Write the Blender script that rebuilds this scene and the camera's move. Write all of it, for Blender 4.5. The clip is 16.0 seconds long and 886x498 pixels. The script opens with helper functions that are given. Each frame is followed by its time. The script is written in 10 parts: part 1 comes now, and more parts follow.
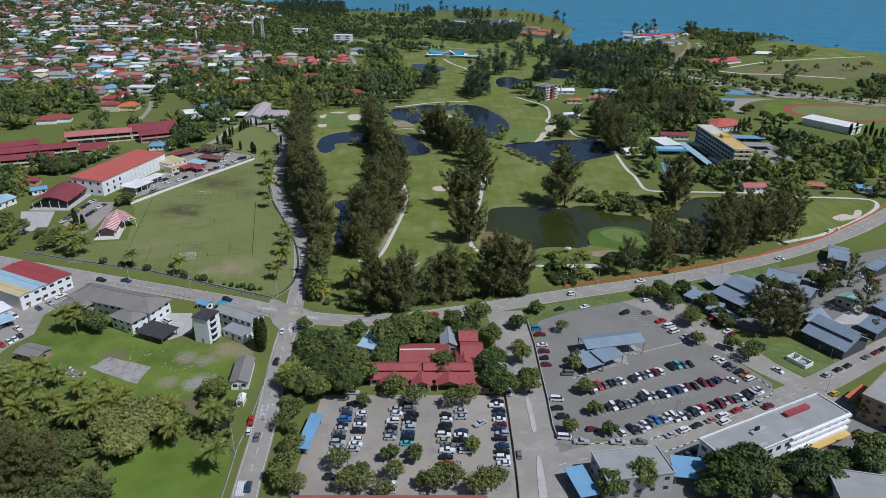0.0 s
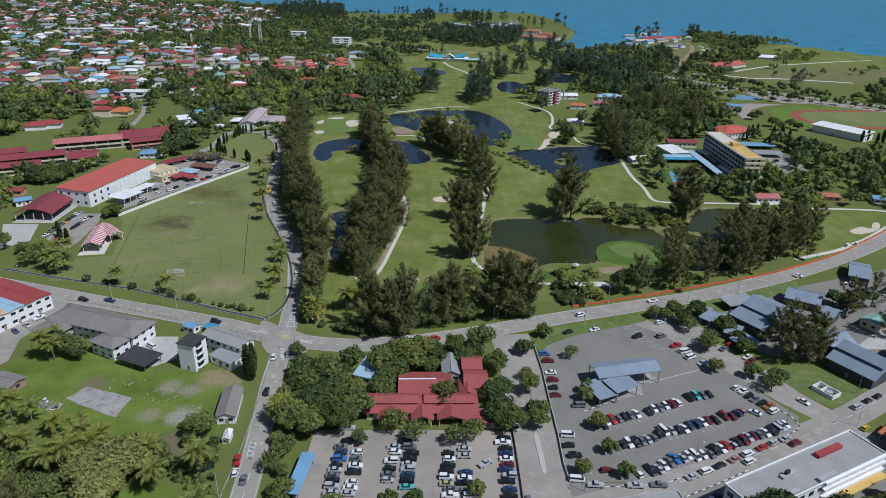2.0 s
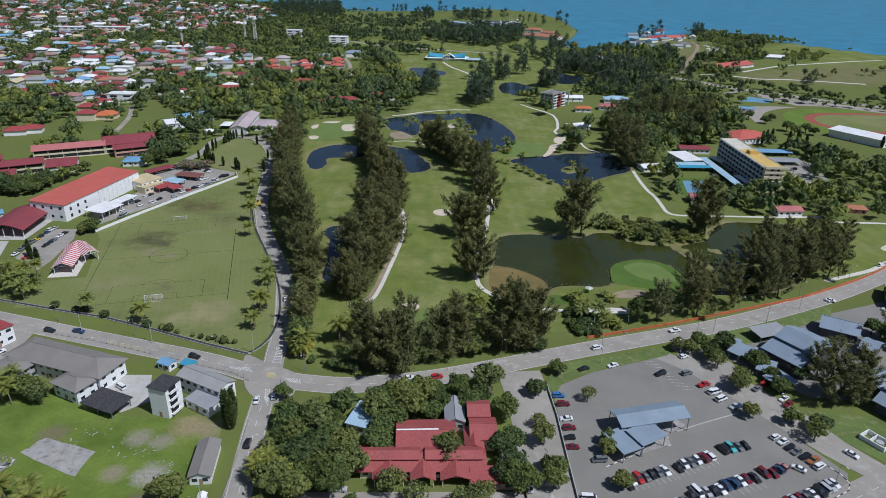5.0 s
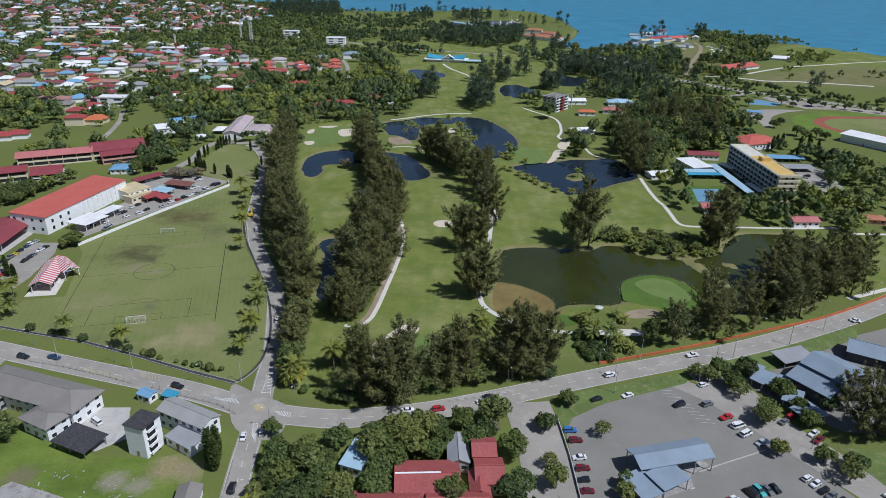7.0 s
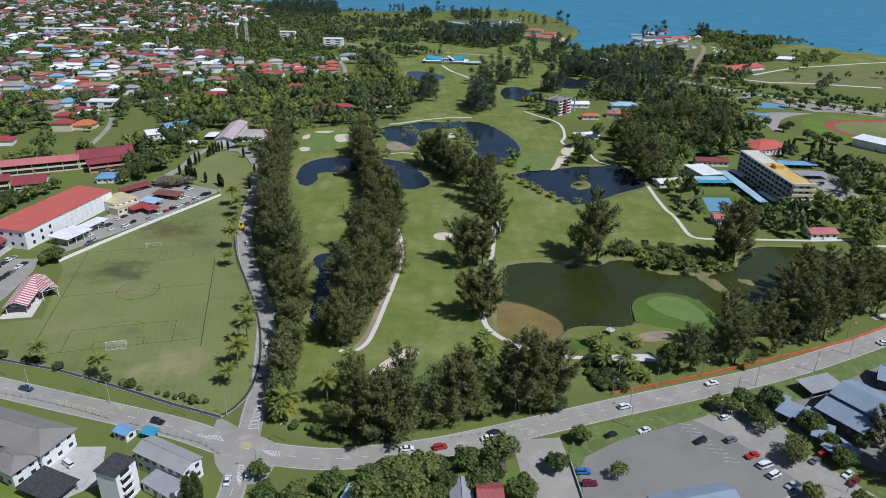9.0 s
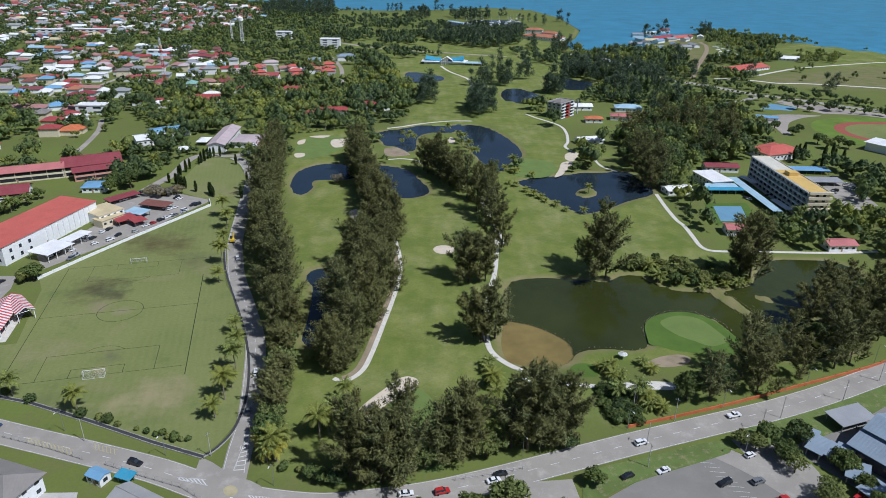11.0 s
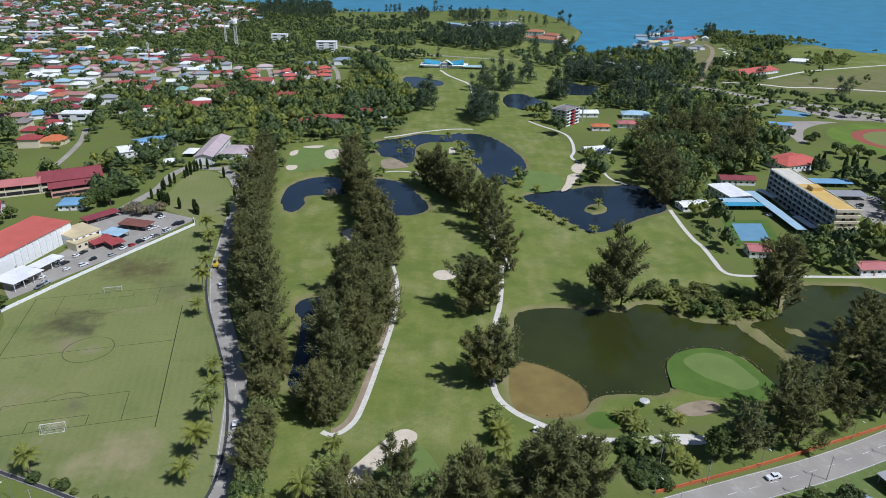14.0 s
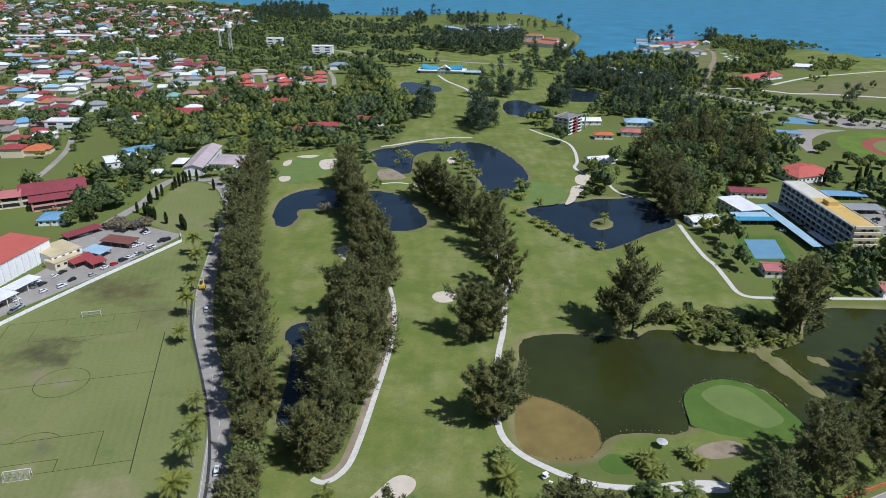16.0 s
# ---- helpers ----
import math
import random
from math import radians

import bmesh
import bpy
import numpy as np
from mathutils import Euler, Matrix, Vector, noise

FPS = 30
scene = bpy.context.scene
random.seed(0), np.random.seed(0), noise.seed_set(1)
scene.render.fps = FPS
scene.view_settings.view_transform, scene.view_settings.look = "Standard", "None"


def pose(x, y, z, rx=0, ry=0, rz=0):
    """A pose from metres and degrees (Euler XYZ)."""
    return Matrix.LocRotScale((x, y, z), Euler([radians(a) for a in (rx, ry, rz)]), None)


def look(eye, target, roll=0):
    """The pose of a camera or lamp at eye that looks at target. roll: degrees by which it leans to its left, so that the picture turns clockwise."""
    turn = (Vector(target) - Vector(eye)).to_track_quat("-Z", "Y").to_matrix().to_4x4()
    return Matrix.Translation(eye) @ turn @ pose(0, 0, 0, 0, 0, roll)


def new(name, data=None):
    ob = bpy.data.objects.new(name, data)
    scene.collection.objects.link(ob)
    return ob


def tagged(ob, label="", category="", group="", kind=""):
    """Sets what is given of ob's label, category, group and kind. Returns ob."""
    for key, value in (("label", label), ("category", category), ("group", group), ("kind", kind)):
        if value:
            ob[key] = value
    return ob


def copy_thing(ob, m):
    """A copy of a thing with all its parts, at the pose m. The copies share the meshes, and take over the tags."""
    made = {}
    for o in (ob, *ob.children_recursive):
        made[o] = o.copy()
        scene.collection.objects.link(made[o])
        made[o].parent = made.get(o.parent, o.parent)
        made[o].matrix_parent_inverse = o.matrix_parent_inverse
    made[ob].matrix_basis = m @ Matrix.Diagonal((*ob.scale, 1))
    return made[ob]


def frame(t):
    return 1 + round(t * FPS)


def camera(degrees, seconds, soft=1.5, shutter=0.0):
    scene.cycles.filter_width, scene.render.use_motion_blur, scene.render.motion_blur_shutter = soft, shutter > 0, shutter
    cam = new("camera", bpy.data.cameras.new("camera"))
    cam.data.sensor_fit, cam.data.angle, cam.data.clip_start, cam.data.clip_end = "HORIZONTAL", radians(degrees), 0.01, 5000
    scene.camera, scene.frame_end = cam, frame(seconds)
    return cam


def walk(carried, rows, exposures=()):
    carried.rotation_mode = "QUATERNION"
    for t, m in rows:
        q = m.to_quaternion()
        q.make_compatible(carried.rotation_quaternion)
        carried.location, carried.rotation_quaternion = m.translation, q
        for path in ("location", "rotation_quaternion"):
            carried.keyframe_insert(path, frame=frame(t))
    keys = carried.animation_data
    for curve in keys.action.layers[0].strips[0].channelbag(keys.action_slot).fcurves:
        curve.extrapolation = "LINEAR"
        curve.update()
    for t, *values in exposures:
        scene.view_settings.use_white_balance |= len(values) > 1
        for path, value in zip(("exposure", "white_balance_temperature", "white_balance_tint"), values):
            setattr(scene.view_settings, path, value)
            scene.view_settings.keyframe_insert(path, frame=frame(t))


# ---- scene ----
cam = camera(67.0, 16.0, soft=0.7)
PATH = [
    (0, (1.49, 0.65, 143.33), (8.74, 229.26, 42.41), 0.95),
    (0.5, (1.29, 5.19, 143.32), (8.54, 233.86, 42.55), 0.97),
    (1, (1.14, 9.77, 143.32), (8.39, 238.51, 42.70), 0.99),
    (1.5, (1.04, 14.35, 143.31), (8.42, 243.14, 42.80), 1.01),
    (2, (0.97, 18.95, 143.29), (8.47, 247.80, 42.93), 1.03),
    (2.5, (0.88, 23.65, 143.27), (8.38, 252.43, 42.76), 1.05),
    (3, (0.76, 28.49, 143.24), (8.38, 257.22, 42.62), 1.07),
    (3.5, (0.62, 33.44, 143.20), (8.25, 262.17, 42.58), 1.08),
    (4, (0.46, 38.36, 143.16), (8.34, 266.95, 42.24), 1.09),
    (6.5, (-0.21, 62.87, 142.68), (8.04, 291.24, 41.31), 1.10),
    (7, (-0.34, 67.72, 142.65), (8.16, 296.09, 41.28), 1.09),
    (7.5, (-0.45, 72.62, 142.65), (8.05, 300.94, 41.18), 1.07),
    (8, (-0.52, 77.51, 142.67), (8.23, 305.76, 41.05), 1.06),
    (8.5, (-0.55, 82.34, 142.70), (8.20, 310.54, 40.97), 1.03),
    (9, (-0.58, 87.13, 142.73), (8.29, 315.39, 41.16), 1.01),
    (11.5, (-0.85, 111.18, 143.09), (8.52, 339.13, 40.86), 0.87),
    (12, (-0.88, 115.93, 143.13), (8.50, 343.86, 40.86), 0.84),
    (12.5, (-0.85, 120.71, 143.17), (8.53, 348.76, 41.15), 0.82),
    (13, (-0.69, 125.55, 143.23), (8.81, 353.61, 41.26), 0.80),
    (13.5, (-0.48, 130.44, 143.29), (9.01, 358.50, 41.32), 0.79),
    (14, (-0.32, 135.37, 143.38), (9.17, 363.39, 41.30), 0.78),
    (14.5, (-0.27, 140.36, 143.48), (9.47, 368.46, 41.62), 0.79),
    (15, (-0.37, 145.35, 143.57), (9.63, 373.53, 41.92), 0.81),
    (15.5, (-0.55, 150.21, 143.64), (9.57, 378.46, 42.14), 0.83),
    (16, (-0.72, 154.95, 143.67), (9.78, 383.29, 42.43), 0.88),
]
walk(cam, [(t, look(eye, target, roll)) for t, eye, target, roll in PATH], exposures=[(0, -0.26, 5495, 13), (9, -0.07, 5480, 13), (16, 0.03, 5460, 13)])
scene.view_settings.exposure = 0.0
SUN_AZ, SUN_EL = math.atan2(-0.56, 0.83), radians(55)
world = bpy.data.worlds.new("sky")
scene.world = world
world.use_nodes = True
_sky = world.node_tree.nodes.new("ShaderNodeTexSky")
_sky.sky_type, _sky.sun_disc = "NISHITA", False
_sky.sun_elevation, _sky.sun_rotation = SUN_EL, math.pi / 2 - SUN_AZ
world.node_tree.links.new(_sky.outputs[0], world.node_tree.nodes["Background"].inputs[0])
world.node_tree.nodes["Background"].inputs[1].default_value = 0.051
_sun = new("sun", bpy.data.lights.new("sun", "SUN"))
_sun.data.energy, _sun.data.angle, _sun.data.color = 4.25, radians(0.53), (1.0, 0.95, 0.87)
_sun.matrix_world = look((math.cos(SUN_AZ) * math.cos(SUN_EL) * 500, math.sin(SUN_AZ) * math.cos(SUN_EL) * 500, math.sin(SUN_EL) * 500), (0, 0, 0))

# ---- materials ----


class Nodes:
    """A small builder for node materials."""

    def __init__(self, name, rough=0.8, metal=0.0, spec=0.3):
        self.m = bpy.data.materials.new(name)
        self.m.use_nodes = True
        self.t = self.m.node_tree
        self.b = self.t.nodes["Principled BSDF"]
        self.b.inputs["Roughness"].default_value = rough
        self.b.inputs["Metallic"].default_value = metal
        self.b.inputs["Specular IOR Level"].default_value = spec
        self.coord = None

    def node(self, kind, **kw):
        n = self.t.nodes.new(kind)
        for k, v in kw.items():
            n.inputs[k].default_value = v
        return n

    def link(self, a, b):
        self.t.links.new(a, b)

    def place(self, world_space):
        if self.coord is None:
            if world_space:
                self.coord = self.node("ShaderNodeNewGeometry").outputs["Position"]
            else:
                self.coord = self.node("ShaderNodeTexCoord").outputs["Object"]
        return self.coord

    def noise(self, scale, detail=4.0, world_space=True, rough=0.6):
        n = self.node("ShaderNodeTexNoise", Scale=scale, Detail=detail, Roughness=rough)
        self.link(self.place(world_space), n.inputs["Vector"])
        return n.outputs["Fac"]

    def ramp(self, fac, lo, hi):
        n = self.node("ShaderNodeMapRange")
        n.inputs[1].default_value, n.inputs[2].default_value = lo, hi
        self.link(fac, n.inputs[0])
        return n.outputs[0]

    def mix(self, fac, a, b, mode="MIX"):
        n = self.t.nodes.new("ShaderNodeMix")
        n.data_type, n.blend_type = "RGBA", mode
        for sock, v in ((n.inputs[0], fac), (n.inputs[6], a), (n.inputs[7], b)):
            if isinstance(v, (int, float)):
                sock.default_value = v
            elif isinstance(v, tuple):
                sock.default_value = (*v[:3], 1)
            else:
                self.link(v, sock)
        return n.outputs[2]

    def bump(self, fac, strength, distance):
        n = self.node("ShaderNodeBump", Strength=strength, Distance=distance)
        self.link(fac, n.inputs["Height"])
        self.link(n.outputs[0], self.b.inputs["Normal"])

    def attr(self, name):
        n = self.t.nodes.new("ShaderNodeAttribute")
        n.attribute_name = name
        return n

    def color(self, c):
        if isinstance(c, tuple):
            self.b.inputs["Base Color"].default_value = (*c[:3], 1)
        else:
            self.link(c, self.b.inputs["Base Color"])
        return self.m


def scaled(c, k):
    return tuple(v * k for v in c)


def surface(name, c, dark=0.7, light=1.15, big=0.15, small=2.0, rough=0.8, bump=0.15, metal=0.0, dirt=None, world_space=True, spec=0.3):
    """A surface with broad stains and fine grain at real size."""
    n = Nodes(name, rough, metal, spec)
    f1 = n.ramp(n.noise(big, 5, world_space), 0.3, 0.7)
    f2 = n.ramp(n.noise(small, 6, world_space), 0.3, 0.7)
    col = n.mix(f1, scaled(c, dark), scaled(c, light))
    col = n.mix(n.mix(0.5, (0, 0, 0), f2), col, scaled(c, (dark + light) / 2.2))
    if dirt:
        col = n.mix(n.ramp(n.noise(big * 3.1, 8, world_space, 0.7), 0.52, 0.72), col, dirt)
    if bump:
        n.bump(f2, bump, 0.1)
    return n.color(col)


def paint(name, c, rough=0.5, var=0.12, metal=0.0, coat=0.0, spec=0.4):
    """Painted or coated things, with slight grime."""
    n = Nodes(name, rough, metal, spec)
    f = n.ramp(n.noise(0.9, 5, False), 0.3, 0.75)
    n.b.inputs["Coat Weight"].default_value = coat
    return n.color(n.mix(f, scaled(c, 1 - var), scaled(c, 1 + var * 0.4)))


def roofing(name, c, pitch=0.75, wear=(0.3, 0.26, 0.22), rough=0.55):
    """Ribbed sheet or tiled roofing with faded streaks."""
    n = Nodes(name, rough)
    w = n.node("ShaderNodeTexWave", Scale=1.0 / pitch / 1.0, Distortion=0.0)
    w.wave_profile = "SIN"
    n.link(n.place(False), w.inputs["Vector"])
    f1 = n.ramp(n.noise(0.16, 6, False), 0.3, 0.72)
    f2 = n.ramp(n.noise(1.4, 6, False), 0.42, 0.8)
    col = n.mix(f1, scaled(c, 0.87), scaled(c, 1.08))
    col = n.mix(n.mix(0.72, f2, (0, 0, 0)), col, wear)
    n.bump(w.outputs["Fac"], 0.35, 0.06)
    return n.color(col)


def foliage(name, c, spread=0.45, warm=(1.25, 1.1, 0.7), rough=0.65, glow=0.25, grain=0.0):
    """Leaves: each leaf or tuft a little different, broad drifts over the crown."""
    n = Nodes(name, rough, 0.0, 0.25)
    geo = n.node("ShaderNodeNewGeometry")
    isl = geo.outputs["Random Per Island"]
    info = n.node("ShaderNodeObjectInfo")
    col = n.mix(isl, scaled(c, 1 - spread), scaled(c, 1 + spread))
    col = n.mix(n.ramp(info.outputs["Random"], 0.0, 1.15), col, tuple(c[i] * warm[i] for i in range(3)))
    col = n.mix(n.ramp(n.noise(0.05, 3), 0.35, 0.7), n.mix(1.0, col, (0.8, 0.85, 0.85), "MULTIPLY"), col)
    if grain:
        v = n.noise(0.085, 2)
        col = n.mix(n.ramp(v, 0.5, 0.66), col, n.mix(1.0, col, (1.5, 1.36, 0.9), "MULTIPLY"))
        col = n.mix(n.ramp(v, 0.46, 0.34), col, n.mix(1.0, col, (0.62, 0.66, 0.72), "MULTIPLY"))
        g = n.noise(grain, 5, rough=0.75)
        col = n.mix(n.ramp(g, 0.36, 0.64), n.mix(1.0, col, (0.66, 0.69, 0.74), "MULTIPLY"), n.mix(1.0, col, (1.4, 1.38, 1.34), "MULTIPLY"))
        n.bump(g, 0.7, 1.1)
    tr = n.node("ShaderNodeBsdfTranslucent")
    n.link(col, tr.inputs[0])
    sh = n.node("ShaderNodeMixShader", Fac=glow)
    n.color(col)
    n.link(n.b.outputs[0], sh.inputs[1])
    n.link(tr.outputs[0], sh.inputs[2])
    n.link(sh.outputs[0], n.t.nodes["Material Output"].inputs[0])
    return n.m


def water_mat(name, c, shallow=None, rough=0.08, wave=1.2, strength=0.12):
    n = Nodes(name, rough, 0.0, 0.5)
    n.b.inputs["IOR"].default_value = 1.33
    n.bump(n.noise(wave, 4), strength, 0.15)
    col = n.mix(n.ramp(n.noise(0.02, 4), 0.35, 0.7), scaled(c, 0.75), scaled(c, 1.2))
    if shallow:
        at = n.attr("shallow").outputs["Fac"]
        edge = n.node("ShaderNodeMath")
        edge.operation = "ADD"
        n.link(at, edge.inputs[0])
        n.link(n.ramp(n.noise(0.22, 7, rough=0.7), -0.7, 1.7), edge.inputs[1])
        col = n.mix(n.ramp(edge.outputs[0], 0.98, 1.12), col, n.mix(n.ramp(n.noise(0.1, 6), 0.35, 0.65), scaled(shallow, 0.85), scaled(shallow, 1.12)))
    return n.color(col)


M = {}
M["asphalt"] = surface("asphalt", (0.322, 0.297, 0.256), 0.80, 1.12, 0.06, 1.6, 0.9, 0.1, dirt=(0.40, 0.375, 0.33))
M["asphalt_lot"] = surface("worn_asphalt", (0.228, 0.216, 0.188), 0.82, 1.12, 0.045, 1.3, 0.9, 0.1, dirt=(0.24, 0.225, 0.2))
M["sandy_lot"] = surface("dusty_paving", (0.350, 0.312, 0.262), 0.75, 1.15, 0.03, 1.1, 0.95, 0.1, dirt=(0.22, 0.21, 0.195))
M["concrete"] = surface("concrete", (0.48, 0.46, 0.42), 0.82, 1.1, 0.2, 2.2, 0.85, 0.15, dirt=(0.33, 0.31, 0.27))
M["path"] = surface("pale_path", (0.62, 0.59, 0.52), 0.85, 1.1, 0.25, 2.5, 0.9, 0.1, dirt=(0.45, 0.40, 0.31))
M["sand"] = surface("bunker_sand", (0.60, 0.52, 0.40), 0.85, 1.08, 0.3, 2.5, 0.95, 0.2)
M["dirt"] = surface("bare_soil", (0.30, 0.24, 0.16), 0.7, 1.2, 0.2, 1.5, 0.95, 0.3)
M["rock"] = surface("boulder", (0.30, 0.26, 0.19), 0.6, 1.2, 0.3, 2.5, 0.9, 0.3)
M["line_white"] = surface("road_paint", (0.68, 0.68, 0.65), 0.6, 1.1, 0.4, 3, 0.8, 0.0)
M["line_yellow"] = surface("yellow_road_paint", (0.44, 0.385, 0.23), 0.75, 1.1, 0.4, 3, 0.8, 0.0)
M["line_dark"] = surface("mown_line", (0.032, 0.042, 0.014), 0.8, 1.2, 0.4, 3, 0.9, 0.0)
M["kerb_white"] = paint("kerb_white", (0.68, 0.68, 0.66), 0.8)
M["kerb_black"] = paint("kerb_black", (0.05, 0.05, 0.05), 0.8)
M["wall_white"] = paint("white_render", (0.82, 0.82, 0.80), 0.75, 0.1)
M["wall_cream"] = paint("cream_render", (0.70, 0.62, 0.44), 0.75, 0.12)
M["wall_grey"] = paint("grey_render", (0.42, 0.42, 0.41), 0.8, 0.2)
# near-black wall colour holding the shade of open hall sides
M["wall_dark"] = paint("open_side_shade", (0.07, 0.075, 0.085), 0.8, 0.2)
M["wall_brown"] = paint("brown_render", (0.36, 0.25, 0.17), 0.8, 0.15)
M["wall_pink"] = paint("pink_render", (0.62, 0.33, 0.25), 0.8, 0.15)
M["wall_pale"] = paint("pale_grey_render", (0.56, 0.56, 0.53), 0.8, 0.2)
M["glass_dark"] = paint("window_glass", (0.03, 0.04, 0.05), 0.12, 0.1, spec=0.6)
M["dark"] = paint("dark_opening", (0.02, 0.02, 0.022), 0.8)
M["steel"] = paint("grey_steel", (0.35, 0.36, 0.37), 0.45, 0.15, 0.6)
M["steel_red"] = paint("red_steel", (0.45, 0.06, 0.04), 0.5)
M["orange"] = surface("orange_barrier", (0.52, 0.15, 0.06), 0.75, 1.15, 0.2, 2, 0.6, 0.0)
M["wood"] = surface("bark", (0.13, 0.10, 0.075), 0.65, 1.2, 1.0, 6, 0.9, 0.4, world_space=False)
M["wood_pale"] = surface("pale_bark", (0.26, 0.22, 0.17), 0.65, 1.2, 1.0, 6, 0.9, 0.4, world_space=False)
M["green"] = surface("putting_green", (0.142, 0.198, 0.050), 0.85, 1.1, 0.12, 1.2, 0.9, 0.05)
M["green_rim"] = surface("fringe_grass", (0.088, 0.150, 0.022), 0.75, 1.12, 0.12, 1.2, 0.9, 0.05)
M["lawn_bright"] = surface("bright_lawn", (0.128, 0.198, 0.024), 0.68, 1.2, 0.06, 1.2, 0.95, 0.25, dirt=(0.16, 0.165, 0.06))
M["slab_old"] = surface("stained_slab", (0.40, 0.38, 0.35), 0.6, 1.1, 0.18, 1.6, 0.9, 0.2, dirt=(0.10, 0.095, 0.085))
M["verge"] = surface("verge_grass", (0.125, 0.172, 0.045), 0.7, 1.2, 0.12, 1.5, 0.95, 0.2, dirt=(0.26, 0.225, 0.12))
ROOFS = dict(ivory=(0.66, 0.63, 0.52), red=(0.34, 0.055, 0.055), maroon=(0.24, 0.045, 0.055), coral=(0.52, 0.115, 0.085), orange=(0.55, 0.16, 0.06), pink=(0.46, 0.16, 0.15),
             pink_grey=(0.50, 0.41, 0.41), white=(0.80, 0.80, 0.78), grey=(0.30, 0.31, 0.32), old=(0.235, 0.218, 0.196), slate=(0.23, 0.29, 0.35), blue=(0.18, 0.36, 0.54), pale_blue=(0.36, 0.52, 0.62),
             cream=(0.60, 0.50, 0.29), yellow=(0.66, 0.45, 0.13), brown=(0.20, 0.075, 0.055), green=(0.25, 0.42, 0.36), black=(0.045, 0.045, 0.05), flat=(0.34, 0.34, 0.325),
             cyan=(0.05, 0.30, 0.45), dusty_red=(0.33, 0.075, 0.070), dusty_maroon=(0.20, 0.06, 0.065), dusty_pink=(0.38, 0.20, 0.175), faded_orange=(0.42, 0.17, 0.09))
for k, c in ROOFS.items():
    M["roof_" + k] = roofing("roof_" + k, c)
M["casuarina"] = foliage("casuarina_leaf", (0.165, 0.174, 0.064), 0.6, (1.15, 1.03, 0.88), 0.65, 0.35)
# bluer copy for far casuarinas, distance haze put into the leaf colour
M["casuarina_hazed"] = foliage("hazed_casuarina_leaf", (0.100, 0.138, 0.078), 0.5, (1.1, 1.02, 0.9), 0.65, 0.3)
M["broadleaf"] = foliage("broad_leaf", (0.118, 0.162, 0.048), 0.5, (1.3, 1.15, 0.9))
M["broadleaf_light"] = foliage("light_leaf", (0.205, 0.222, 0.065), 0.4, (1.05, 1.04, 0.9))
M["olive_leaf"] = foliage("olive_leaf", (0.31, 0.315, 0.105), 0.35, (1.05, 1.04, 0.9), 0.65, 0.3)
M["broadleaf_mid"] = foliage("mid_leaf", (0.168, 0.200, 0.060), 0.5, (1.2, 1.1, 0.9))
M["broadleaf_dark"] = foliage("dark_leaf", (0.082, 0.118, 0.042), 0.5)
# woods leaves: extra blue in the base colours imitates distance haze
M["wood_leaf"] = foliage("woodland_leaf", (0.130, 0.184, 0.078), 0.5, grain=0.55)
M["wood_leaf_light"] = foliage("garden_leaf", (0.188, 0.238, 0.086), 0.5, grain=0.55)
M["wood_leaf_dark"] = foliage("deep_woodland_leaf", (0.094, 0.140, 0.068), 0.5, grain=0.55)
M["dry_leaf"] = foliage("dry_scrub_leaf", (0.215, 0.205, 0.085), 0.5, grain=0.6)
M["palm_leaf"] = foliage("palm_frond", (0.200, 0.232, 0.060), 0.65)
M["palm_gold"] = foliage("golden_frond", (0.34, 0.33, 0.06), 0.45)
M["grey_leaf"] = foliage("grey_twigs", (0.24, 0.22, 0.18), 0.4)
M["water"] = water_mat("pond_water", (0.040, 0.048, 0.012), (0.205, 0.155, 0.052))
M["water_blue"] = water_mat("pond_water_clear", (0.020, 0.031, 0.044))
M["sea"] = water_mat("sea_water", (0.048, 0.235, 0.36), None, 0.3, 0.25, 0.35)


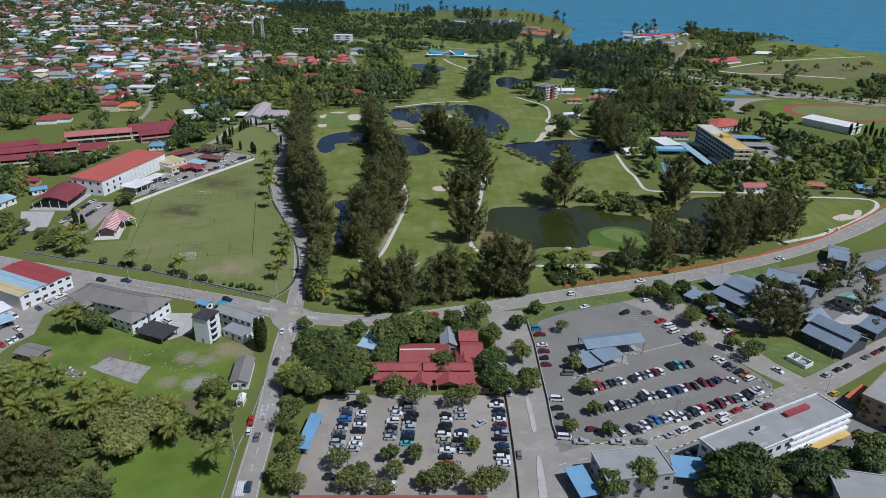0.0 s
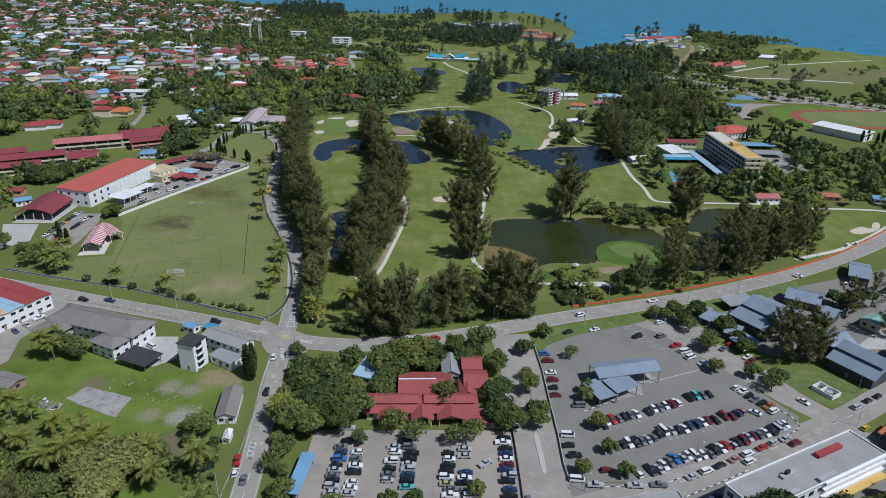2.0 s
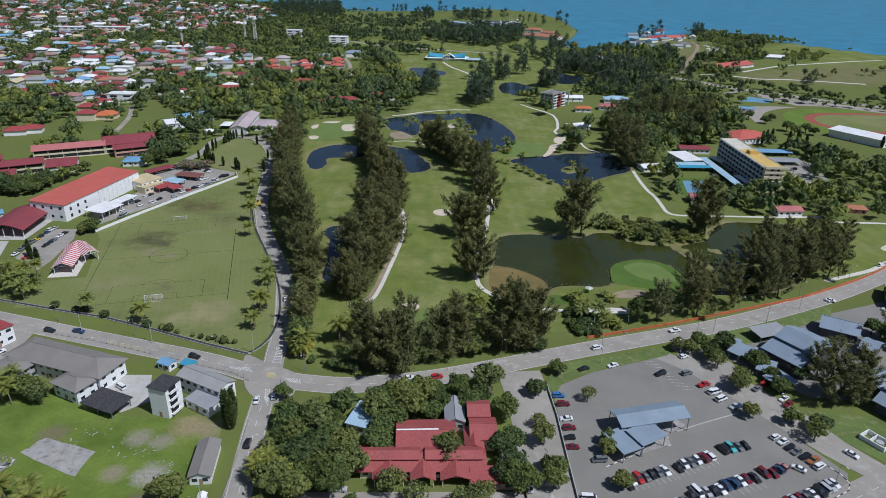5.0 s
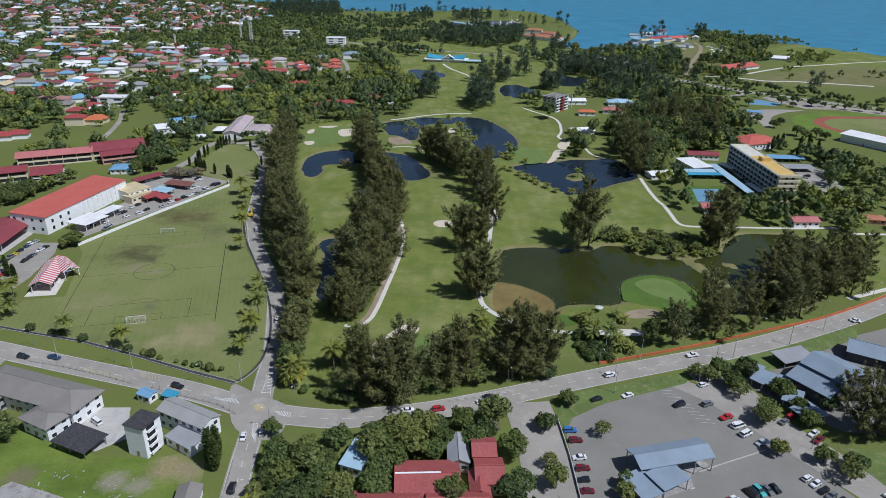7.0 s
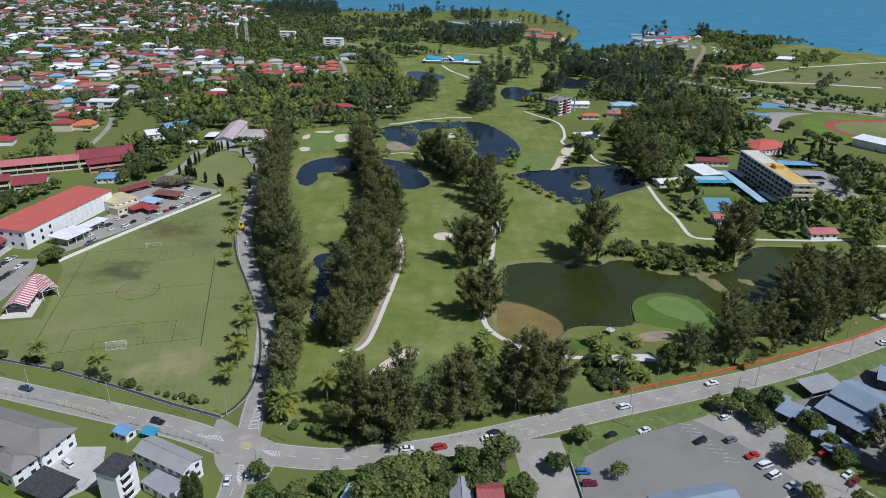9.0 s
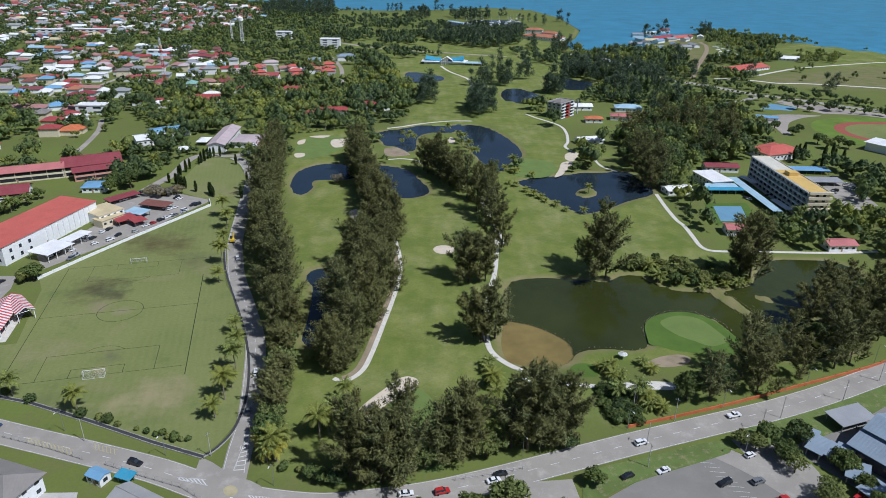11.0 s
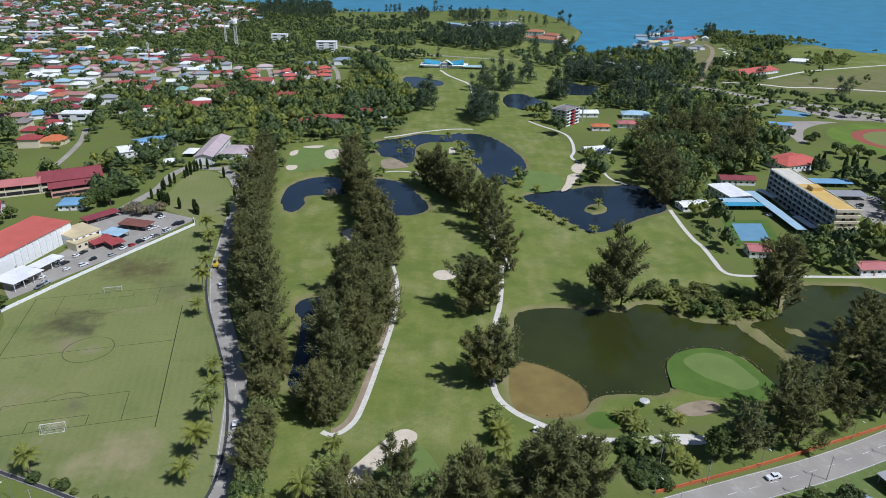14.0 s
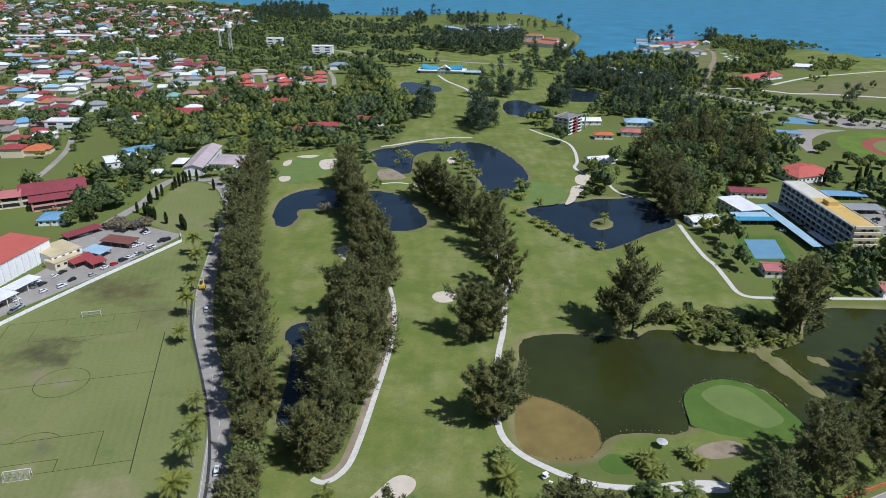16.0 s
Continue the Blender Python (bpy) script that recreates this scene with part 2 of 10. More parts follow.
def ground_mat():
    n = Nodes("ground_cover", 0.95, 0.0, 0.15)
    z = n.attr("zone")
    sep = n.node("ShaderNodeSeparateColor")
    n.link(z.outputs["Color"], sep.inputs[0])
    big, mid, fine = n.noise(0.012, 5), n.noise(0.07, 6), n.noise(0.9, 6, rough=0.7)
    rough_g = n.mix(n.ramp(big, 0.35, 0.65), (0.130, 0.150, 0.040), (0.152, 0.185, 0.042))
    rough_g = n.mix(n.ramp(mid, 0.5, 0.75), rough_g, (0.16, 0.15, 0.06))
    fair = n.mix(n.ramp(mid, 0.3, 0.7), (0.142, 0.172, 0.034), (0.220, 0.240, 0.060))
    fair = n.mix(n.ramp(n.noise(0.03, 7, rough=0.72), 0.47, 0.72), fair, (0.305, 0.295, 0.125))
    fair = n.mix(n.mix(0.5, (0, 0, 0), n.ramp(n.noise(0.16, 7, rough=0.75), 0.5, 0.68)), fair, (0.225, 0.245, 0.078))
    fair = n.mix(n.mix(0.55, (0, 0, 0), n.ramp(n.noise(0.045, 6, rough=0.7), 0.52, 0.40)), fair, (0.108, 0.150, 0.026))
    # mowing drifts
    w = n.node("ShaderNodeTexWave", Scale=0.035, Distortion=6.0, Detail=2.0)
    n.link(n.place(True), w.inputs["Vector"])
    fair = n.mix(n.mix(0.22, (0, 0, 0), w.outputs["Fac"]), fair, (0.098, 0.15, 0.028))
    col = n.mix(sep.outputs[0], rough_g, fair)
    bank = n.mix(n.ramp(mid, 0.35, 0.65), (0.19, 0.172, 0.068), (0.26, 0.225, 0.11))
    edge = n.node("ShaderNodeMath")
    edge.operation = "MULTIPLY_ADD"
    n.link(fine, edge.inputs[0])
    edge.inputs[1].default_value = 0.7
    n.link(sep.outputs[1], edge.inputs[2])
    col = n.mix(n.ramp(edge.outputs[0], 0.9, 1.3), col, bank)
    col = n.mix(sep.outputs[2], col, n.mix(n.ramp(mid, 0.4, 0.6), (0.155, 0.168, 0.058), (0.215, 0.185, 0.09)))
    col = n.mix(n.mix(0.35, (0, 0, 0), n.ramp(fine, 0.3, 0.7)), col, scaled((0.08, 0.11, 0.03), 1.0))
    n.bump(fine, 0.3, 0.25)
    return n.color(col)


def plot_mat():
    """Patchy grass of a cleared plot, with earth and rubble showing through."""
    n = Nodes("plot_grass", 0.95, 0.0, 0.15)
    fine = n.noise(0.9, 6, rough=0.7)
    col = n.mix(n.ramp(n.noise(0.07, 6), 0.35, 0.65), (0.106, 0.154, 0.023), (0.182, 0.244, 0.042))
    col = n.mix(n.mix(0.55, (0, 0, 0), n.ramp(n.noise(0.11, 8, rough=0.7), 0.55, 0.72)), col, (0.20, 0.18, 0.09))
    for (x, y), r, c in zip(PLOT_SPOTS, (5, 4, 3.5, 3, 4, 4.5, 5, 3, 4), ((0.33, 0.26, 0.15), (0.30, 0.25, 0.15), (0.30, 0.27, 0.20), (0.30, 0.27, 0.20), (0.40, 0.37, 0.32), (0.19, 0.145, 0.10), (0.19, 0.15, 0.10), (0.30, 0.26, 0.18), (0.2, 0.17, 0.10))):
        d = n.node("ShaderNodeVectorMath")
        d.operation = "DISTANCE"
        d.inputs[1].default_value = (x, y, 0.03)
        n.link(n.place(True), d.inputs[0])
        e = n.node("ShaderNodeMath")
        e.operation = "MULTIPLY_ADD"
        n.link(n.noise(0.35, 7, rough=0.75), e.inputs[0])
        e.inputs[1].default_value = r * 2.0
        n.link(d.outputs["Value"], e.inputs[2])
        col = n.mix(n.mix(0.85, (0, 0, 0), n.ramp(e.outputs[0], r * 2.6, r * 1.6)), col, c)
    col = n.mix(n.mix(0.4, (0, 0, 0), n.ramp(fine, 0.3, 0.7)), col, (0.06, 0.085, 0.022))
    n.bump(fine, 0.4, 0.25)
    return n.color(col)


PLOT_SPOTS = [(-75.2, 227.2), (-68.4, 225.2), (-89.4, 221.3), (-81.5, 219.4), (-79.9, 204.3), (-78.6, 192.2), (-76.7, 184.7), (-91.0, 205.2), (-117.2, 223.3)]
M["plot"] = plot_mat()


def field_mat():
    n = Nodes("sports_turf", 0.95, 0.0, 0.15)
    mid, fine = n.noise(0.06, 6), n.noise(0.8, 6, rough=0.7)
    col = n.mix(n.ramp(n.noise(0.018, 4), 0.35, 0.65), (0.162, 0.188, 0.058), (0.212, 0.228, 0.080))
    rot = n.node("ShaderNodeVectorRotate")
    rot.rotation_type = "Z_AXIS"
    rot.inputs["Angle"].default_value = radians(-12)
    n.link(n.place(True), rot.inputs["Vector"])
    w = n.node("ShaderNodeTexWave", Scale=0.11, Distortion=1.2, Detail=2.0)
    n.link(rot.outputs[0], w.inputs["Vector"])
    col = n.mix(n.mix(0.28, (0, 0, 0), w.outputs["Fac"]), col, (0.215, 0.23, 0.09))
    col = n.mix(n.mix(0.65, (0, 0, 0), n.ramp(n.noise(0.022, 7, rough=0.65), 0.54, 0.68)), col, (0.27, 0.235, 0.13))
    col = n.mix(n.mix(0.4, (0, 0, 0), n.ramp(mid, 0.56, 0.7)), col, (0.10, 0.135, 0.045))
    col = n.mix(n.mix(0.3, (0, 0, 0), n.ramp(fine, 0.35, 0.7)), col, (0.085, 0.11, 0.035))
    # worn and scorched patches
    for x, y, r, c, k in ((-140, 434, 18, (0.095, 0.08, 0.035), 0.9), (-126, 430, 13, (0.10, 0.085, 0.035), 0.85), (-146, 382, 16, (0.075, 0.066, 0.032), 0.9), (-136, 376, 8, (0.075, 0.07, 0.035), 0.7), (-150, 440, 9, (0.10, 0.085, 0.04), 0.8), (-118, 326, 6, (0.10, 0.105, 0.06), 0.6), (-92, 302, 13, (0.33, 0.27, 0.16), 0.8), (-104, 296, 8, (0.30, 0.26, 0.14), 0.6), (-138, 366, 7, (0.26, 0.20, 0.14), 0.7), (-127.5, 361, 5, (0.27, 0.23, 0.15), 0.6), (-140, 380, 10, (0.075, 0.085, 0.04), 0.75),
                          (-118, 317, 4, (0.29, 0.25, 0.14), 0.7), (-112, 412, 14, (0.10, 0.10, 0.05), 0.55), (-128, 300, 7, (0.10, 0.12, 0.05), 0.5), (-150, 312, 8, (0.11, 0.13, 0.05), 0.5)):
        d = n.node("ShaderNodeVectorMath")
        d.operation = "DISTANCE"
        d.inputs[1].default_value = (x, y, 0.03)
        n.link(n.place(True), d.inputs[0])
        e = n.node("ShaderNodeMath")
        e.operation = "MULTIPLY_ADD"
        n.link(n.noise(0.14, 6, rough=0.7), e.inputs[0])
        e.inputs[1].default_value = r * 2.2
        n.link(d.outputs["Value"], e.inputs[2])
        f = n.ramp(e.outputs[0], r * 2.1, r * 1.0)
        col = n.mix(n.mix(k, (0, 0, 0), f), col, c)
    n.bump(fine, 0.3, 0.15)
    return n.color(col)


M["ground"] = ground_mat()
M["field"] = field_mat()

# ---- mesh helpers ----


def part(name, bm, material, parent=None, label="", shade=False):
    me = bpy.data.meshes.new(name)
    bm.to_mesh(me)
    bm.free()
    me.materials.append(M[material] if isinstance(material, str) else material)
    if shade:
        me.shade_smooth()
    ob = new(name, me)
    ob.parent = parent
    if label:
        tagged(ob, label)
    return ob


def quads(name, verts, faces, material, parent=None):
    """A mesh from arrays of vertices (n, 3) and faces (m, 3) or (m, 4)."""
    verts, faces = np.asarray(verts, np.float32), np.asarray(faces, np.int32)
    me = bpy.data.meshes.new(name)
    me.vertices.add(len(verts))
    me.vertices.foreach_set("co", verts.ravel())
    me.loops.add(faces.size)
    me.loops.foreach_set("vertex_index", faces.ravel())
    me.polygons.add(len(faces))
    me.polygons.foreach_set("loop_start", np.arange(0, faces.size, faces.shape[1], dtype=np.int32))
    me.update(calc_edges=True)
    me.validate()
    me.materials.append(M[material])
    ob = new(name, me)
    ob.parent = parent
    return ob


def thing(name, x=0, y=0, z=0, rz=0, label="", category="", group="", kind=""):
    ob = new(name)
    ob.empty_display_size = 0.5
    ob.matrix_basis = pose(x, y, z, 0, 0, rz)
    return tagged(ob, label, category, group, kind)


def box(bm, x0, y0, z0, x1, y1, z1, m=None):
    vs = [bm.verts.new(p) for p in ((x0, y0, z0), (x1, y0, z0), (x1, y1, z0), (x0, y1, z0), (x0, y0, z1), (x1, y0, z1), (x1, y1, z1), (x0, y1, z1))]
    for f in ((3, 2, 1, 0), (4, 5, 6, 7), (0, 1, 5, 4), (1, 2, 6, 5), (2, 3, 7, 6), (3, 0, 4, 7)):
        bm.faces.new([vs[i] for i in f])
    if m is not None:
        bmesh.ops.transform(bm, matrix=m, verts=vs)
    return vs


def beam(bm, a, b, r, sides=6, r2=None):
    """A round bar from a to b."""
    a, b = Vector(a), Vector(b)
    q = (b - a).to_track_quat("Z", "Y")
    rings = []
    for p, rad in ((a, r), (b, r if r2 is None else r2)):
        rings.append([bm.verts.new(p + q @ Vector((math.cos(2 * math.pi * i / sides) * rad, math.sin(2 * math.pi * i / sides) * rad, 0))) for i in range(sides)])
    for i in range(sides):
        j = (i + 1) % sides
        bm.faces.new((rings[0][i], rings[0][j], rings[1][j], rings[1][i]))
    bm.faces.new(rings[1])
    bm.faces.new(list(reversed(rings[0])))


def smooth(pts, closed=True, step=4):
    """A flowing line through the points."""
    p = [Vector(q) for q in pts]
    n, out = len(p), []
    for i in range(n if closed else n - 1):
        get = (lambda k: p[k % n]) if closed else (lambda k: p[min(max(k, 0), n - 1)])
        a, b, c, d = get(i - 1), get(i), get(i + 1), get(i + 2)
        for s in range(step):
            t = s / step
            out.append(0.5 * (2 * b + (c - a) * t + (2 * a - 5 * b + 4 * c - d) * t * t + (3 * b - a - 3 * c + d) * t ** 3))
    if not closed:
        out.append(p[-1])
    return [(v.x, v.y) for v in out]


def sheet(name, outline, z, material, depth=0.25, parent=None, label="", category="", kind="structure"):
    """A slab with the given outline whose top lies at z."""
    bm = bmesh.new()
    f = bm.faces.new([bm.verts.new((x, y, z)) for x, y in outline])
    if f.normal.z < 0 or sum(outline[i - 1][0] * outline[i][1] - outline[i][0] * outline[i - 1][1] for i in range(len(outline))) < 0:
        bmesh.ops.reverse_faces(bm, faces=[f])
    r = bmesh.ops.extrude_face_region(bm, geom=[f])
    bmesh.ops.translate(bm, vec=(0, 0, -depth), verts=[v for v in r["geom"] if isinstance(v, bmesh.types.BMVert)])
    bmesh.ops.recalc_face_normals(bm, faces=bm.faces[:])
    bmesh.ops.triangulate(bm, faces=[g for g in bm.faces if len(g.verts) > 4])
    return tagged(part(name, bm, material, parent), label, category, "", kind)


def offset_line(pts, d):
    out = []
    for i, p in enumerate(pts):
        a, b = Vector(pts[max(i - 1, 0)]), Vector(pts[min(i + 1, len(pts) - 1)])
        t = (b - a).normalized()
        out.append((p[0] - t.y * d, p[1] + t.x * d))
    return out


def strip(bm, pts, half, z, depth=0.25, side=0.0):
    """A band along a line, as quads with side walls."""
    left, right = offset_line(pts, half + side), offset_line(pts, -half + side)
    rows = [[bm.verts.new((*l, z)), bm.verts.new((*r, z)), bm.verts.new((*r, z - depth)), bm.verts.new((*l, z - depth))] for l, r in zip(left, right)]
    for a, b in zip(rows, rows[1:]):
        bm.faces.new((a[0], a[1], b[1], b[0]))
        bm.faces.new((a[1], a[2], b[2], b[1]))
        bm.faces.new((a[3], a[0], b[0], b[3]))
    bm.faces.new(rows[0])
    bm.faces.new(list(reversed(rows[-1])))


def along(pts, step, start=0.0):
    """Places and headings at even steps along a line."""
    out, need = [], start
    for a, b in zip(pts, pts[1:]):
        a, b = Vector(a), Vector(b)
        d = (b - a).length
        while need <= d and d > 0:
            p = a + (b - a) * (need / d)
            out.append((p.x, p.y, math.atan2(b.y - a.y, b.x - a.x)))
            need += step
        need -= d
    return out


def inside(pts, outline):
    """Which of the points (n, 2) lie within the outline."""
    p, o = np.asarray(pts, float), np.asarray(outline, float)
    res = np.zeros(len(p), bool)
    j = len(o) - 1
    for i in range(len(o)):
        (xi, yi), (xj, yj) = o[i], o[j]
        if yi != yj:
            res ^= ((yi > p[:, 1]) != (yj > p[:, 1])) & (p[:, 0] < (xj - xi) * (p[:, 1] - yi) / (yj - yi) + xi)
        j = i
    return res


def edge_distance(pts, outline, closed=True):
    p, o = np.asarray(pts, float), np.asarray(outline, float)
    best = np.full(len(p), 1e9)
    for i in range(0 if closed else 1, len(o)):
        a, b = o[i - 1], o[i]
        ab = b - a
        t = np.clip(((p - a) @ ab) / max(ab @ ab, 1e-9), 0, 1)
        best = np.minimum(best, np.hypot(*(p - a - t[:, None] * ab).T))
    return best


def signed(pts, outline):
    d = edge_distance(pts, outline)
    return np.where(inside(pts, outline), -d, d)


# ---- the lie of the land ----
COAST = [(-299.8, 1988.3), (-195.3, 1907.2), (-72.0, 1915.0), (44.1, 1950.0), (181.8, 2040.6), (299.8, 1975.5), (333.3, 1765.7), (322.2, 1513.9), (282.0, 1377.2), (248.5, 1297.4), (248.1, 1213.1), (301.9, 1187.4), (356.0, 1224.0), (460.7, 1378.0), (551.6, 1473.5), (637.6, 1418.9), (686.4, 1326.8), (729.7, 1245.2), (788.0, 1159.8), (900.1, 1018.8)]
LAND_EDGE = [(-4800, 2300), (-1500, 2350), (-700, 2400)] + COAST + [(1800, 950), (4800, 500)]
SEA = LAND_EDGE + [(4800, 4900), (-4800, 4900)]
POND_MAIN = smooth([(44.1, 388.9), (58.2, 392.6), (78.4, 390.4), (88.8, 387.9), (98.3, 395.0), (106.9, 393.9), (111.5, 384.8), (122.6, 377.5), (136.2, 378.4), (148.9, 380.4), (158.8, 385.5), (165.4, 396.1), (180.0, 411.6), (197.2, 412.4), (210.6, 410.5)] + [(218.1, 400.8), (214.6, 391.7), (200.5, 375.3), (193.0, 352.0), (179.1, 332.6), (164.8, 324.6), (146.4, 321.6), (133.0, 323.4)] + [(129.7, 329.6), (129.9, 342.5), (125.9, 353.9), (115.7, 359.9), (103.0, 357.2), (94.1, 348.6), (92.1, 339.5), (92.1, 332.6), (83.8, 329.3), (79.1, 330.5), (68.8, 330.4), (61.8, 327.9), (58.3, 322.8), (55.2, 319.3), (48.3, 317.9), (38.9, 318.8), (33.1, 324.3), (32.9, 336.7), (36.4, 351.5), (39.6, 365.8), (40.4, 379.0)], True, 3)
POND_MID = smooth([(69.5, 541.5), (88.5, 548.7), (106.2, 554.9), (116.4, 559.2), (127.5, 559.2), (148.2, 560.3), (153.3, 537.4), (152.5, 515.6), (132.8, 501.8), (115.7, 488.1), (100.2, 479.0), (93.1, 485.2), (84.4, 502.9), (74.6, 520.5), (69.0, 531.7)])
POND_UP = smooth([(33.0, 686.4), (42.8, 699.0), (51.8, 697.0), (62.8, 683.1), (74.1, 650.9), (79.5, 615.4), (76.8, 597.1), (66.8, 582.9), (56.1, 561.1), (47.1, 576.4), (45.5, 590.2), (41.9, 615.2), (38.1, 636.9), (34.2, 660.6)])
POND_LEFT = smooth([(-84.5, 558.2), (-75.1, 574.5), (-60.7, 578.4), (-39.7, 567.0), (-45.0, 545.6), (-63.2, 542.3), (-72.0, 539.0), (-70.4, 526.2), (-73.2, 513.0), (-78.8, 514.2), (-84.5, 532.5)])
POND_LEFT_B = smooth([(-32.6, 570.8), (-20.3, 572.3), (-8.9, 563.3), (-0.4, 542.2), (6.3, 519.8), (0.7, 509.1), (-9.1, 506.9), (-22.3, 513.9)])
POND_LONG = smooth([(-53.7, 398.7), (-49.7, 403.0), (-42.6, 403.6), (-33.4, 393.2), (-33.5, 367.2), (-37.3, 344.4), (-39.8, 335.3), (-45.6, 334.5), (-46.8, 344.6), (-46.6, 353.2), (-47.0, 365.0), (-47.8, 375.2), (-50.3, 387.6), (-53.4, 392.0)])
POND_FAR_A = smooth([(96.1, 862.6), (111.8, 873.1), (123.3, 855.6), (133.4, 822.5), (123.6, 799.9), (101.1, 799.3), (88.9, 821.3)])
POND_FAR_B = smooth([(174.5, 936.5), (195.4, 930.2), (228.8, 891.2), (209.2, 865.9), (166.2, 876.8)])
POND_FAR_C = smooth([(-15.6, 978.9), (5.0, 972.0), (32.6, 938.5), (8.8, 905.7), (-12.6, 927.4)])
POND_CREEK = smooth([(-33.8, 672.5), (-21.8, 678.9), (-8.0, 688.9), (2.7, 696.9), (13.5, 694.6), (27.3, 694.7), (36.3, 700.7), (37.3, 685.7), (26.8, 672.6), (12.9, 672.7), (2.5, 664.3), (-1.9, 652.2), (-3.5, 619.9), (-8.6, 611.7), (-16.8, 625.5), (-26.6, 630.9), (-31.9, 653.9)])
POND_MARINA = smooth([(68.2, 1612.7), (110, 1650), (139.6, 1690.7), (219.3, 1675.4), (212.1, 1569.3), (150, 1545), (128.5, 1562.3), (69.9, 1553.4)])
SPIT = smooth([(135.6, 379.5), (139.8, 377.8), (144.1, 371.1), (146.4, 358.8), (149.1, 348.8), (146.6, 346.4), (143.2, 346.6), (140.2, 355.3), (137.0, 366.0), (134.1, 373.2)])
ISLE_A = smooth([(160.9, 363.5), (167.5, 364.2), (176.9, 361.1), (186.0, 354.7), (185.1, 349.9), (170.5, 350.6), (163.7, 356.6)])
ISLE_B = smooth([(153.8, 375.6), (159.1, 373.9), (161.8, 369.0), (158.5, 366.6), (153.5, 369.8)])
ISLE_PALM = smooth([(102.0, 518.2), (107.2, 524.3), (114.4, 525.6), (117.3, 519.3), (113.7, 510.3), (106.0, 506.3), (101.3, 509.8)])
PONDS = [POND_MAIN, POND_MID, POND_UP, POND_LEFT, POND_LEFT_B, POND_LONG, POND_FAR_A, POND_FAR_B, POND_FAR_C, POND_CREEK, POND_MARINA]
ISLES = [SPIT, ISLE_A, ISLE_B, ISLE_PALM]

FAIRWAYS = [
    # strip between the two long tree rows, and the green beyond
    [(-46.1, 303.3), (-51.3, 333.7), (-57.0, 369.8), (-68.6, 440.8), (-77.1, 495.7), (-89.2, 530.3), (-99.3, 620.8), (-96.6, 678.4), (-60.9, 678.8), (-39.9, 635.2), (-28.6, 582.9), (-29.9, 495.4), (-35.5, 428.9), (-36.3, 373.2), (-29.2, 302.9)],
    # middle fairway
    [(-29.2, 302.9), (-23.9, 314.7), (-17.7, 351.4), (-11.6, 407.7), (-9.2, 465.7), (-27.9, 512.1), (-27.4, 560.3), (-14.1, 607.8), (9.5, 595.2), (44.0, 487.1), (44.0, 439.4), (31.9, 372.0), (26.3, 332.0), (19.5, 301.6)],
    # right fairways up to the wood
    [(38.5, 439.5), (50.1, 511.7), (49.9, 571.4), (58.8, 583.1), (74.6, 520.5), (93.1, 485.2), (115.3, 486.6), (152.6, 511.2), (148.7, 464.2), (148.3, 426.5), (161.7, 420.7), (173.2, 412.5), (154.1, 390.9), (120.7, 391.4), (85.0, 392.0), (47.3, 392.6), (33.0, 371.9)],
    # long fairway to the north
    [(-25.0, 679.2), (22.2, 729.6), (37.5, 834.8), (15.1, 862.3), (4.0, 999.4), (41.0, 1043.5), (64.5, 963.0), (90.4, 797.4), (108.5, 741.2), (123.2, 667.5), (112.7, 583.2), (97.7, 549.7), (68.2, 544.6), (80.1, 621.8), (68.5, 701.5), (40.0, 701.1), (-6.9, 682.8)],
    [(19.5, 301.6), (26.3, 332.0), (32.8, 313.3), (50.1, 305.8), (83.7, 300.4), (77.9, 286.2), (18.2, 287.8)],
    [(55.6, 328.5), (77.0, 330.9), (95.2, 349.1), (110.7, 342.2), (124.4, 329.8), (115.0, 319.0), (87.8, 319.6), (63.0, 315.1)],
    [(103.6, 913.7), (139.1, 919.8), (144.8, 865.0), (136.7, 836.4), (118.1, 864.3)],
    [(288.1, 907.7), (310.6, 900.3), (321.5, 862.2), (309.8, 833.7), (279.4, 833.0)],
    [(-13.4, 697.7), (-7.0, 749.0), (20.3, 833.6), (24.2, 916.3), (-5.4, 923.7), (-24.3, 926.5), (-26.8, 1016.9), (40.2, 1036.6), (66.4, 917.6), (61.0, 814.8), (37.5, 721.1)],
    [(84.9, 963.8), (156.8, 985.9), (147.6, 881.3), (101.1, 879.9)],
    [(-45.9, 263.4), (-47.6, 325.5), (-46.9, 357.6), (-32.6, 341.1), (-26.9, 274.2), (-35.6, 260.8)],
    [(207.8, 356.8), (243.0, 403.1), (288.4, 407.6), (284.9, 389.7), (248.7, 357.3), (217.5, 329.3), (199.7, 331.7)],
    [(134.3, 622.1), (151.1, 622.2), (151.6, 583.3), (136.0, 583.3)],
    [(-153.6, 1591.2), (-116.6, 1715.4), (-47.2, 1497.7), (-52.7, 1365.2)],
    [(595.5, 1248.1), (719.8, 1349.0), (783.2, 1152.4), (614.8, 890.4), (580.0, 1039.4)],
]
FAR_GOLF = [(-162.0, 1344.6), (-143.5, 1632.0), (-59.6, 1487.4), (57.2, 1412.3), (233.9, 1371.6), (243.0, 1138.1), (219.8, 908.7), (165.5, 784.5), (114.2, 748.0), (79.3, 779.6), (38.8, 919.3), (-6.9, 940.2), (-50.6, 1046.5)]
CENTRE_OPEN = [(-197.2, 1860.1), (-60, 1900), (100, 1960), (240, 1960), (297.7, 1924.0), (325.3, 1511.3), (260.0, 1327.2), (173.4, 807.8), (127.1, 787.7), (71.7, 762.4), (51.5, 762.1), (19.2, 761.4), (-10.4, 902.3), (-22.2, 941.2), (-24.9, 1049.5), (-125.1, 1195.0)]
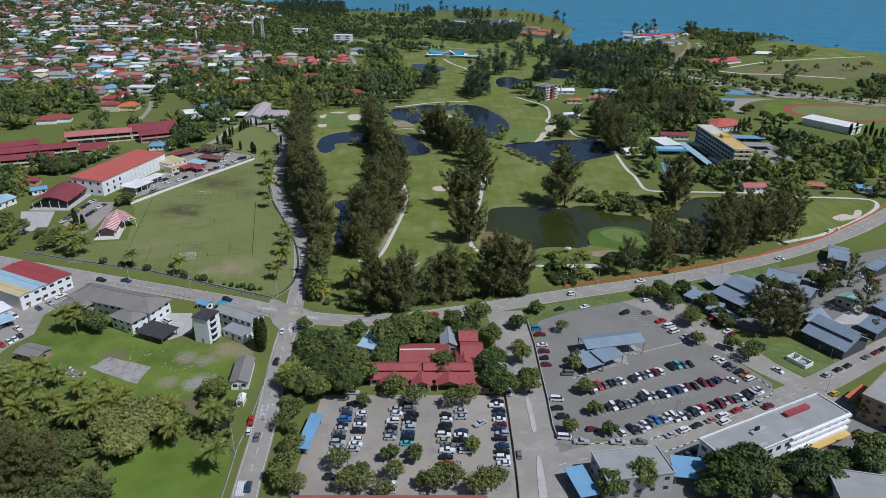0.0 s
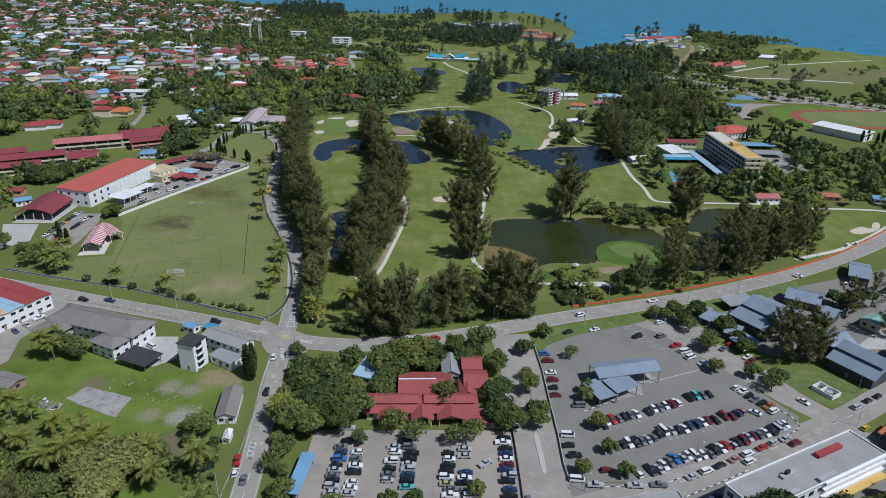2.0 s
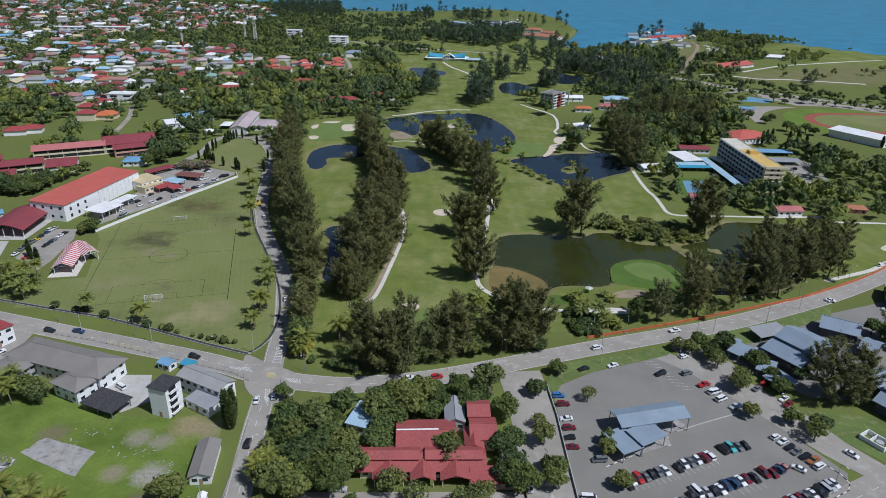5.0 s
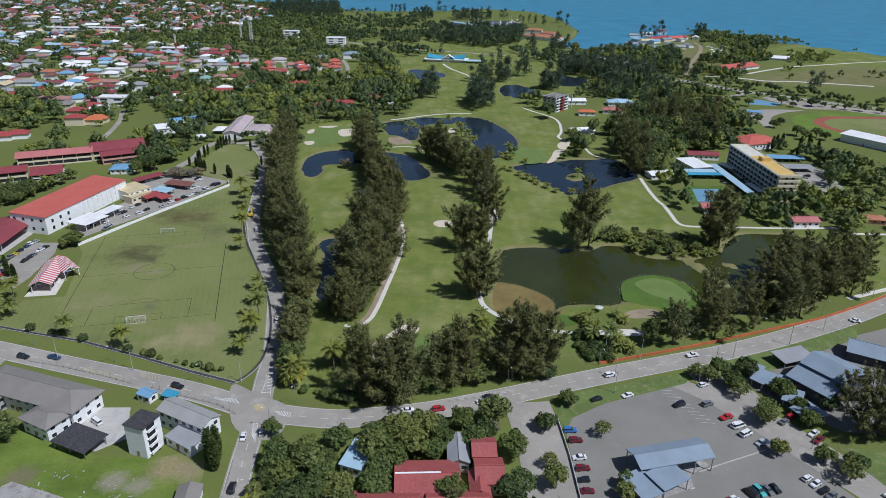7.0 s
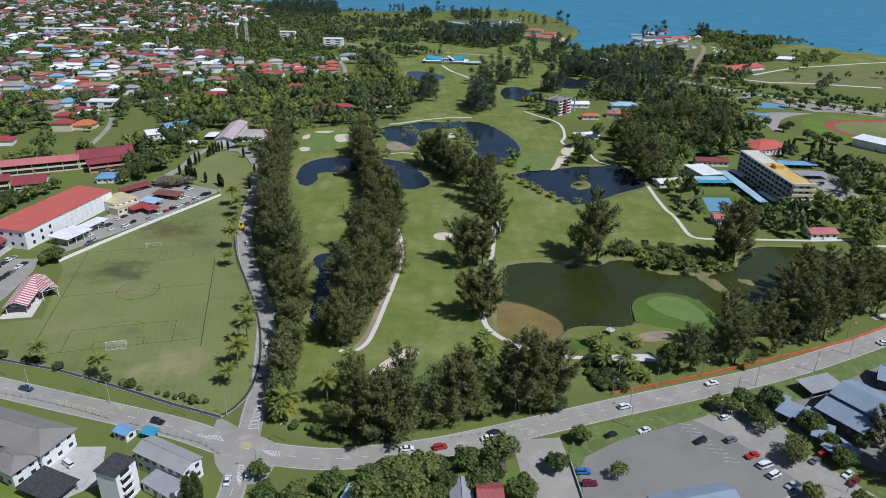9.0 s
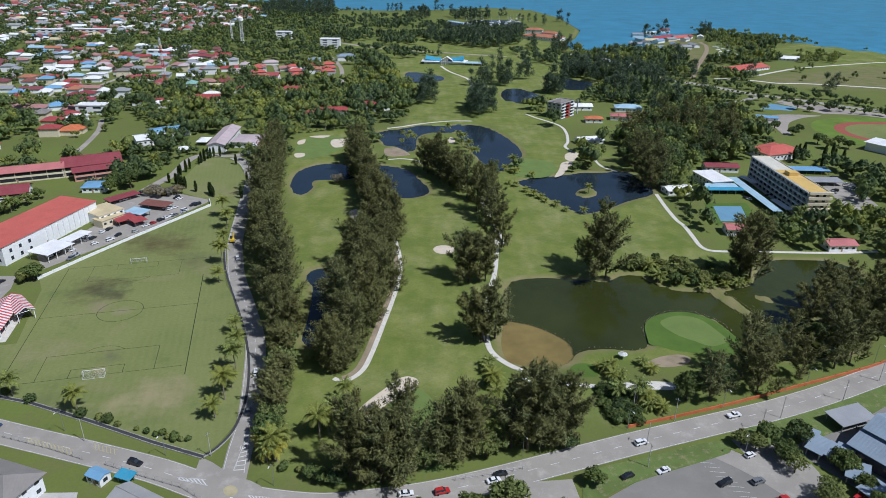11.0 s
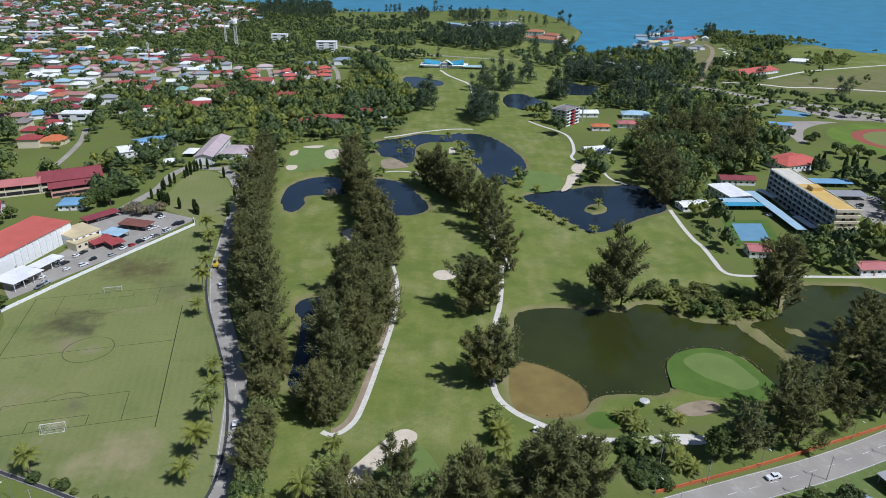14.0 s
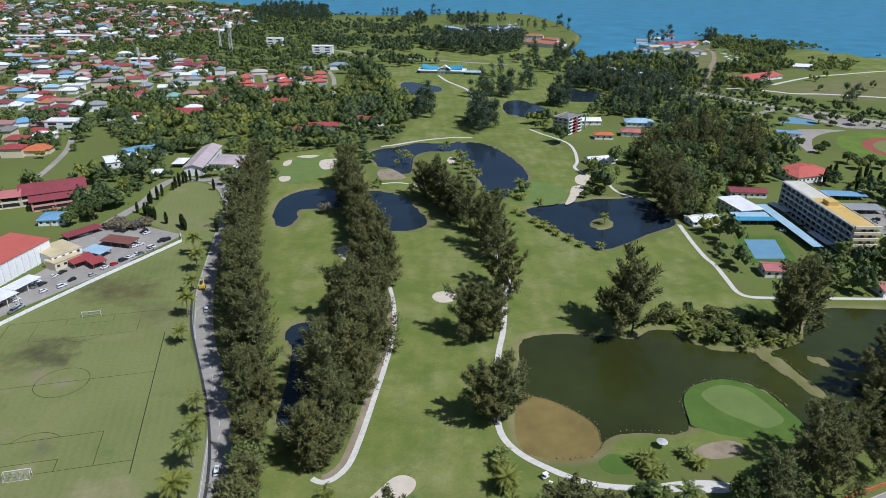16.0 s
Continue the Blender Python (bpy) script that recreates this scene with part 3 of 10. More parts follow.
DRY = [[(446.8, 980.7), (459.9, 973.7), (642.8, 1063.1), (700, 980), (557.7, 880.6), (475.6, 893.0), (417.1, 916.5)], [(462.1, 1419.1), (515.3, 1357.8), (408.6, 1025.6), (385.8, 1065.6)]]


def steps(lo, hi, fine, grow_to, end_lo, end_hi):
    v = list(np.arange(lo, hi + 0.1, fine))
    s = fine
    while v[-1] < end_hi:
        s = min(s * 1.06, grow_to if v[-1] < 2400 else 400)
        v.append(v[-1] + s)
    s, left = fine, []
    while (left[-1] if left else lo) > end_lo:
        s = min(s * 1.06, grow_to * 2)
        left.append((left[-1] if left else lo) - s)
    return np.array(left[::-1] + v)


def build_ground():
    xs, ys = steps(-120, 320, 4.1, 30.0, -4900, 4900), steps(290, 630, 4.1, 17.0, -900, 4950)
    gx, gy = np.meshgrid(xs, ys)
    pts = np.stack([gx.ravel(), gy.ravel()], 1)
    d = np.full(len(pts), 60.0)
    for o in PONDS:
        a = np.asarray(o)
        near = ((pts > a.min(0) - 12) & (pts < a.max(0) + 12)).all(1)
        d[near] = np.minimum(d[near], signed(pts[near], o))
    for o in ISLES:
        a = np.asarray(o)
        near = ((pts > a.min(0) - 14) & (pts < a.max(0) + 14)).all(1)
        d[near] = np.maximum(d[near], -signed(pts[near], o))
    coast = pts[:, 1] > 700
    ds = np.full(len(pts), 500.0)
    ds[coast] = signed(pts[coast], SEA)
    d = np.minimum(d, ds)
    z = np.clip(np.where(d > 0, -0.7 + 0.42 * d, -0.7 + 0.5 * d), -2.5, 0.0)
    zone = np.zeros((len(pts), 4), np.float32)
    zone[:, 3] = 1
    for o in FAIRWAYS + [FAR_GOLF]:
        a = np.asarray(o)
        near = ((pts > a.min(0) - 10) & (pts < a.max(0) + 10)).all(1)
        zone[near, 0] = np.maximum(zone[near, 0], np.clip(0.5 - signed(pts[near], o) / 5, 0, 1))
    zone[:, 1] = np.clip(1.12 - np.abs(d - 0.6) / 6.5, 0, 1)
    for o in DRY:
        zone[:, 2] = np.maximum(zone[:, 2], np.clip(0.5 - signed(pts, o) / 40, 0, 1))
    nx, ny = len(xs), len(ys)
    i = (np.arange(ny - 1)[:, None] * nx + np.arange(nx - 1)).ravel()
    ob = quads("ground", np.column_stack([pts, z]), np.stack([i, i + 1, i + nx + 1, i + nx], 1), "ground")
    at = ob.data.color_attributes.new("zone", "FLOAT_COLOR", "POINT")
    at.data.foreach_set("color", zone.ravel())
    ob.data.shade_smooth()
    return tagged(ob, "grassy ground of golf course, mown fairways and rough", "ground", "", "structure")


build_ground()


def build_pond(name, outline, material, label, shallow=None, z=-0.62):
    a = np.asarray(outline)
    (x0, y0), (x1, y1) = a.min(0) - 4, a.max(0) + 4
    xs, ys = np.arange(x0, x1 + 2, 2.0), np.arange(y0, y1 + 2, 2.0)
    gx, gy = np.meshgrid(xs, ys)
    pts = np.stack([gx.ravel(), gy.ravel()], 1)
    keep = signed(pts, outline) < 1.3 + 1.5
    nx = len(xs)
    i = (np.arange(len(ys) - 1)[:, None] * nx + np.arange(nx - 1)).ravel()
    f = np.stack([i, i + 1, i + nx + 1, i + nx], 1)
    f = f[keep[f].all(1)]
    used, inv = np.unique(f, return_inverse=True)
    ob = quads(name, np.column_stack([pts[used], np.full(len(used), z)]), inv.reshape(f.shape), material)
    if shallow:
        at = ob.data.attributes.new("shallow", "FLOAT", "POINT")
        at.data.foreach_set("value", np.clip(0.5 - signed(pts[used], shallow) / 6.0, 0, 1).astype(np.float32))
    return tagged(ob, label, "pond", "", "structure")


SHALLOW = smooth([(34.0, 349.4), (43.0, 350.3), (50.3, 345.7), (55.8, 340.3), (59.6, 334.1), (60.0, 328.3), (57.9, 321.0), (51.4, 315.9), (37.2, 316.3), (29.6, 321.7)])
build_pond("water", POND_MAIN, "water", "murky green pond with brown silty shallows", SHALLOW)
for o in (POND_MID, POND_UP, POND_LEFT, POND_LEFT_B, POND_LONG, POND_FAR_A, POND_FAR_B, POND_FAR_C, POND_CREEK, POND_MARINA):
    build_pond("water", o, "water_blue", "dark still pond on the golf course", None, -0.612 if o is POND_CREEK else -0.62)
sheet("sea", SEA[:3] + [(x, y - 25) for x, y in COAST] + SEA[-4:], -0.62, "sea", 0.1, None, "blue calm sea beyond the coast", "sea")

# ---- roads and paved areas ----
ROAD_MAIN = smooth([(-267.6, 329.3), (-209.0, 308.0), (-166.2, 293.5), (-129.4, 281.2), (-103.4, 272.8), (-78.4, 264.3), (-55.2, 254.3)] + [(-32.0, 249.6), (-16.5, 250.4), (2.7, 253.5), (21.0, 258.6), (36.3, 263.5)] + [(66.9, 273.5), (95.6, 282.2), (126.0, 291.5), (159.6, 304.7), (197.9, 322.6), (244.9, 350.0), (287.1, 380.6), (345.2, 427.0)], False)
ROAD_NORTH = smooth([(-55.1, 258.2), (-56.3, 274.0), (-56.9, 288.5), (-61.1, 315.0), (-65.7, 337.3), (-75.0, 363.4), (-86.8, 394.2)] + [(-93.5, 418.3), (-98.0, 436.8)] + [(-105.1, 487.0), (-109.0, 514.3), (-113.0, 542.4), (-124.3, 574.5), (-136.6, 592.7)], False)
ROAD_SOUTH = smooth([(-54.4, 252.3), (-54.1, 230.6), (-52.4, 203.8), (-50.7, 178.7), (-50.0, 155.5), (-49.2, 144.5), (-47.6, 127.2)], False)
ROAD_CLUB = smooth([(-111.3, 644.6), (-122.6, 620.5), (-137.7, 596.8), (-161.2, 598.4), (-168.5, 582.1), (-167.7, 552.6), (-172.6, 529.7), (-177.0, 508.9)], False)
ROAD_HIGH = smooth([(227.4, 1163.9), (274.6, 1032.8), (300.2, 948.3), (340.4, 901.2), (372.6, 850.9), (414.3, 815.2), (453.2, 776.1), (510.9, 735.5)], False)
ROAD_CAMP = smooth([(-255.8, 589.9), (-260.1, 624.3), (-269.0, 669.3), (-283.2, 709.9)], False)
ROAD_EAST = smooth([(92.6, 270.4), (104.5, 258.0), (119.0, 234.0), (130.4, 214.1), (140.9, 200.3), (149.6, 188.6), (163.1, 172.4)], False)
ROAD_SHOPS = smooth([(42.8, 160.9), (77.1, 172.1), (107.5, 184.6), (131.3, 195.3), (152.5, 205.7), (188.7, 227.6), (256.8, 267.3)], False)
ROAD_LOTS = smooth([(36.9, 257.8), (38.6, 231.1), (37.8, 207.3), (37.1, 183.0), (36.3, 160.9), (34.9, 141.2)], False)


def build_road(pts, half, z, label, material="asphalt", name="road"):
    bm = bmesh.new()
    strip(bm, pts, half, z)
    return tagged(part(name, bm, material), label, "road", "", "structure")


build_road(ROAD_MAIN, 5.0, 0.06, "grey two-lane asphalt road past the golf course")
build_road(ROAD_NORTH, 3.9, 0.064, "grey asphalt road beside the sports field")
build_road(ROAD_SOUTH, 3.9, 0.068, "grey asphalt road with white markings")
build_road(ROAD_CLUB, 3.2, 0.06, "narrow asphalt drive")
build_road(ROAD_HIGH, 6.0, 0.06, "wide grey asphalt highway")
build_road(ROAD_CAMP, 2.2, 0.06, "pale gravel lane", "sandy_lot")
build_road(ROAD_EAST, 3.6, 0.072, "asphalt service road beside the car park", "asphalt")
build_road(ROAD_SHOPS, 5.0, 0.076, "asphalt street before the shop blocks", "asphalt")
build_road(ROAD_LOTS, 8.0, 0.08, "wide asphalt access road between two car parks", "asphalt")
sheet("pavement", smooth([(-67.4, 268.6), (-56.8, 262.8), (-44.7, 255.3), (-45.5, 241.5), (-52.7, 239.3), (-62.0, 247.5)]), 0.084, "asphalt", 0.2, None, "asphalt road junction", "road")
sheet("pavement", [(47.8, 246.3), (51.5, 249.5), (65.5, 257.9), (92.1, 268.6), (96.9, 266.8), (112.3, 241.6), (122.5, 219.9), (130.4, 203.4), (126.4, 196.4), (83.0, 174.9), (75.2, 172.1), (45.0, 173.2), (44.0, 189.1)], 0.05, "asphalt_lot", 0.2, None, "grey asphalt car park with painted bays", "car park")
sheet("pavement", [(-35.8, 170.1), (-34.2, 197.1), (32.6, 196.8), (29.9, 147.6), (29.6, 128.2), (-39.0, 129.0)], 0.05, "sandy_lot", 0.2, None, "dusty paved car park", "car park")
sheet("pavement", [(45.0, 173.2), (76.8, 171.2), (218.0, 217.0), (158.6, 126.7), (31.8, 128.2)], 0.03, "asphalt_lot", 0.2, None, "asphalt yards round the shop blocks", "yard")
sheet("pavement", [(-210.2, 243.0), (-240.8, 314.2), (-198.9, 309.9), (-166.6, 297.0), (-155.6, 288.8), (-155.5, 273.3), (-156.2, 264.3), (-160.0, 254.1), (-155.9, 238.5), (-160.8, 228.5), (-164.2, 205.7)], 0.03, "asphalt", 0.2, None, "asphalt yard beside the shop building", "yard")
sheet("pavement", [(-109.4, 255.9), (-98.0, 255.9), (-93.1, 240.0), (-100.3, 234.1), (-116.9, 240.0), (-115.2, 247.7)], 0.04, "concrete", 0.2, None, "concrete yard behind the grey-roofed block", "yard")

sheet("pavement", [(100.1, 275.0), (111.0, 278.1), (120.1, 263.3), (121.8, 249.6), (132.2, 231.7), (138.7, 215.9), (145.3, 204.5), (136.1, 196.4), (132.6, 209.5), (117.8, 231.1), (104.0, 256.2)], 0.046, "asphalt", 0.2, None, "asphalt parking strip before the school", "car park")
# sports field
FIELD = [(-175.5, 306.2), (-173.9, 331.8), (-157.8, 335.8), (-171.1, 381.5), (-177.7, 392.2), (-125.2, 488.1)] + [(-127.0, 496.5), (-149.3, 513.3), (-157.9, 532.8), (-159.0, 568.4), (-158.1, 588.5), (-146.5, 591.8), (-133.8, 582.2), (-117.0, 545.8), (-108.6, 508.5)] + [(-108.4, 461.9), (-104.5, 436.9), (-96.9, 408.3), (-89.6, 385.4)] + [(-84.2, 375.1), (-73.4, 347.3), (-66.3, 323.5), (-61.9, 301.9), (-60.8, 285.2), (-63.9, 275.6), (-67.3, 270.8), (-86.2, 278.6), (-109.5, 289.0), (-134.5, 299.8), (-158.6, 306.4)]
sheet("lawn", FIELD, 0.03, "field", 0.2, None, "worn green turf of a school sports field", "lawn")
GOAL_NEAR, GOAL_FAR = Vector((-118.2, 313.7)), Vector((-138.0, 409.2))
PITCH_AXIS = (GOAL_FAR - GOAL_NEAR).normalized()
PITCH_SIDE = Vector((PITCH_AXIS.y, -PITCH_AXIS.x))


def on_pitch(u, v):
    """u metres along from the near goal line, v metres to the east of the long axis."""
    p = GOAL_NEAR + PITCH_AXIS * u + PITCH_SIDE * v
    return (p.x, p.y)


def pitch_lines():
    bm = bmesh.new()
    L, W = 97.5, 31.5

    def line(a, b, w=0.1):
        n = max(int((Vector(a) - Vector(b)).length / 6), 1)
        strip(bm, [on_pitch(a[0] + (b[0] - a[0]) * i / n, a[1] + (b[1] - a[1]) * i / n) for i in range(n + 1)], w, 0.036, 0.02)
    line((0, -W), (0, W)), line((L, -W), (L, W), 0.1), line((L / 2, -W), (L / 2, W))
    line((-6, W), (L * 0.8, W), 0.16), line((0, -W), (L, -W), 0.12)
    for s, e in ((0, 1), (L, -1)):
        w = 0.1 if e > 0 else 0.07
        for d, h in ((16.5, 20.1), (5.5, 9.2)):
            line((s + e * d, -h), (s + e * d, h), w)
            line((s, -h), (s + e * d, -h), w)
            line((s, h), (s + e * d, h), w)
        arc = [on_pitch(s + e * (11 + 9.15 * math.cos(a)), 9.15 * math.sin(a)) for a in np.linspace(-0.92, 0.92, 11)]
        strip(bm, arc, 0.1, 0.036, 0.02)
    ring = [on_pitch(L / 2 + 9.15 * math.cos(a), 9.15 * math.sin(a)) for a in np.linspace(0, 2 * math.pi, 41)]
    strip(bm, ring, 0.11, 0.036, 0.02)
    tagged(part("trim", bm, "line_dark"), "dark burnt-in pitch markings on the turf", "pitch marking", "", "structure")


pitch_lines()

def football_goal(x, y, rz):
    g = thing("football_goal", x, y, 0.03, rz, "white tubular football goal with slack net on turf", "goal", "football goals")
    bm = bmesh.new()
    for s in (-3.66, 3.66):
        beam(bm, (s, 0, 0), (s, 0, 2.44), 0.09)
        beam(bm, (s, 0, 2.44), (s, -0.9, 2.44), 0.05)
        beam(bm, (s, -0.9, 2.44), (s, -2.0, 0), 0.05)
    beam(bm, (-3.75, 0, 2.44), (3.75, 0, 2.44), 0.09)
    beam(bm, (-3.66, -2.0, 0.05), (3.66, -2.0, 0.05), 0.05)
    part("frame", bm, "kerb_white", g)
    bm = bmesh.new()
    for i in range(25):
        px = -3.66 + i * 7.32 / 24
        beam(bm, (px, -0.9, 2.42), (px, -2.0, 0.05), 0.012, 3)
        beam(bm, (px, 0, 2.42), (px, -0.9, 2.42), 0.012, 3)
    for j in range(9):
        t = j / 8
        beam(bm, (-3.66, -0.9 - 1.1 * t, 2.42 - 2.37 * t), (3.66, -0.9 - 1.1 * t, 2.42 - 2.37 * t), 0.012, 3)
    part("net", bm, "kerb_white", g, "thin white net")


_rz = math.degrees(math.atan2(PITCH_AXIS.y, PITCH_AXIS.x)) - 90
football_goal(GOAL_NEAR.x, GOAL_NEAR.y, _rz)
football_goal(GOAL_FAR.x, GOAL_FAR.y, _rz + 180)

# golf course: paths, greens, bunkers
PATH_WEST = smooth([(-31.6, 310.7), (-28.4, 309.1), (-24.7, 310.9), (-21.2, 316.3), (-19.0, 325.5), (-16.8, 338.8), (-14.9, 351.5), (-12.2, 369.3), (-10.2, 386.9), (-9.4, 403.7), (-11.4, 428.0), (-17.1, 454.4)] + [(-26.2, 478.8), (-30.5, 491.6), (-35.4, 508.2), (-36.4, 526.1)], False)
PATH_EAST = smooth([(38.1, 510.9), (40.7, 476.0), (42.7, 447.6), (44.1, 430.5)] + [(43.6, 451.5), (39.3, 416.5), (36.0, 395.1), (32.8, 381.3), (29.8, 366.0), (27.1, 349.5), (26.8, 336.8), (27.9, 327.5), (32.4, 319.8), (39.7, 313.4), (47.9, 308.2), (55.8, 305.5), (65.8, 304.4), (74.8, 304.1)], False)
PATH_RIGHT = smooth([(153.9, 513.1), (152.4, 496.9), (151.3, 482.0)] + [(150.9, 466.4), (152.0, 457.1), (151.0, 441.0), (150.3, 429.0), (153.3, 423.6), (163.3, 422.0), (188.2, 421.3), (217.0, 420.2), (243.0, 421.7)], False)
PATH_NORTH = smooth([(102.5, 742.7), (111.1, 725.0), (120.7, 709.5), (127.1, 693.4), (127.1, 670.2), (122.5, 641.5), (117.2, 626.7), (119.6, 612.7)], False)
PATH_NOOK = smooth([(133.6, 599.5), (132.3, 582.8), (134.4, 570.2), (141.4, 561.1)], False)
PATH_FAR = smooth([(-27.7, 683.3), (-15.6, 689.3), (3.1, 701.6), (29.1, 712.0), (48.5, 712.3)], False)
PATH_GREEN = smooth([(-23.5, 588.1), (-13.2, 590.6), (-1.6, 586.5), (2.2, 578.5)], False)
PATH_ROADSIDE = smooth([(196.8, 334.3), (207.6, 338.7), (227.0, 346.7), (241.2, 356.0), (251.6, 362.1), (278.2, 382.8), (291.8, 396.8), (293.6, 407.7), (275.2, 411.1), (245.5, 412.8)], False)
for pts, w in ((PATH_WEST, 0.95), (PATH_EAST, 1.15), (PATH_RIGHT, 1.2), (PATH_NORTH, 1.2), (PATH_NOOK, 1.0), (PATH_FAR, 1.3), (PATH_GREEN, 0.9), (PATH_ROADSIDE, 1.3)):
    bm = bmesh.new()
    strip(bm, pts, w, 0.05, 0.3)
    tagged(part("path", bm, "path"), "pale concrete golf buggy path", "path", "", "structure")
sheet("pavement", smooth([(70.6, 305.4), (76.9, 306.8), (85.2, 307.2), (92.2, 306.0), (94.2, 303.9), (89.8, 301.9), (81.0, 302.4), (73.2, 302.9)]), 0.056, "path", 0.2, None, "pale concrete buggy apron under the trees", "path")
sheet("lawn", smooth([(92.2, 336.4), (94.9, 348.1), (102.9, 355.8), (115.0, 358.4), (124.2, 352.5), (128.3, 341.3), (129.6, 330.6), (123.3, 325.0), (113.7, 324.8), (100.9, 327.4), (95.7, 330.4), (91.9, 332.2)]), 0.028, "green_rim", 0.1, None, "bright fringe grass round a putting green", "golf green")
sheet("lawn", smooth([(102.6, 350.7), (111.5, 355.1), (119.9, 351.7), (123.7, 340.9), (124.3, 334.3), (116.5, 330.5), (110.6, 334.6), (105.8, 338.8), (102.1, 345.3)]), 0.034, "green", 0.1, None, "smooth pale putting green beside the pond", "golf green")
sheet("lawn", smooth([(56.2, 315.8), (60.0, 319.0), (65.2, 318.2), (66.7, 313.9), (65.0, 310.6), (59.6, 310.3), (56.5, 312.5)]), 0.03, "green_rim", 0.1, None, "small round bright green tee", "golf tee")
sheet("lawn", smooth([(64.3, 570.9), (74.9, 590.8), (86.8, 590.9), (98.3, 582.7), (98.1, 563.3), (89.1, 548.9), (76.4, 545.5), (66.6, 552.4)]), 0.03, "green", 0.1, None, "putting green beside the dark pond", "golf green")
sheet("lawn", smooth([(-96.5, 625.3), (-87.1, 653.0), (-64.0, 653.2), (-57.8, 635.2), (-62.1, 611.8), (-75.6, 594.5), (-89.0, 590.4)]), 0.03, "green", 0.1, None, "putting green with sand bunkers", "golf green")
sheet("lawn", smooth([(-9.5, 302.7), (1.2, 302.6), (9.1, 281.2), (6.6, 263.0), (-4.6, 265.9), (-10.9, 284.7)]), 0.03, "green", 0.1, None, "putting green under roadside trees", "golf green")
BUNKERS = [[(7.1, 425.5), (9.1, 429.4), (13.3, 430.5), (17.1, 428.7), (18.5, 424.8), (16.5, 421.1), (12.3, 419.5), (8.6, 421.2)],
           [(-20.7, 287.0), (-21.3, 291.9), (-17.2, 298.4), (-12.1, 304.9), (-7.3, 310.6), (-3.4, 311.3), (-0.6, 308.6), (-2.2, 304.0), (-8.7, 298.2), (-14.2, 291.3), (-16.2, 285.2)],
           [(-70.5, 631.2), (-70.8, 643.0), (-65.6, 647.0), (-55.9, 647.1), (-58.1, 635.2), (-59.2, 624.6), (-65.9, 620.9)], [(-97.3, 632.9), (-97.0, 640.8), (-92.6, 644.8), (-91.8, 633.0), (-95.0, 629.1)],
           [(-94.4, 600.3), (-92.8, 604.6), (-86.9, 603.8), (-86.5, 595.3), (-91.2, 592.8)], [(-90.5, 653.0), (-84.8, 657.2), (-73.8, 657.3), (-79.5, 650.0)],
           [(249.9, 374.6), (260.4, 381.3), (264.9, 378.7), (272.2, 388.1), (275.3, 386.8), (267.4, 376.1), (252.4, 369.6)], [(-41.8, 478.7), (-37.6, 484.6), (-31.2, 480.1), (-28.2, 471.4), (-32.9, 464.5), (-38.4, 468.7)],
           [(23.5, 640.7), (26.4, 654.1), (29.5, 645.8), (27.7, 633.8)],
           [(112.5, 603.2), (119.2, 611.1), (124.4, 605.8), (119.5, 595.5), (114.8, 585.6), (110.5, 590.5)], [(105.2, 580.8), (111.7, 585.6), (113.2, 578.5), (106.2, 564.7), (99.6, 551.8), (93.7, 547.6), (100.2, 564.7)]]
for o in BUNKERS:
    sheet("sand", smooth(o), 0.04, "sand", 0.1, None, "pale sand golf bunker", "bunker")

sheet("soil", smooth([(-26.9, 618.1), (-16.8, 620.8), (-8.1, 606.2), (-8.5, 599.7), (-23.5, 597.2)]), 0.045, "dirt", 0.1, None, "brown bare hollow beside the creek", "soil")
bm = bmesh.new()
strip(bm, PATH_WEST[4:-20], 1.5, 0.035, 0.1, 1.7)
tagged(part("soil", bm, "dirt"), "bare brown earth between path and trees", "soil", "", "structure")
sheet("soil", smooth([(86.9, 319.1), (93.0, 323.2), (101.0, 324.7), (104.6, 321.9), (100.5, 317.7), (92.2, 316.1)]), 0.045, "dirt", 0.1, None, "silty brown hollow beside the green", "soil")


def stones(line, label, seed, gap=1.1, lo=0.14, hi=0.34):
    """Rough boulders set along a waterline, joined."""
    rng = np.random.default_rng(seed)
    V, F = [], []
    base = np.array([(1, 0, 0), (-1, 0, 0), (0, 1, 0), (0, -1, 0), (0, 0, 1), (0, 0, -1)], float)
    faces = np.array([(0, 2, 4), (2, 1, 4), (1, 3, 4), (3, 0, 4), (2, 0, 5), (1, 2, 5), (3, 1, 5), (0, 3, 5)])
    for x, y, a in along(line, gap):
        r = rng.uniform(lo, hi) * rng.uniform(0.7, 1.3, (6, 1))
        F.append(faces + 6 * len(V))
        V.append(base * r * np.array([1.2, 1, 0.8]) + np.array([x + rng.normal(0, 0.35), y + rng.normal(0, 0.35), -0.3]))
    tagged(quads("stones", np.concatenate(V), np.concatenate(F), "rock"), label, "stones", "", "stuff")


stones(POND_MAIN[72:92], "brown boulders along the green's waterline", 5)
stones(POND_MAIN[92:114], "brown boulders along the pond's south bank", 7, 2.2)
stones(SPIT + SPIT[:1], "brown boulders round the low spit", 6, 1.5)
stones(SHALLOW[2:22], "dark stones rising from the silty shallows", 8, 1.6)
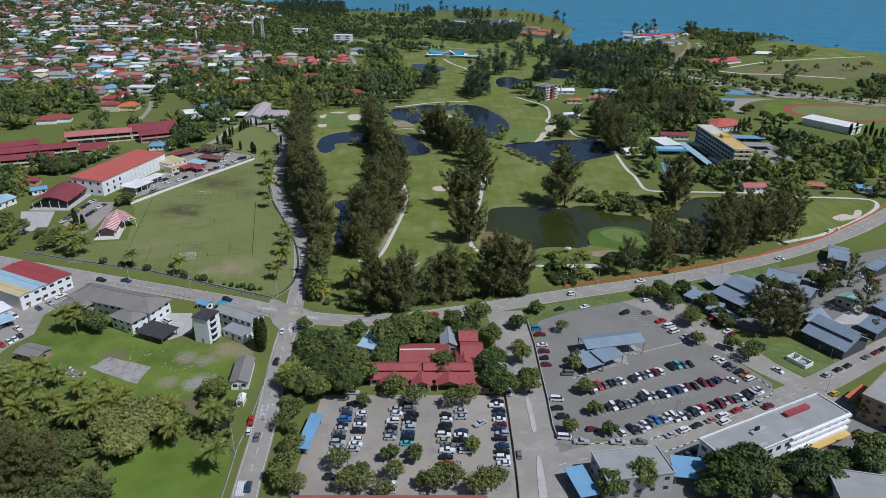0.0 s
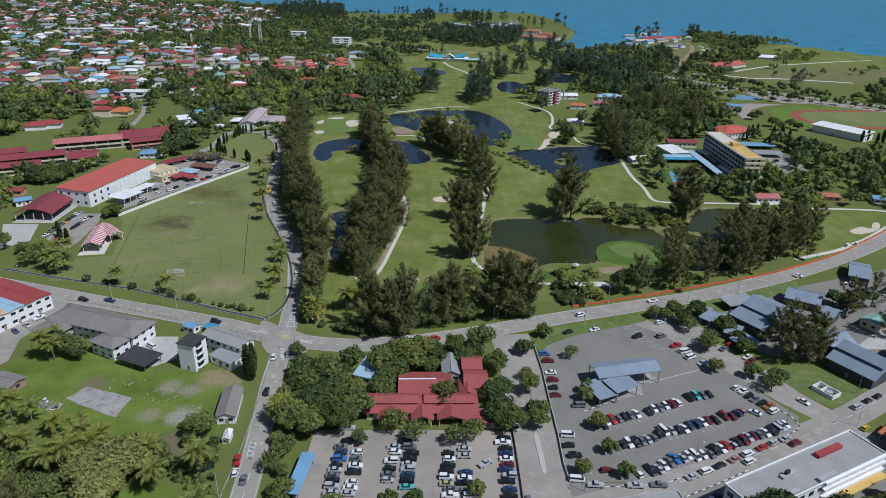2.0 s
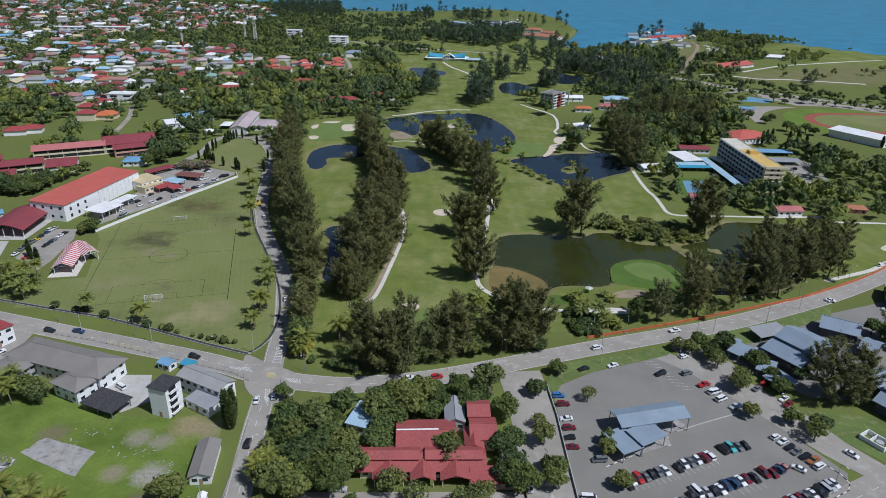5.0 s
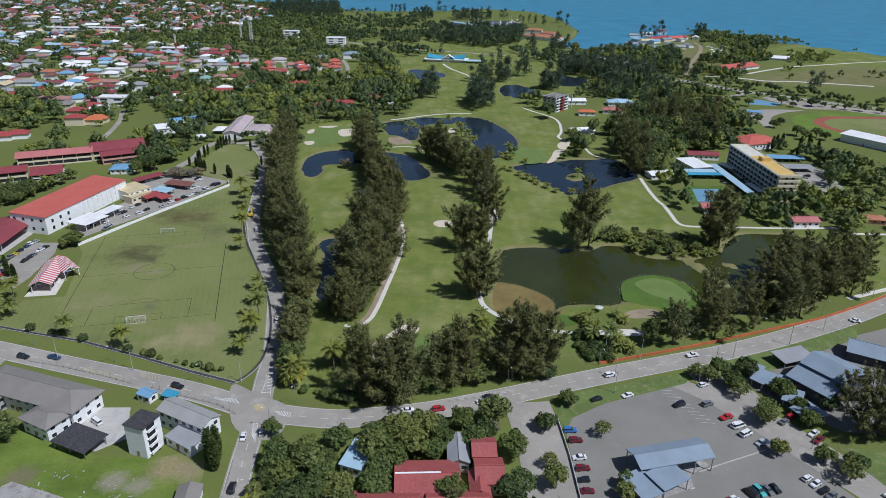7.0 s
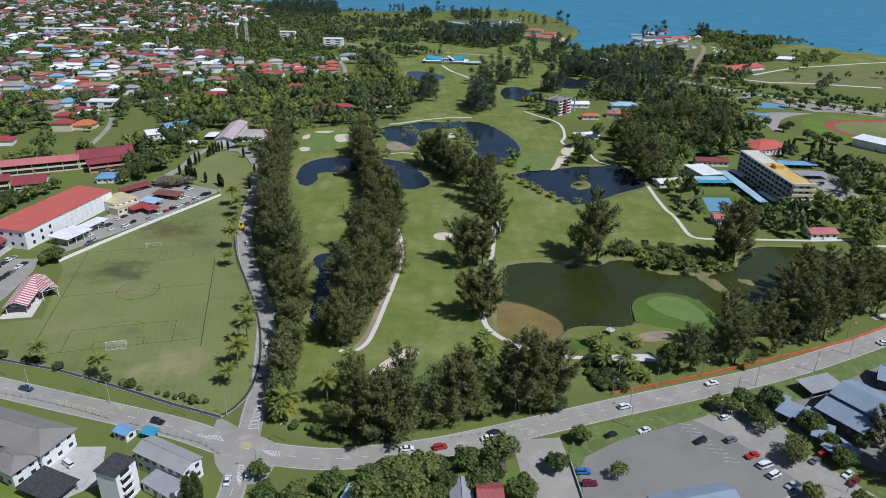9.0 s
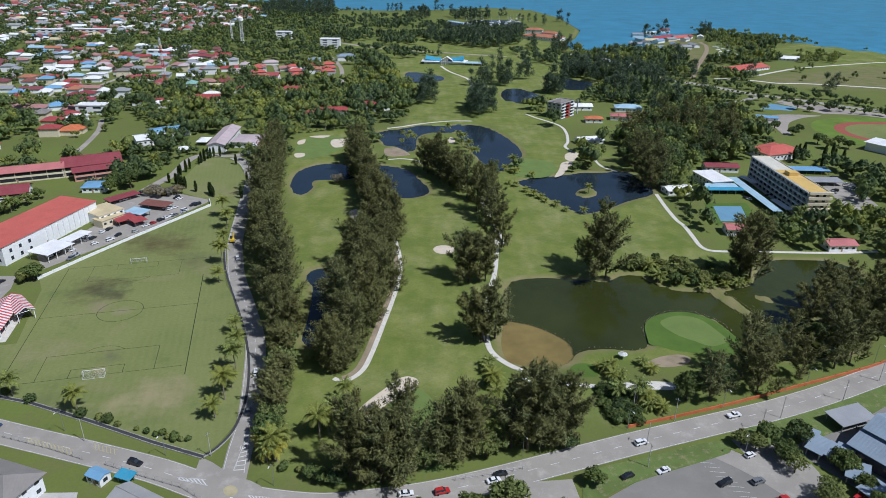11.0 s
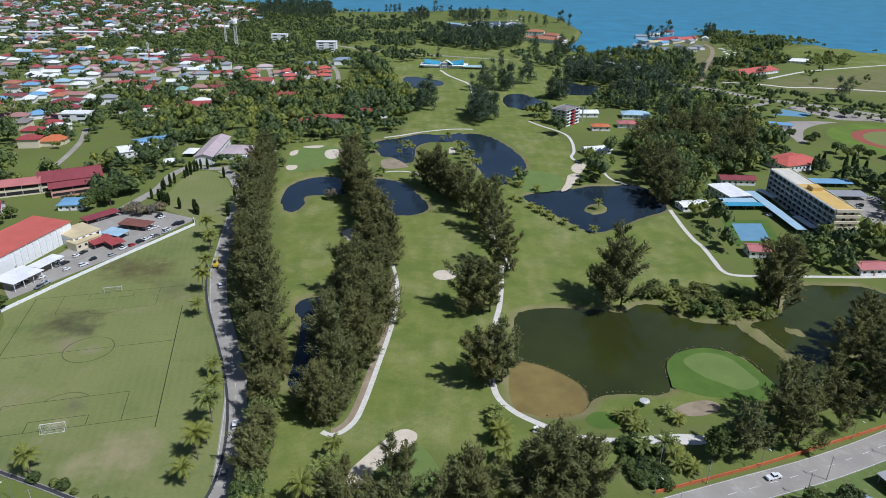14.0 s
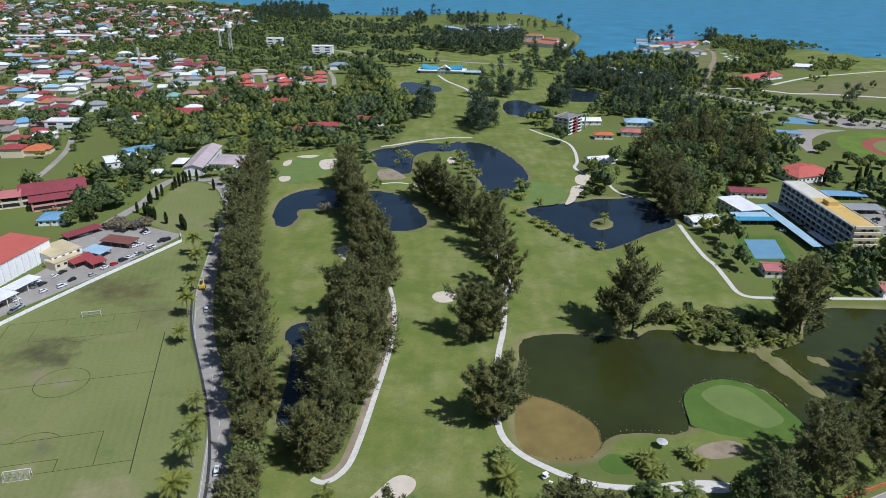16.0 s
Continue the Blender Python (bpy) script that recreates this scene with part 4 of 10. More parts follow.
# verges, drain and walls
sheet("lawn", smooth([(46.2, 250.1), (48.7, 257.8), (54.6, 263.1), (70.9, 267.4), (86.1, 272.3), (97.2, 274.2), (97.7, 269.7), (91.6, 266.8), (65.5, 257.5), (53.0, 251.1), (48.4, 244.7)]), 0.1, "verge", 0.1, None, "grass verge between road and car park", "verge")
sheet("lawn", [(101.7, 278.0), (113.5, 283.0), (132.5, 290.3), (173.6, 305.4), (185.9, 309.5), (179.8, 300.0), (162.0, 291.3), (147.2, 283.1), (127.3, 274.4), (124.9, 277.7), (112.9, 272.5), (107.1, 271.5)], 0.05, "verge", 0.1, None, "grass verge beside the road", "verge")
sheet("lawn", [(133.3, 234.0), (158.0, 229.6), (166.6, 225.3), (189.1, 228.1), (169.4, 217.1), (148.9, 205.7), (145.9, 207.0), (137.8, 217.2)], 0.06, "verge", 0.1, None, "bright lawn before the school", "lawn")
DRAIN = [(-203.5, 318.8), (-157.8, 304.8), (-133.4, 297.9), (-108.5, 287.6), (-85.0, 277.1), (-66.3, 269.7)]
bm = bmesh.new()
strip(bm, DRAIN, 0.55, 0.10, 0.3)
tagged(part("drain", bm, "kerb_black"), "dark open roadside drain", "drain", "", "structure")
bm = bmesh.new()
strip(bm, DRAIN, 0.12, 0.32, 0.4, 0.7)
strip(bm, DRAIN, 0.12, 0.28, 0.4, -0.7)
tagged(part("kerb", bm, "slab_old"), "concrete edges of the drain", "kerb", "", "structure")
FIELD_KERB = [(-67.0, 270.2), (-63.6, 274.3), (-60.5, 283.9), (-60.7, 301.1), (-65.1, 323.5), (-72.7, 347.3), (-82.5, 372.1)] + [(-92.6, 397.2), (-98.1, 415.0), (-104.0, 436.8)]
bm = bmesh.new()
strip(bm, smooth(FIELD_KERB, False), 0.45, 0.12, 0.3)
tagged(part("drain", bm, "kerb_black"), "dark drain along the sports field", "drain", "", "structure")
bm = bmesh.new()
strip(bm, smooth(FIELD_KERB, False), 0.14, 0.25, 0.4, -0.7)
tagged(part("kerb", bm, "slab_old"), "concrete kerb along the field road", "kerb", "", "structure")


def wall_line(name, pts, h, w, material, label, posts=0, post_mat="kerb_white"):
    bm = bmesh.new()
    strip(bm, pts, w / 2, h, h)
    ob = tagged(part(name, bm, material), label, name.replace("_", " "), "", "structure")
    if posts:
        for x, y, a in along(pts, posts):
            bm = bmesh.new()
            box(bm, -0.17, -0.17, 0, 0.17, 0.17, h + 0.25, pose(x, y, 0, 0, 0, math.degrees(a)))
            part("post", bm, post_mat, ob)
    return ob


wall_line("boundary_wall", [(-177.6, 391.2), (-166.1, 414.8), (-152.5, 441.0), (-138.2, 466.3), (-125.5, 489.6), (-128.9, 498.6)], 1.5, 0.25, "wall_white", "white rendered wall with piers along the field", 8)
ORANGE = [(68.4, 281.4), (85.4, 286.2), (107.8, 293.0), (131.9, 301.2), (154.1, 308.8), (178.1, 317.8)] + [(218.7, 338.2), (245.0, 356.0), (275.8, 378.5), (299.0, 399.2), (370.7, 463.3)]
wall_line("barrier", smooth(ORANGE, False), 1.15, 0.3, "orange", "orange site hoarding beside the road", 6, "orange")
wall_line("boundary_wall", [(45.8, 249.5), (46.3, 231.1), (45.7, 209.7), (45.4, 193.4), (44.7, 179.9), (45.0, 173.2)], 1.0, 0.25, "wall_grey", "weathered low wall between car park and access road")
wall_line("boundary_wall", [(30.9, 196.8), (30.7, 183.0), (30.4, 169.7), (29.8, 153.0), (29.0, 141.2)], 1.1, 0.25, "wall_brown", "stained low wall at the car park's edge")

# road markings
def dashes(pts, length, gap, half, z, name, material, label, side=0.0, start=0.0):
    bm = bmesh.new()
    line = offset_line(pts, side) if side else pts
    for x, y, a in along(line, length + gap, start):
        m = pose(x, y, 0, 0, 0, math.degrees(a))
        box(bm, 0, -half, z - 0.01, length, half, z, m)
    tagged(part(name, bm, material), label, "road marking", "", "structure")


def edge_line(pts, side, half, z, material="line_white"):
    bm = bmesh.new()
    strip(bm, pts, half, z, 0.02, side)
    tagged(part("trim", bm, material), "thin painted road edge line", "road marking", "", "structure")


dashes(ROAD_MAIN, 3.0, 4.5, 0.09, 0.072, "trim", "line_white", "white dashed centre line")
dashes(ROAD_NORTH, 2.6, 4.5, 0.08, 0.076, "trim", "line_white", "white dashed centre line")
dashes(ROAD_SOUTH, 3.0, 4.5, 0.09, 0.08, "trim", "line_white", "white dashed centre line")
dashes(ROAD_SHOPS, 3.0, 4.5, 0.09, 0.088, "trim", "line_white", "white dashed centre line")
dashes(ROAD_HIGH, 5.0, 6.0, 0.12, 0.072, "trim", "line_white", "white dashed centre line")
for r, s, z in ((ROAD_MAIN, 4.7, 0.072), (ROAD_MAIN, -4.7, 0.072), (ROAD_NORTH, 3.4, 0.076), (ROAD_SOUTH, 3.4, 0.08), (ROAD_SOUTH, -3.4, 0.08)):
    edge_line(r, s, 0.07, z)


def hatch(a, b, c, d, n, z, material="line_white", half=0.16):
    """Slanting bars between side a-b and side d-c."""
    bm = bmesh.new()
    a, b, c, d = (Vector(v) for v in (a, b, c, d))
    for i in range(n):
        p, q = a.lerp(b, i / n), d.lerp(c, min((i + 0.7) / n, 1))
        strip(bm, [tuple(p), tuple(q)], half, z, 0.015)
    strip(bm, [tuple(a), tuple(b)], 0.08, z, 0.015)
    strip(bm, [tuple(d), tuple(c)], 0.08, z, 0.015)
    tagged(part("trim", bm, material), "painted hatched road marking", "road marking", "", "structure")


hatch(*[(-56.0, 264.0), (-55.5, 280.6), (-55.2, 281.0), (-52.6, 262.8)], 9, 0.09)
hatch(*[(-71.6, 261.3), (-63.2, 260.3), (-61.9, 257.8), (-71.1, 260.4)], 7, 0.09)
hatch(*[(-49.2, 253.7), (-43.1, 252.9), (-42.9, 250.2), (-47.5, 251.6)], 6, 0.09)
hatch(*[(-54.2, 241.9), (-54.9, 247.5), (-53.5, 247.5), (-52.2, 237.3)], 7, 0.09)
hatch(*[(-124.8, 280.2), (-107.3, 273.8), (-106.6, 271.4), (-123.4, 277.5)], 12, 0.075, "line_yellow")
hatch(*[(-102.2, 276.8), (-93.7, 273.6), (-93.6, 271.4), (-101.8, 274.3)], 6, 0.075, "line_yellow")
hatch(*[(-67.0, 349.7), (-63.4, 350.7), (-62.2, 346.2), (-66.0, 345.2)], 4, 0.08, "line_yellow", 0.3)
hatch(*[(-53.7, 191.7), (-51.8, 191.7), (-51.5, 184.5), (-53.4, 184.5)], 6, 0.09, "line_white", 0.22)
hatch(*[(-52.7, 155.2), (-50.2, 155.2), (-49.8, 149.1), (-52.5, 149.2)], 5, 0.09, "line_white", 0.22)
sheet("pavement", smooth([(-57.0, 255.7), (-56.4, 257.3), (-55.0, 257.7), (-53.3, 256.7), (-52.7, 255.1), (-53.6, 253.6), (-55.2, 253.6)]), 0.14, "line_yellow", 0.08, None, "worn yellow painted mini roundabout", "roundabout")
for o in ([(37.5, 193.9), (38.9, 194.6), (39.1, 183.0), (38.9, 177.4), (37.6, 176.7), (37.5, 183.0)], [(36.6, 162.6), (38.1, 163.8), (37.7, 149.8), (36.2, 141.1), (34.7, 141.2)]):
    sheet("pavement", smooth(o), 0.22, "concrete", 0.2, None, "kerbed median strip", "median")


def painted_kerb(pts, z=0.0):
    """Black and white kerbstones along a line."""
    ob = tagged(new("kerb"), "kerb of alternating black and white stones", "kerb", "", "structure")
    bm = bmesh.new()
    box(bm, 0, -0.14, 0, 1.45, 0.14, 0.17)
    meshes = []
    for mt in ("kerb_white", "kerb_black"):
        me = bpy.data.meshes.new("kerbstone")
        bm.to_mesh(me)
        me.materials.append(M[mt])
        meshes.append(me)
    bm.free()
    for i, (x, y, a) in enumerate(along(pts, 1.5)):
        k = new("kerbstone", meshes[i % 2])
        k.parent = ob
        k.matrix_basis = pose(x, y, z, 0, 0, math.degrees(a))


painted_kerb([(75.0, 172.6), (85.6, 177.1), (97.2, 182.3), (107.7, 187.2), (119.7, 193.0), (126.3, 196.2), (128.4, 199.0), (128.0, 202.7), (125.9, 206.6)])
painted_kerb([(78.1, 166.7), (89.9, 172.0), (100.7, 177.2)])
painted_kerb([(55.3, 170.8), (61.5, 170.7), (73.2, 172.1)])
painted_kerb([(57.0, 206.8), (64.8, 210.8), (72.6, 214.2), (80.4, 216.6)])


def mesh_fence(pts, h, label):
    """Slender pale posts with wire rails."""
    t = tagged(new("fence"), label, "fence", "", "structure")
    bm = bmesh.new()
    for z in (0.3, 0.9, h - 0.05):
        for a, b in zip(pts, pts[1:]):
            beam(bm, (*a, z), (*b, z), 0.025, 4)
    part("rails", bm, "steel", t)
    for x, y, a in along(pts, 3.0):
        bm = bmesh.new()
        box(bm, x - 0.07, y - 0.07, -0.1, x + 0.07, y + 0.07, h)
        part("post", bm, "concrete", t)


mesh_fence([(-145.9, 283.7), (-130.9, 279.6), (-115.7, 274.5), (-102.2, 269.1)], 2.0, "pale post and wire fence beside the road")
mesh_fence([(-94.4, 266.7), (-82.3, 261.8), (-68.8, 256.8), (-61.8, 251.8)], 2.0, "pale post and wire fence beside the road")
mesh_fence([(10.1, 258.4), (20.3, 260.2), (32.3, 263.0)], 1.6, "pale post and wire fence beside the road")
SOUTH_WALL = [(-56.8, 229.8), (-56.2, 212.5), (-56.0, 196.1), (-56.0, 179.6), (-56.8, 170.3), (-56.2, 156.8), (-55.7, 144.9)]
wall_line("boundary_wall", SOUTH_WALL, 0.5, 0.22, "slab_old", "low concrete drain wall beside the south road")
# ---- trees ----


def tapered(bm, pts, r0, r1, sides=7):
    """A bent tapering limb through the points."""
    rings = []
    for i, p in enumerate(pts):
        p = Vector(p)
        t = i / (len(pts) - 1)
        r = r0 + (r1 - r0) * t
        d = (Vector(pts[min(i + 1, len(pts) - 1)]) - Vector(pts[max(i - 1, 0)])).to_track_quat("Z", "Y")
        rings.append([bm.verts.new(p + d @ Vector((math.cos(2 * math.pi * k / sides) * r, math.sin(2 * math.pi * k / sides) * r, 0))) for k in range(sides)])
    for a, b in zip(rings, rings[1:]):
        for k in range(sides):
            j = (k + 1) % sides
            bm.faces.new((a[k], a[j], b[j], b[k]))
    bm.faces.new(rings[-1])


def leaves(pos, out, length, width, rng, droop=0.0, jitter=0.7, along_out=False):
    """Leaf blades at the places pos. They lie like shingles on the crown, or reach outwards like plumes."""
    n = len(pos)
    o = out / (np.linalg.norm(out, axis=1, keepdims=True) + 1e-9)
    if along_out:
        d = o + rng.normal(0, jitter, (n, 3))
        d[:, 2] -= droop
        nrm = o + np.array([0, 0, 0.9]) + rng.normal(0, 0.35, (n, 3))
    else:
        nrm = o + np.array([0, 0, 0.25]) + rng.normal(0, jitter * 0.6, (n, 3))
        d = np.cross(nrm, rng.normal(0, 1, (n, 3)))
        d[:, 2] -= droop
    d /= np.linalg.norm(d, axis=1, keepdims=True) + 1e-9
    side = np.cross(nrm, d)
    side /= np.linalg.norm(side, axis=1, keepdims=True) + 1e-9
    ln = length * rng.uniform(0.6, 1.4, (n, 1))
    wd = width * rng.uniform(0.6, 1.3, (n, 1))
    a = pos - d * ln * 0.4
    v = np.stack([a - side * wd * 0.55, pos + d * ln * 0.6, a + side * wd * 0.55], 1).reshape(-1, 3)
    return v, np.arange(3 * n).reshape(n, 3)


def lobes_mesh(centres, radii, squash, rng, seg=6, rings=3, shrink=0.8):
    """The leafy mass within each lobe, lumpy and closed."""
    V, F = [], []
    for c, r in zip(centres, radii):
        base = len(V)
        for i in range(rings + 1):
            el = math.pi * (0.04 + 0.92 * i / rings)
            for k in range(seg):
                a = 2 * math.pi * (k + 0.5 * (i % 2)) / seg
                q = r * shrink * rng.uniform(0.75, 1.12)
                V.append((c[0] + math.sin(el) * math.cos(a) * q, c[1] + math.sin(el) * math.sin(a) * q, max(c[2] + math.cos(el) * q * squash, 0.2)))
        for i in range(rings):
            for k in range(seg):
                j = (k + 1) % seg
                F.append((base + i * seg + k, base + (i + 1) * seg + k, base + (i + 1) * seg + j))
                F.append((base + i * seg + k, base + (i + 1) * seg + j, base + i * seg + j))
    return np.array(V), np.array(F)


def blob_points(centres, radii, per, rng, squash=0.8, shell=0.55):
    """Points through the outer parts of a heap of rounded lobes, with the way outwards."""
    pos, out = [], []
    for c, r in zip(centres, radii):
        d = rng.normal(0, 1, (per, 3))
        d /= np.linalg.norm(d, axis=1, keepdims=True)
        rad = r * (shell + (1.05 - shell) * rng.random((per, 1)) ** 0.6)
        p = d * rad
        p[:, 2] *= squash
        pos.append(np.asarray(c) + p)
        out.append(d)
    return np.concatenate(pos), np.concatenate(out)


def casuarina(seed, h=27.0, r=4.9, material="casuarina", boughs=38, bare=0.1):
    """A tall feathery tree: rising boughs set with drooping plumes."""
    rng = np.random.default_rng(seed)
    rnd = random.Random(seed)
    t = thing("casuarina_tree", 0, 0, 0, 0, "tall dark feathery casuarina tree on the grass", "tree", "casuarina trees")
    bm = bmesh.new()
    sway = [(rnd.uniform(-0.25, 0.25) * i, rnd.uniform(-0.25, 0.25) * i) for i in range(6)]
    stem = [(sway[i][0], sway[i][1], h * 0.95 * i / 5 - (0.3 if i == 0 else 0)) for i in range(6)]
    tapered(bm, stem, 0.42, 0.06)
    pos, out = [], []
    for i in range(boughs):
        u = bare + (0.96 - bare) * ((i + rnd.random()) / boughs) ** 0.92
        prof = (math.sin(math.pi * min(0.2 + 0.72 * u, 1)) ** 0.7) * (1.0 if i % 3 else 0.7)
        ln = max(r * prof * rnd.choice((0.45, 0.75, 0.95, 1.1, 1.3, 1.6)) * rnd.uniform(0.85, 1.15), 0.9)
        a = i * 2.4 + rnd.uniform(-0.5, 0.5)
        rise = rnd.uniform(0.35, 0.8) + 0.5 * u
        k = min(int(u * 5), 4)
        base = Vector((sway[k][0], sway[k][1], max(h * u - ln * rise * 0.8, 0.8)))
        tip = base + Vector((math.cos(a) * ln, math.sin(a) * ln, ln * rise))
        mid = base.lerp(tip, 0.5) + Vector((0, 0, -ln * 0.08))
        if i % 2 == 0:
            tapered(bm, [base, mid, tip], 0.11, 0.03, 4)
        n = int((17 + 13.5 * ln) * 38 / boughs)
        s = (0.3 + 0.8 * rng.random(n) ** 0.7)[:, None]
        b0, m0, t0 = np.array(base), np.array(mid), np.array(tip)
        c = (1 - s) ** 2 * b0 + 2 * s * (1 - s) * m0 + s * s * t0
        spread = (0.28 + 0.14 * ln) * (1.2 - 0.5 * s) * (boughs / 38) ** 0.6
        off = rng.normal(0, 1, (n, 3)) * spread * np.array([1, 1, 0.8])
        pos.append(c + off)
        d = np.array([math.cos(a), math.sin(a), 0.55]) * 0.9
        out.append(d + off * 0.5)
    top = np.array(stem[-1])
    pos.append(top + rng.normal(0, 1, (90, 3)) * np.array([0.9, 0.9, 1.2]))
    out.append(rng.normal(0, 0.4, (90, 3)) + np.array([0, 0, 1.0]))
    part("trunk", bm, "wood", t)
    pos, out = np.concatenate(pos), np.concatenate(out)
    keep = pos[:, 2] > 0.5
    v, f = leaves(pos[keep], out[keep], 1.35, 0.42, rng, 0.12, 0.5, True)
    quads("crown", v, f, material, t)
    return t


def broadleaf(seed, h=9.0, r=4.5, material="broadleaf", n=1500, name="broadleaf_tree", label="rounded leafy green tree", leaf=0.62, bark="wood", lobes=19):
    rng = np.random.default_rng(seed)
    rnd = random.Random(seed)
    t = thing(name, 0, 0, 0, 0, label, "tree", name.replace("_", " ") + "s")
    bm = bmesh.new()
    fork = h * 0.28
    tapered(bm, [(0, 0, -0.2), (rnd.uniform(-0.2, 0.2), rnd.uniform(-0.2, 0.2), fork * 0.6), (0, 0, fork)], 0.05 * h * 0.8, 0.035 * h * 0.8)
    centres, radii = [], []
    for i in range(lobes):
        u = (i + 0.5) / lobes
        a = i * 2.4 + rnd.uniform(-0.5, 0.5)
        el = math.acos(1 - 1.25 * u)
        rr = rnd.uniform(0.5, 0.88)
        c = (math.cos(a) * math.sin(el) * r * rr, math.sin(a) * math.sin(el) * r * rr, h * 0.58 + math.cos(el) * h * 0.34 * rr + rnd.uniform(-0.3, 0.3))
        centres.append(c)
        radii.append(r * rnd.uniform(0.22, 0.46))
        if i % 2 == 0:
            tapered(bm, [(0, 0, fork * 0.9), (c[0] * 0.45, c[1] * 0.45, fork + (c[2] - fork) * 0.45), c], 0.018 * h, 0.03, 5)
    part("trunk", bm, bark, t)
    airy = n < 700
    n = int(n * 1.0)
    pos, out = blob_points(centres, radii, n // lobes, rng, 0.85, 0.66)
    v, f = leaves(pos, out, leaf * 1.32, leaf * 1.18, rng, 0.15, 0.85)
    if not airy:
        v2, f2 = lobes_mesh(centres, radii, 0.85, rng, 5, 3, 0.62)
        v, f = np.concatenate([v, v2]), np.concatenate([f, f2 + len(v)])
    quads("crown", v, f, material, t)
    return t


def palm(seed, h=7.5, fronds=22, reach=4.6, label="coconut palm with drooping fronds", material="palm_leaf"):
    rng = np.random.default_rng(seed)
    rnd = random.Random(seed)
    t = thing("palm_tree", 0, 0, 0, 0, label, "palm", "palm trees")
    bm = bmesh.new()
    bx, by = rnd.uniform(-0.6, 0.6), rnd.uniform(-0.6, 0.6)
    tapered(bm, [(0, 0, -0.2), (bx * 0.25, by * 0.25, h * 0.35), (bx * 0.6, by * 0.6, h * 0.7), (bx, by, h)], 0.24, 0.14, 8)
    part("trunk", bm, "wood_pale", t)
    V, F = [], []
    for k in range(fronds):
        a = k * 2.4 + rnd.uniform(-0.2, 0.2)
        el = 1.2 - 1.45 * (k / fronds) + rnd.uniform(-0.15, 0.15)
        ln = reach * rnd.uniform(0.85, 1.1)
        segs, p, dirv = 6, Vector((bx, by, h)), el
        pts = [p.copy()]
        for s in range(segs):
            p = p + Vector((math.cos(a) * math.cos(dirv), math.sin(a) * math.cos(dirv), math.sin(dirv))) * (ln / segs)
            dirv -= 0.13 + 0.035 * s
            pts.append(p.copy())
        acr = Vector((-math.sin(a), math.cos(a), 0))
        for s in range(segs):
            q0, q1 = pts[s], pts[s + 1]
            w = 0.62 * math.sin(math.pi * (0.14 + 0.8 * (s + 0.5) / segs)) * reach / 3.4 * 1.05
            fwd = (q1 - q0)
            for sg in (-1, 1):
                for part_of in (0.0, 0.5):
                    b = q0.lerp(q1, part_of)
                    tip = b + acr * sg * w + fwd * 0.75 + Vector((0, 0, -w * 0.55))
                    i = len(V)
                    V += [b, b + fwd * 0.50, tip + fwd * 0.30, tip]
                    F.append((i, i + 1, i + 2, i + 3))
    quads("fronds", [tuple(v) for v in V], F, material, t)
    return t


def cypress(seed, h=9.0, r=1.1):
    rng = np.random.default_rng(seed)
    t = thing("cypress_tree", 0, 0, 0, 0, "narrow dark green columnar tree on the lawn", "tree", "columnar trees")
    bm = bmesh.new()
    tapered(bm, [(0, 0, -0.2), (0, 0, h * 0.5), (0, 0, h * 0.9)], 0.16, 0.03)
    part("trunk", bm, "wood", t)
    u = rng.random(900) ** 0.8
    rad = r * np.sin(np.pi * (0.12 + 0.86 * u)) ** 0.7 * rng.uniform(0.6, 1.0, 900)
    a = rng.uniform(0, 2 * np.pi, 900)
    pos = np.stack([np.cos(a) * rad, np.sin(a) * rad, 0.4 + u * (h - 0.4)], 1)
    out = np.stack([np.cos(a), np.sin(a), np.full(900, 1.1)], 1)
    v, f = leaves(pos, out, 0.85, 0.5, rng, 0, 0.4, True)
    quads("crown", v, f, "broadleaf_dark", t)
    return t


def bush(seed, r=1.2, material="broadleaf", n=600):
    rng = np.random.default_rng(seed)
    t = thing("bush", 0, 0, 0, 0, "clipped rounded green bush on the grass", "bush", "bushes")
    bm = bmesh.new()
    for i in range(4):
        a = i * 1.7
        tapered(bm, [(0, 0, -0.1), (math.cos(a) * r * 0.3, math.sin(a) * r * 0.3, r * 0.5), (math.cos(a) * r * 0.5, math.sin(a) * r * 0.5, r)], 0.06, 0.02, 5)
    part("stem", bm, "wood", t)
    c = [(rng.uniform(-0.4, 0.4) * r, rng.uniform(-0.4, 0.4) * r, r * rng.uniform(0.6, 1.0)) for _ in range(6)]
    pos, out = blob_points(c, [r * 0.62] * 6, n // 6, rng, 0.9, 0.6)
    v, f = leaves(pos, out, 0.42, 0.32, rng, 0, 0.7)
    quads("leaves", v, f, material, t)
    return t


def scatter(outline, gap, seed, keep=1.0):
    """Evenly jittered places within an outline."""
    a = np.asarray(outline)
    rnd = random.Random(seed)
    out = []
    (x0, y0), (x1, y1) = a.min(0), a.max(0)
    y, row = y0, 0
    while y < y1:
        x = x0 + (row % 2) * gap * 0.5
        while x < x1:
            p = (x + rnd.uniform(-0.36, 0.36) * gap, y + rnd.uniform(-0.36, 0.36) * gap)
            if rnd.random() < keep and inside([p], outline)[0]:
                out.append(p)
            x += gap
        y += gap * 0.87
        row += 1
    return out


CLEAR = []   # (x, y, radius) kept free of the joined woods
_first = {}
_turn = random.Random(77)


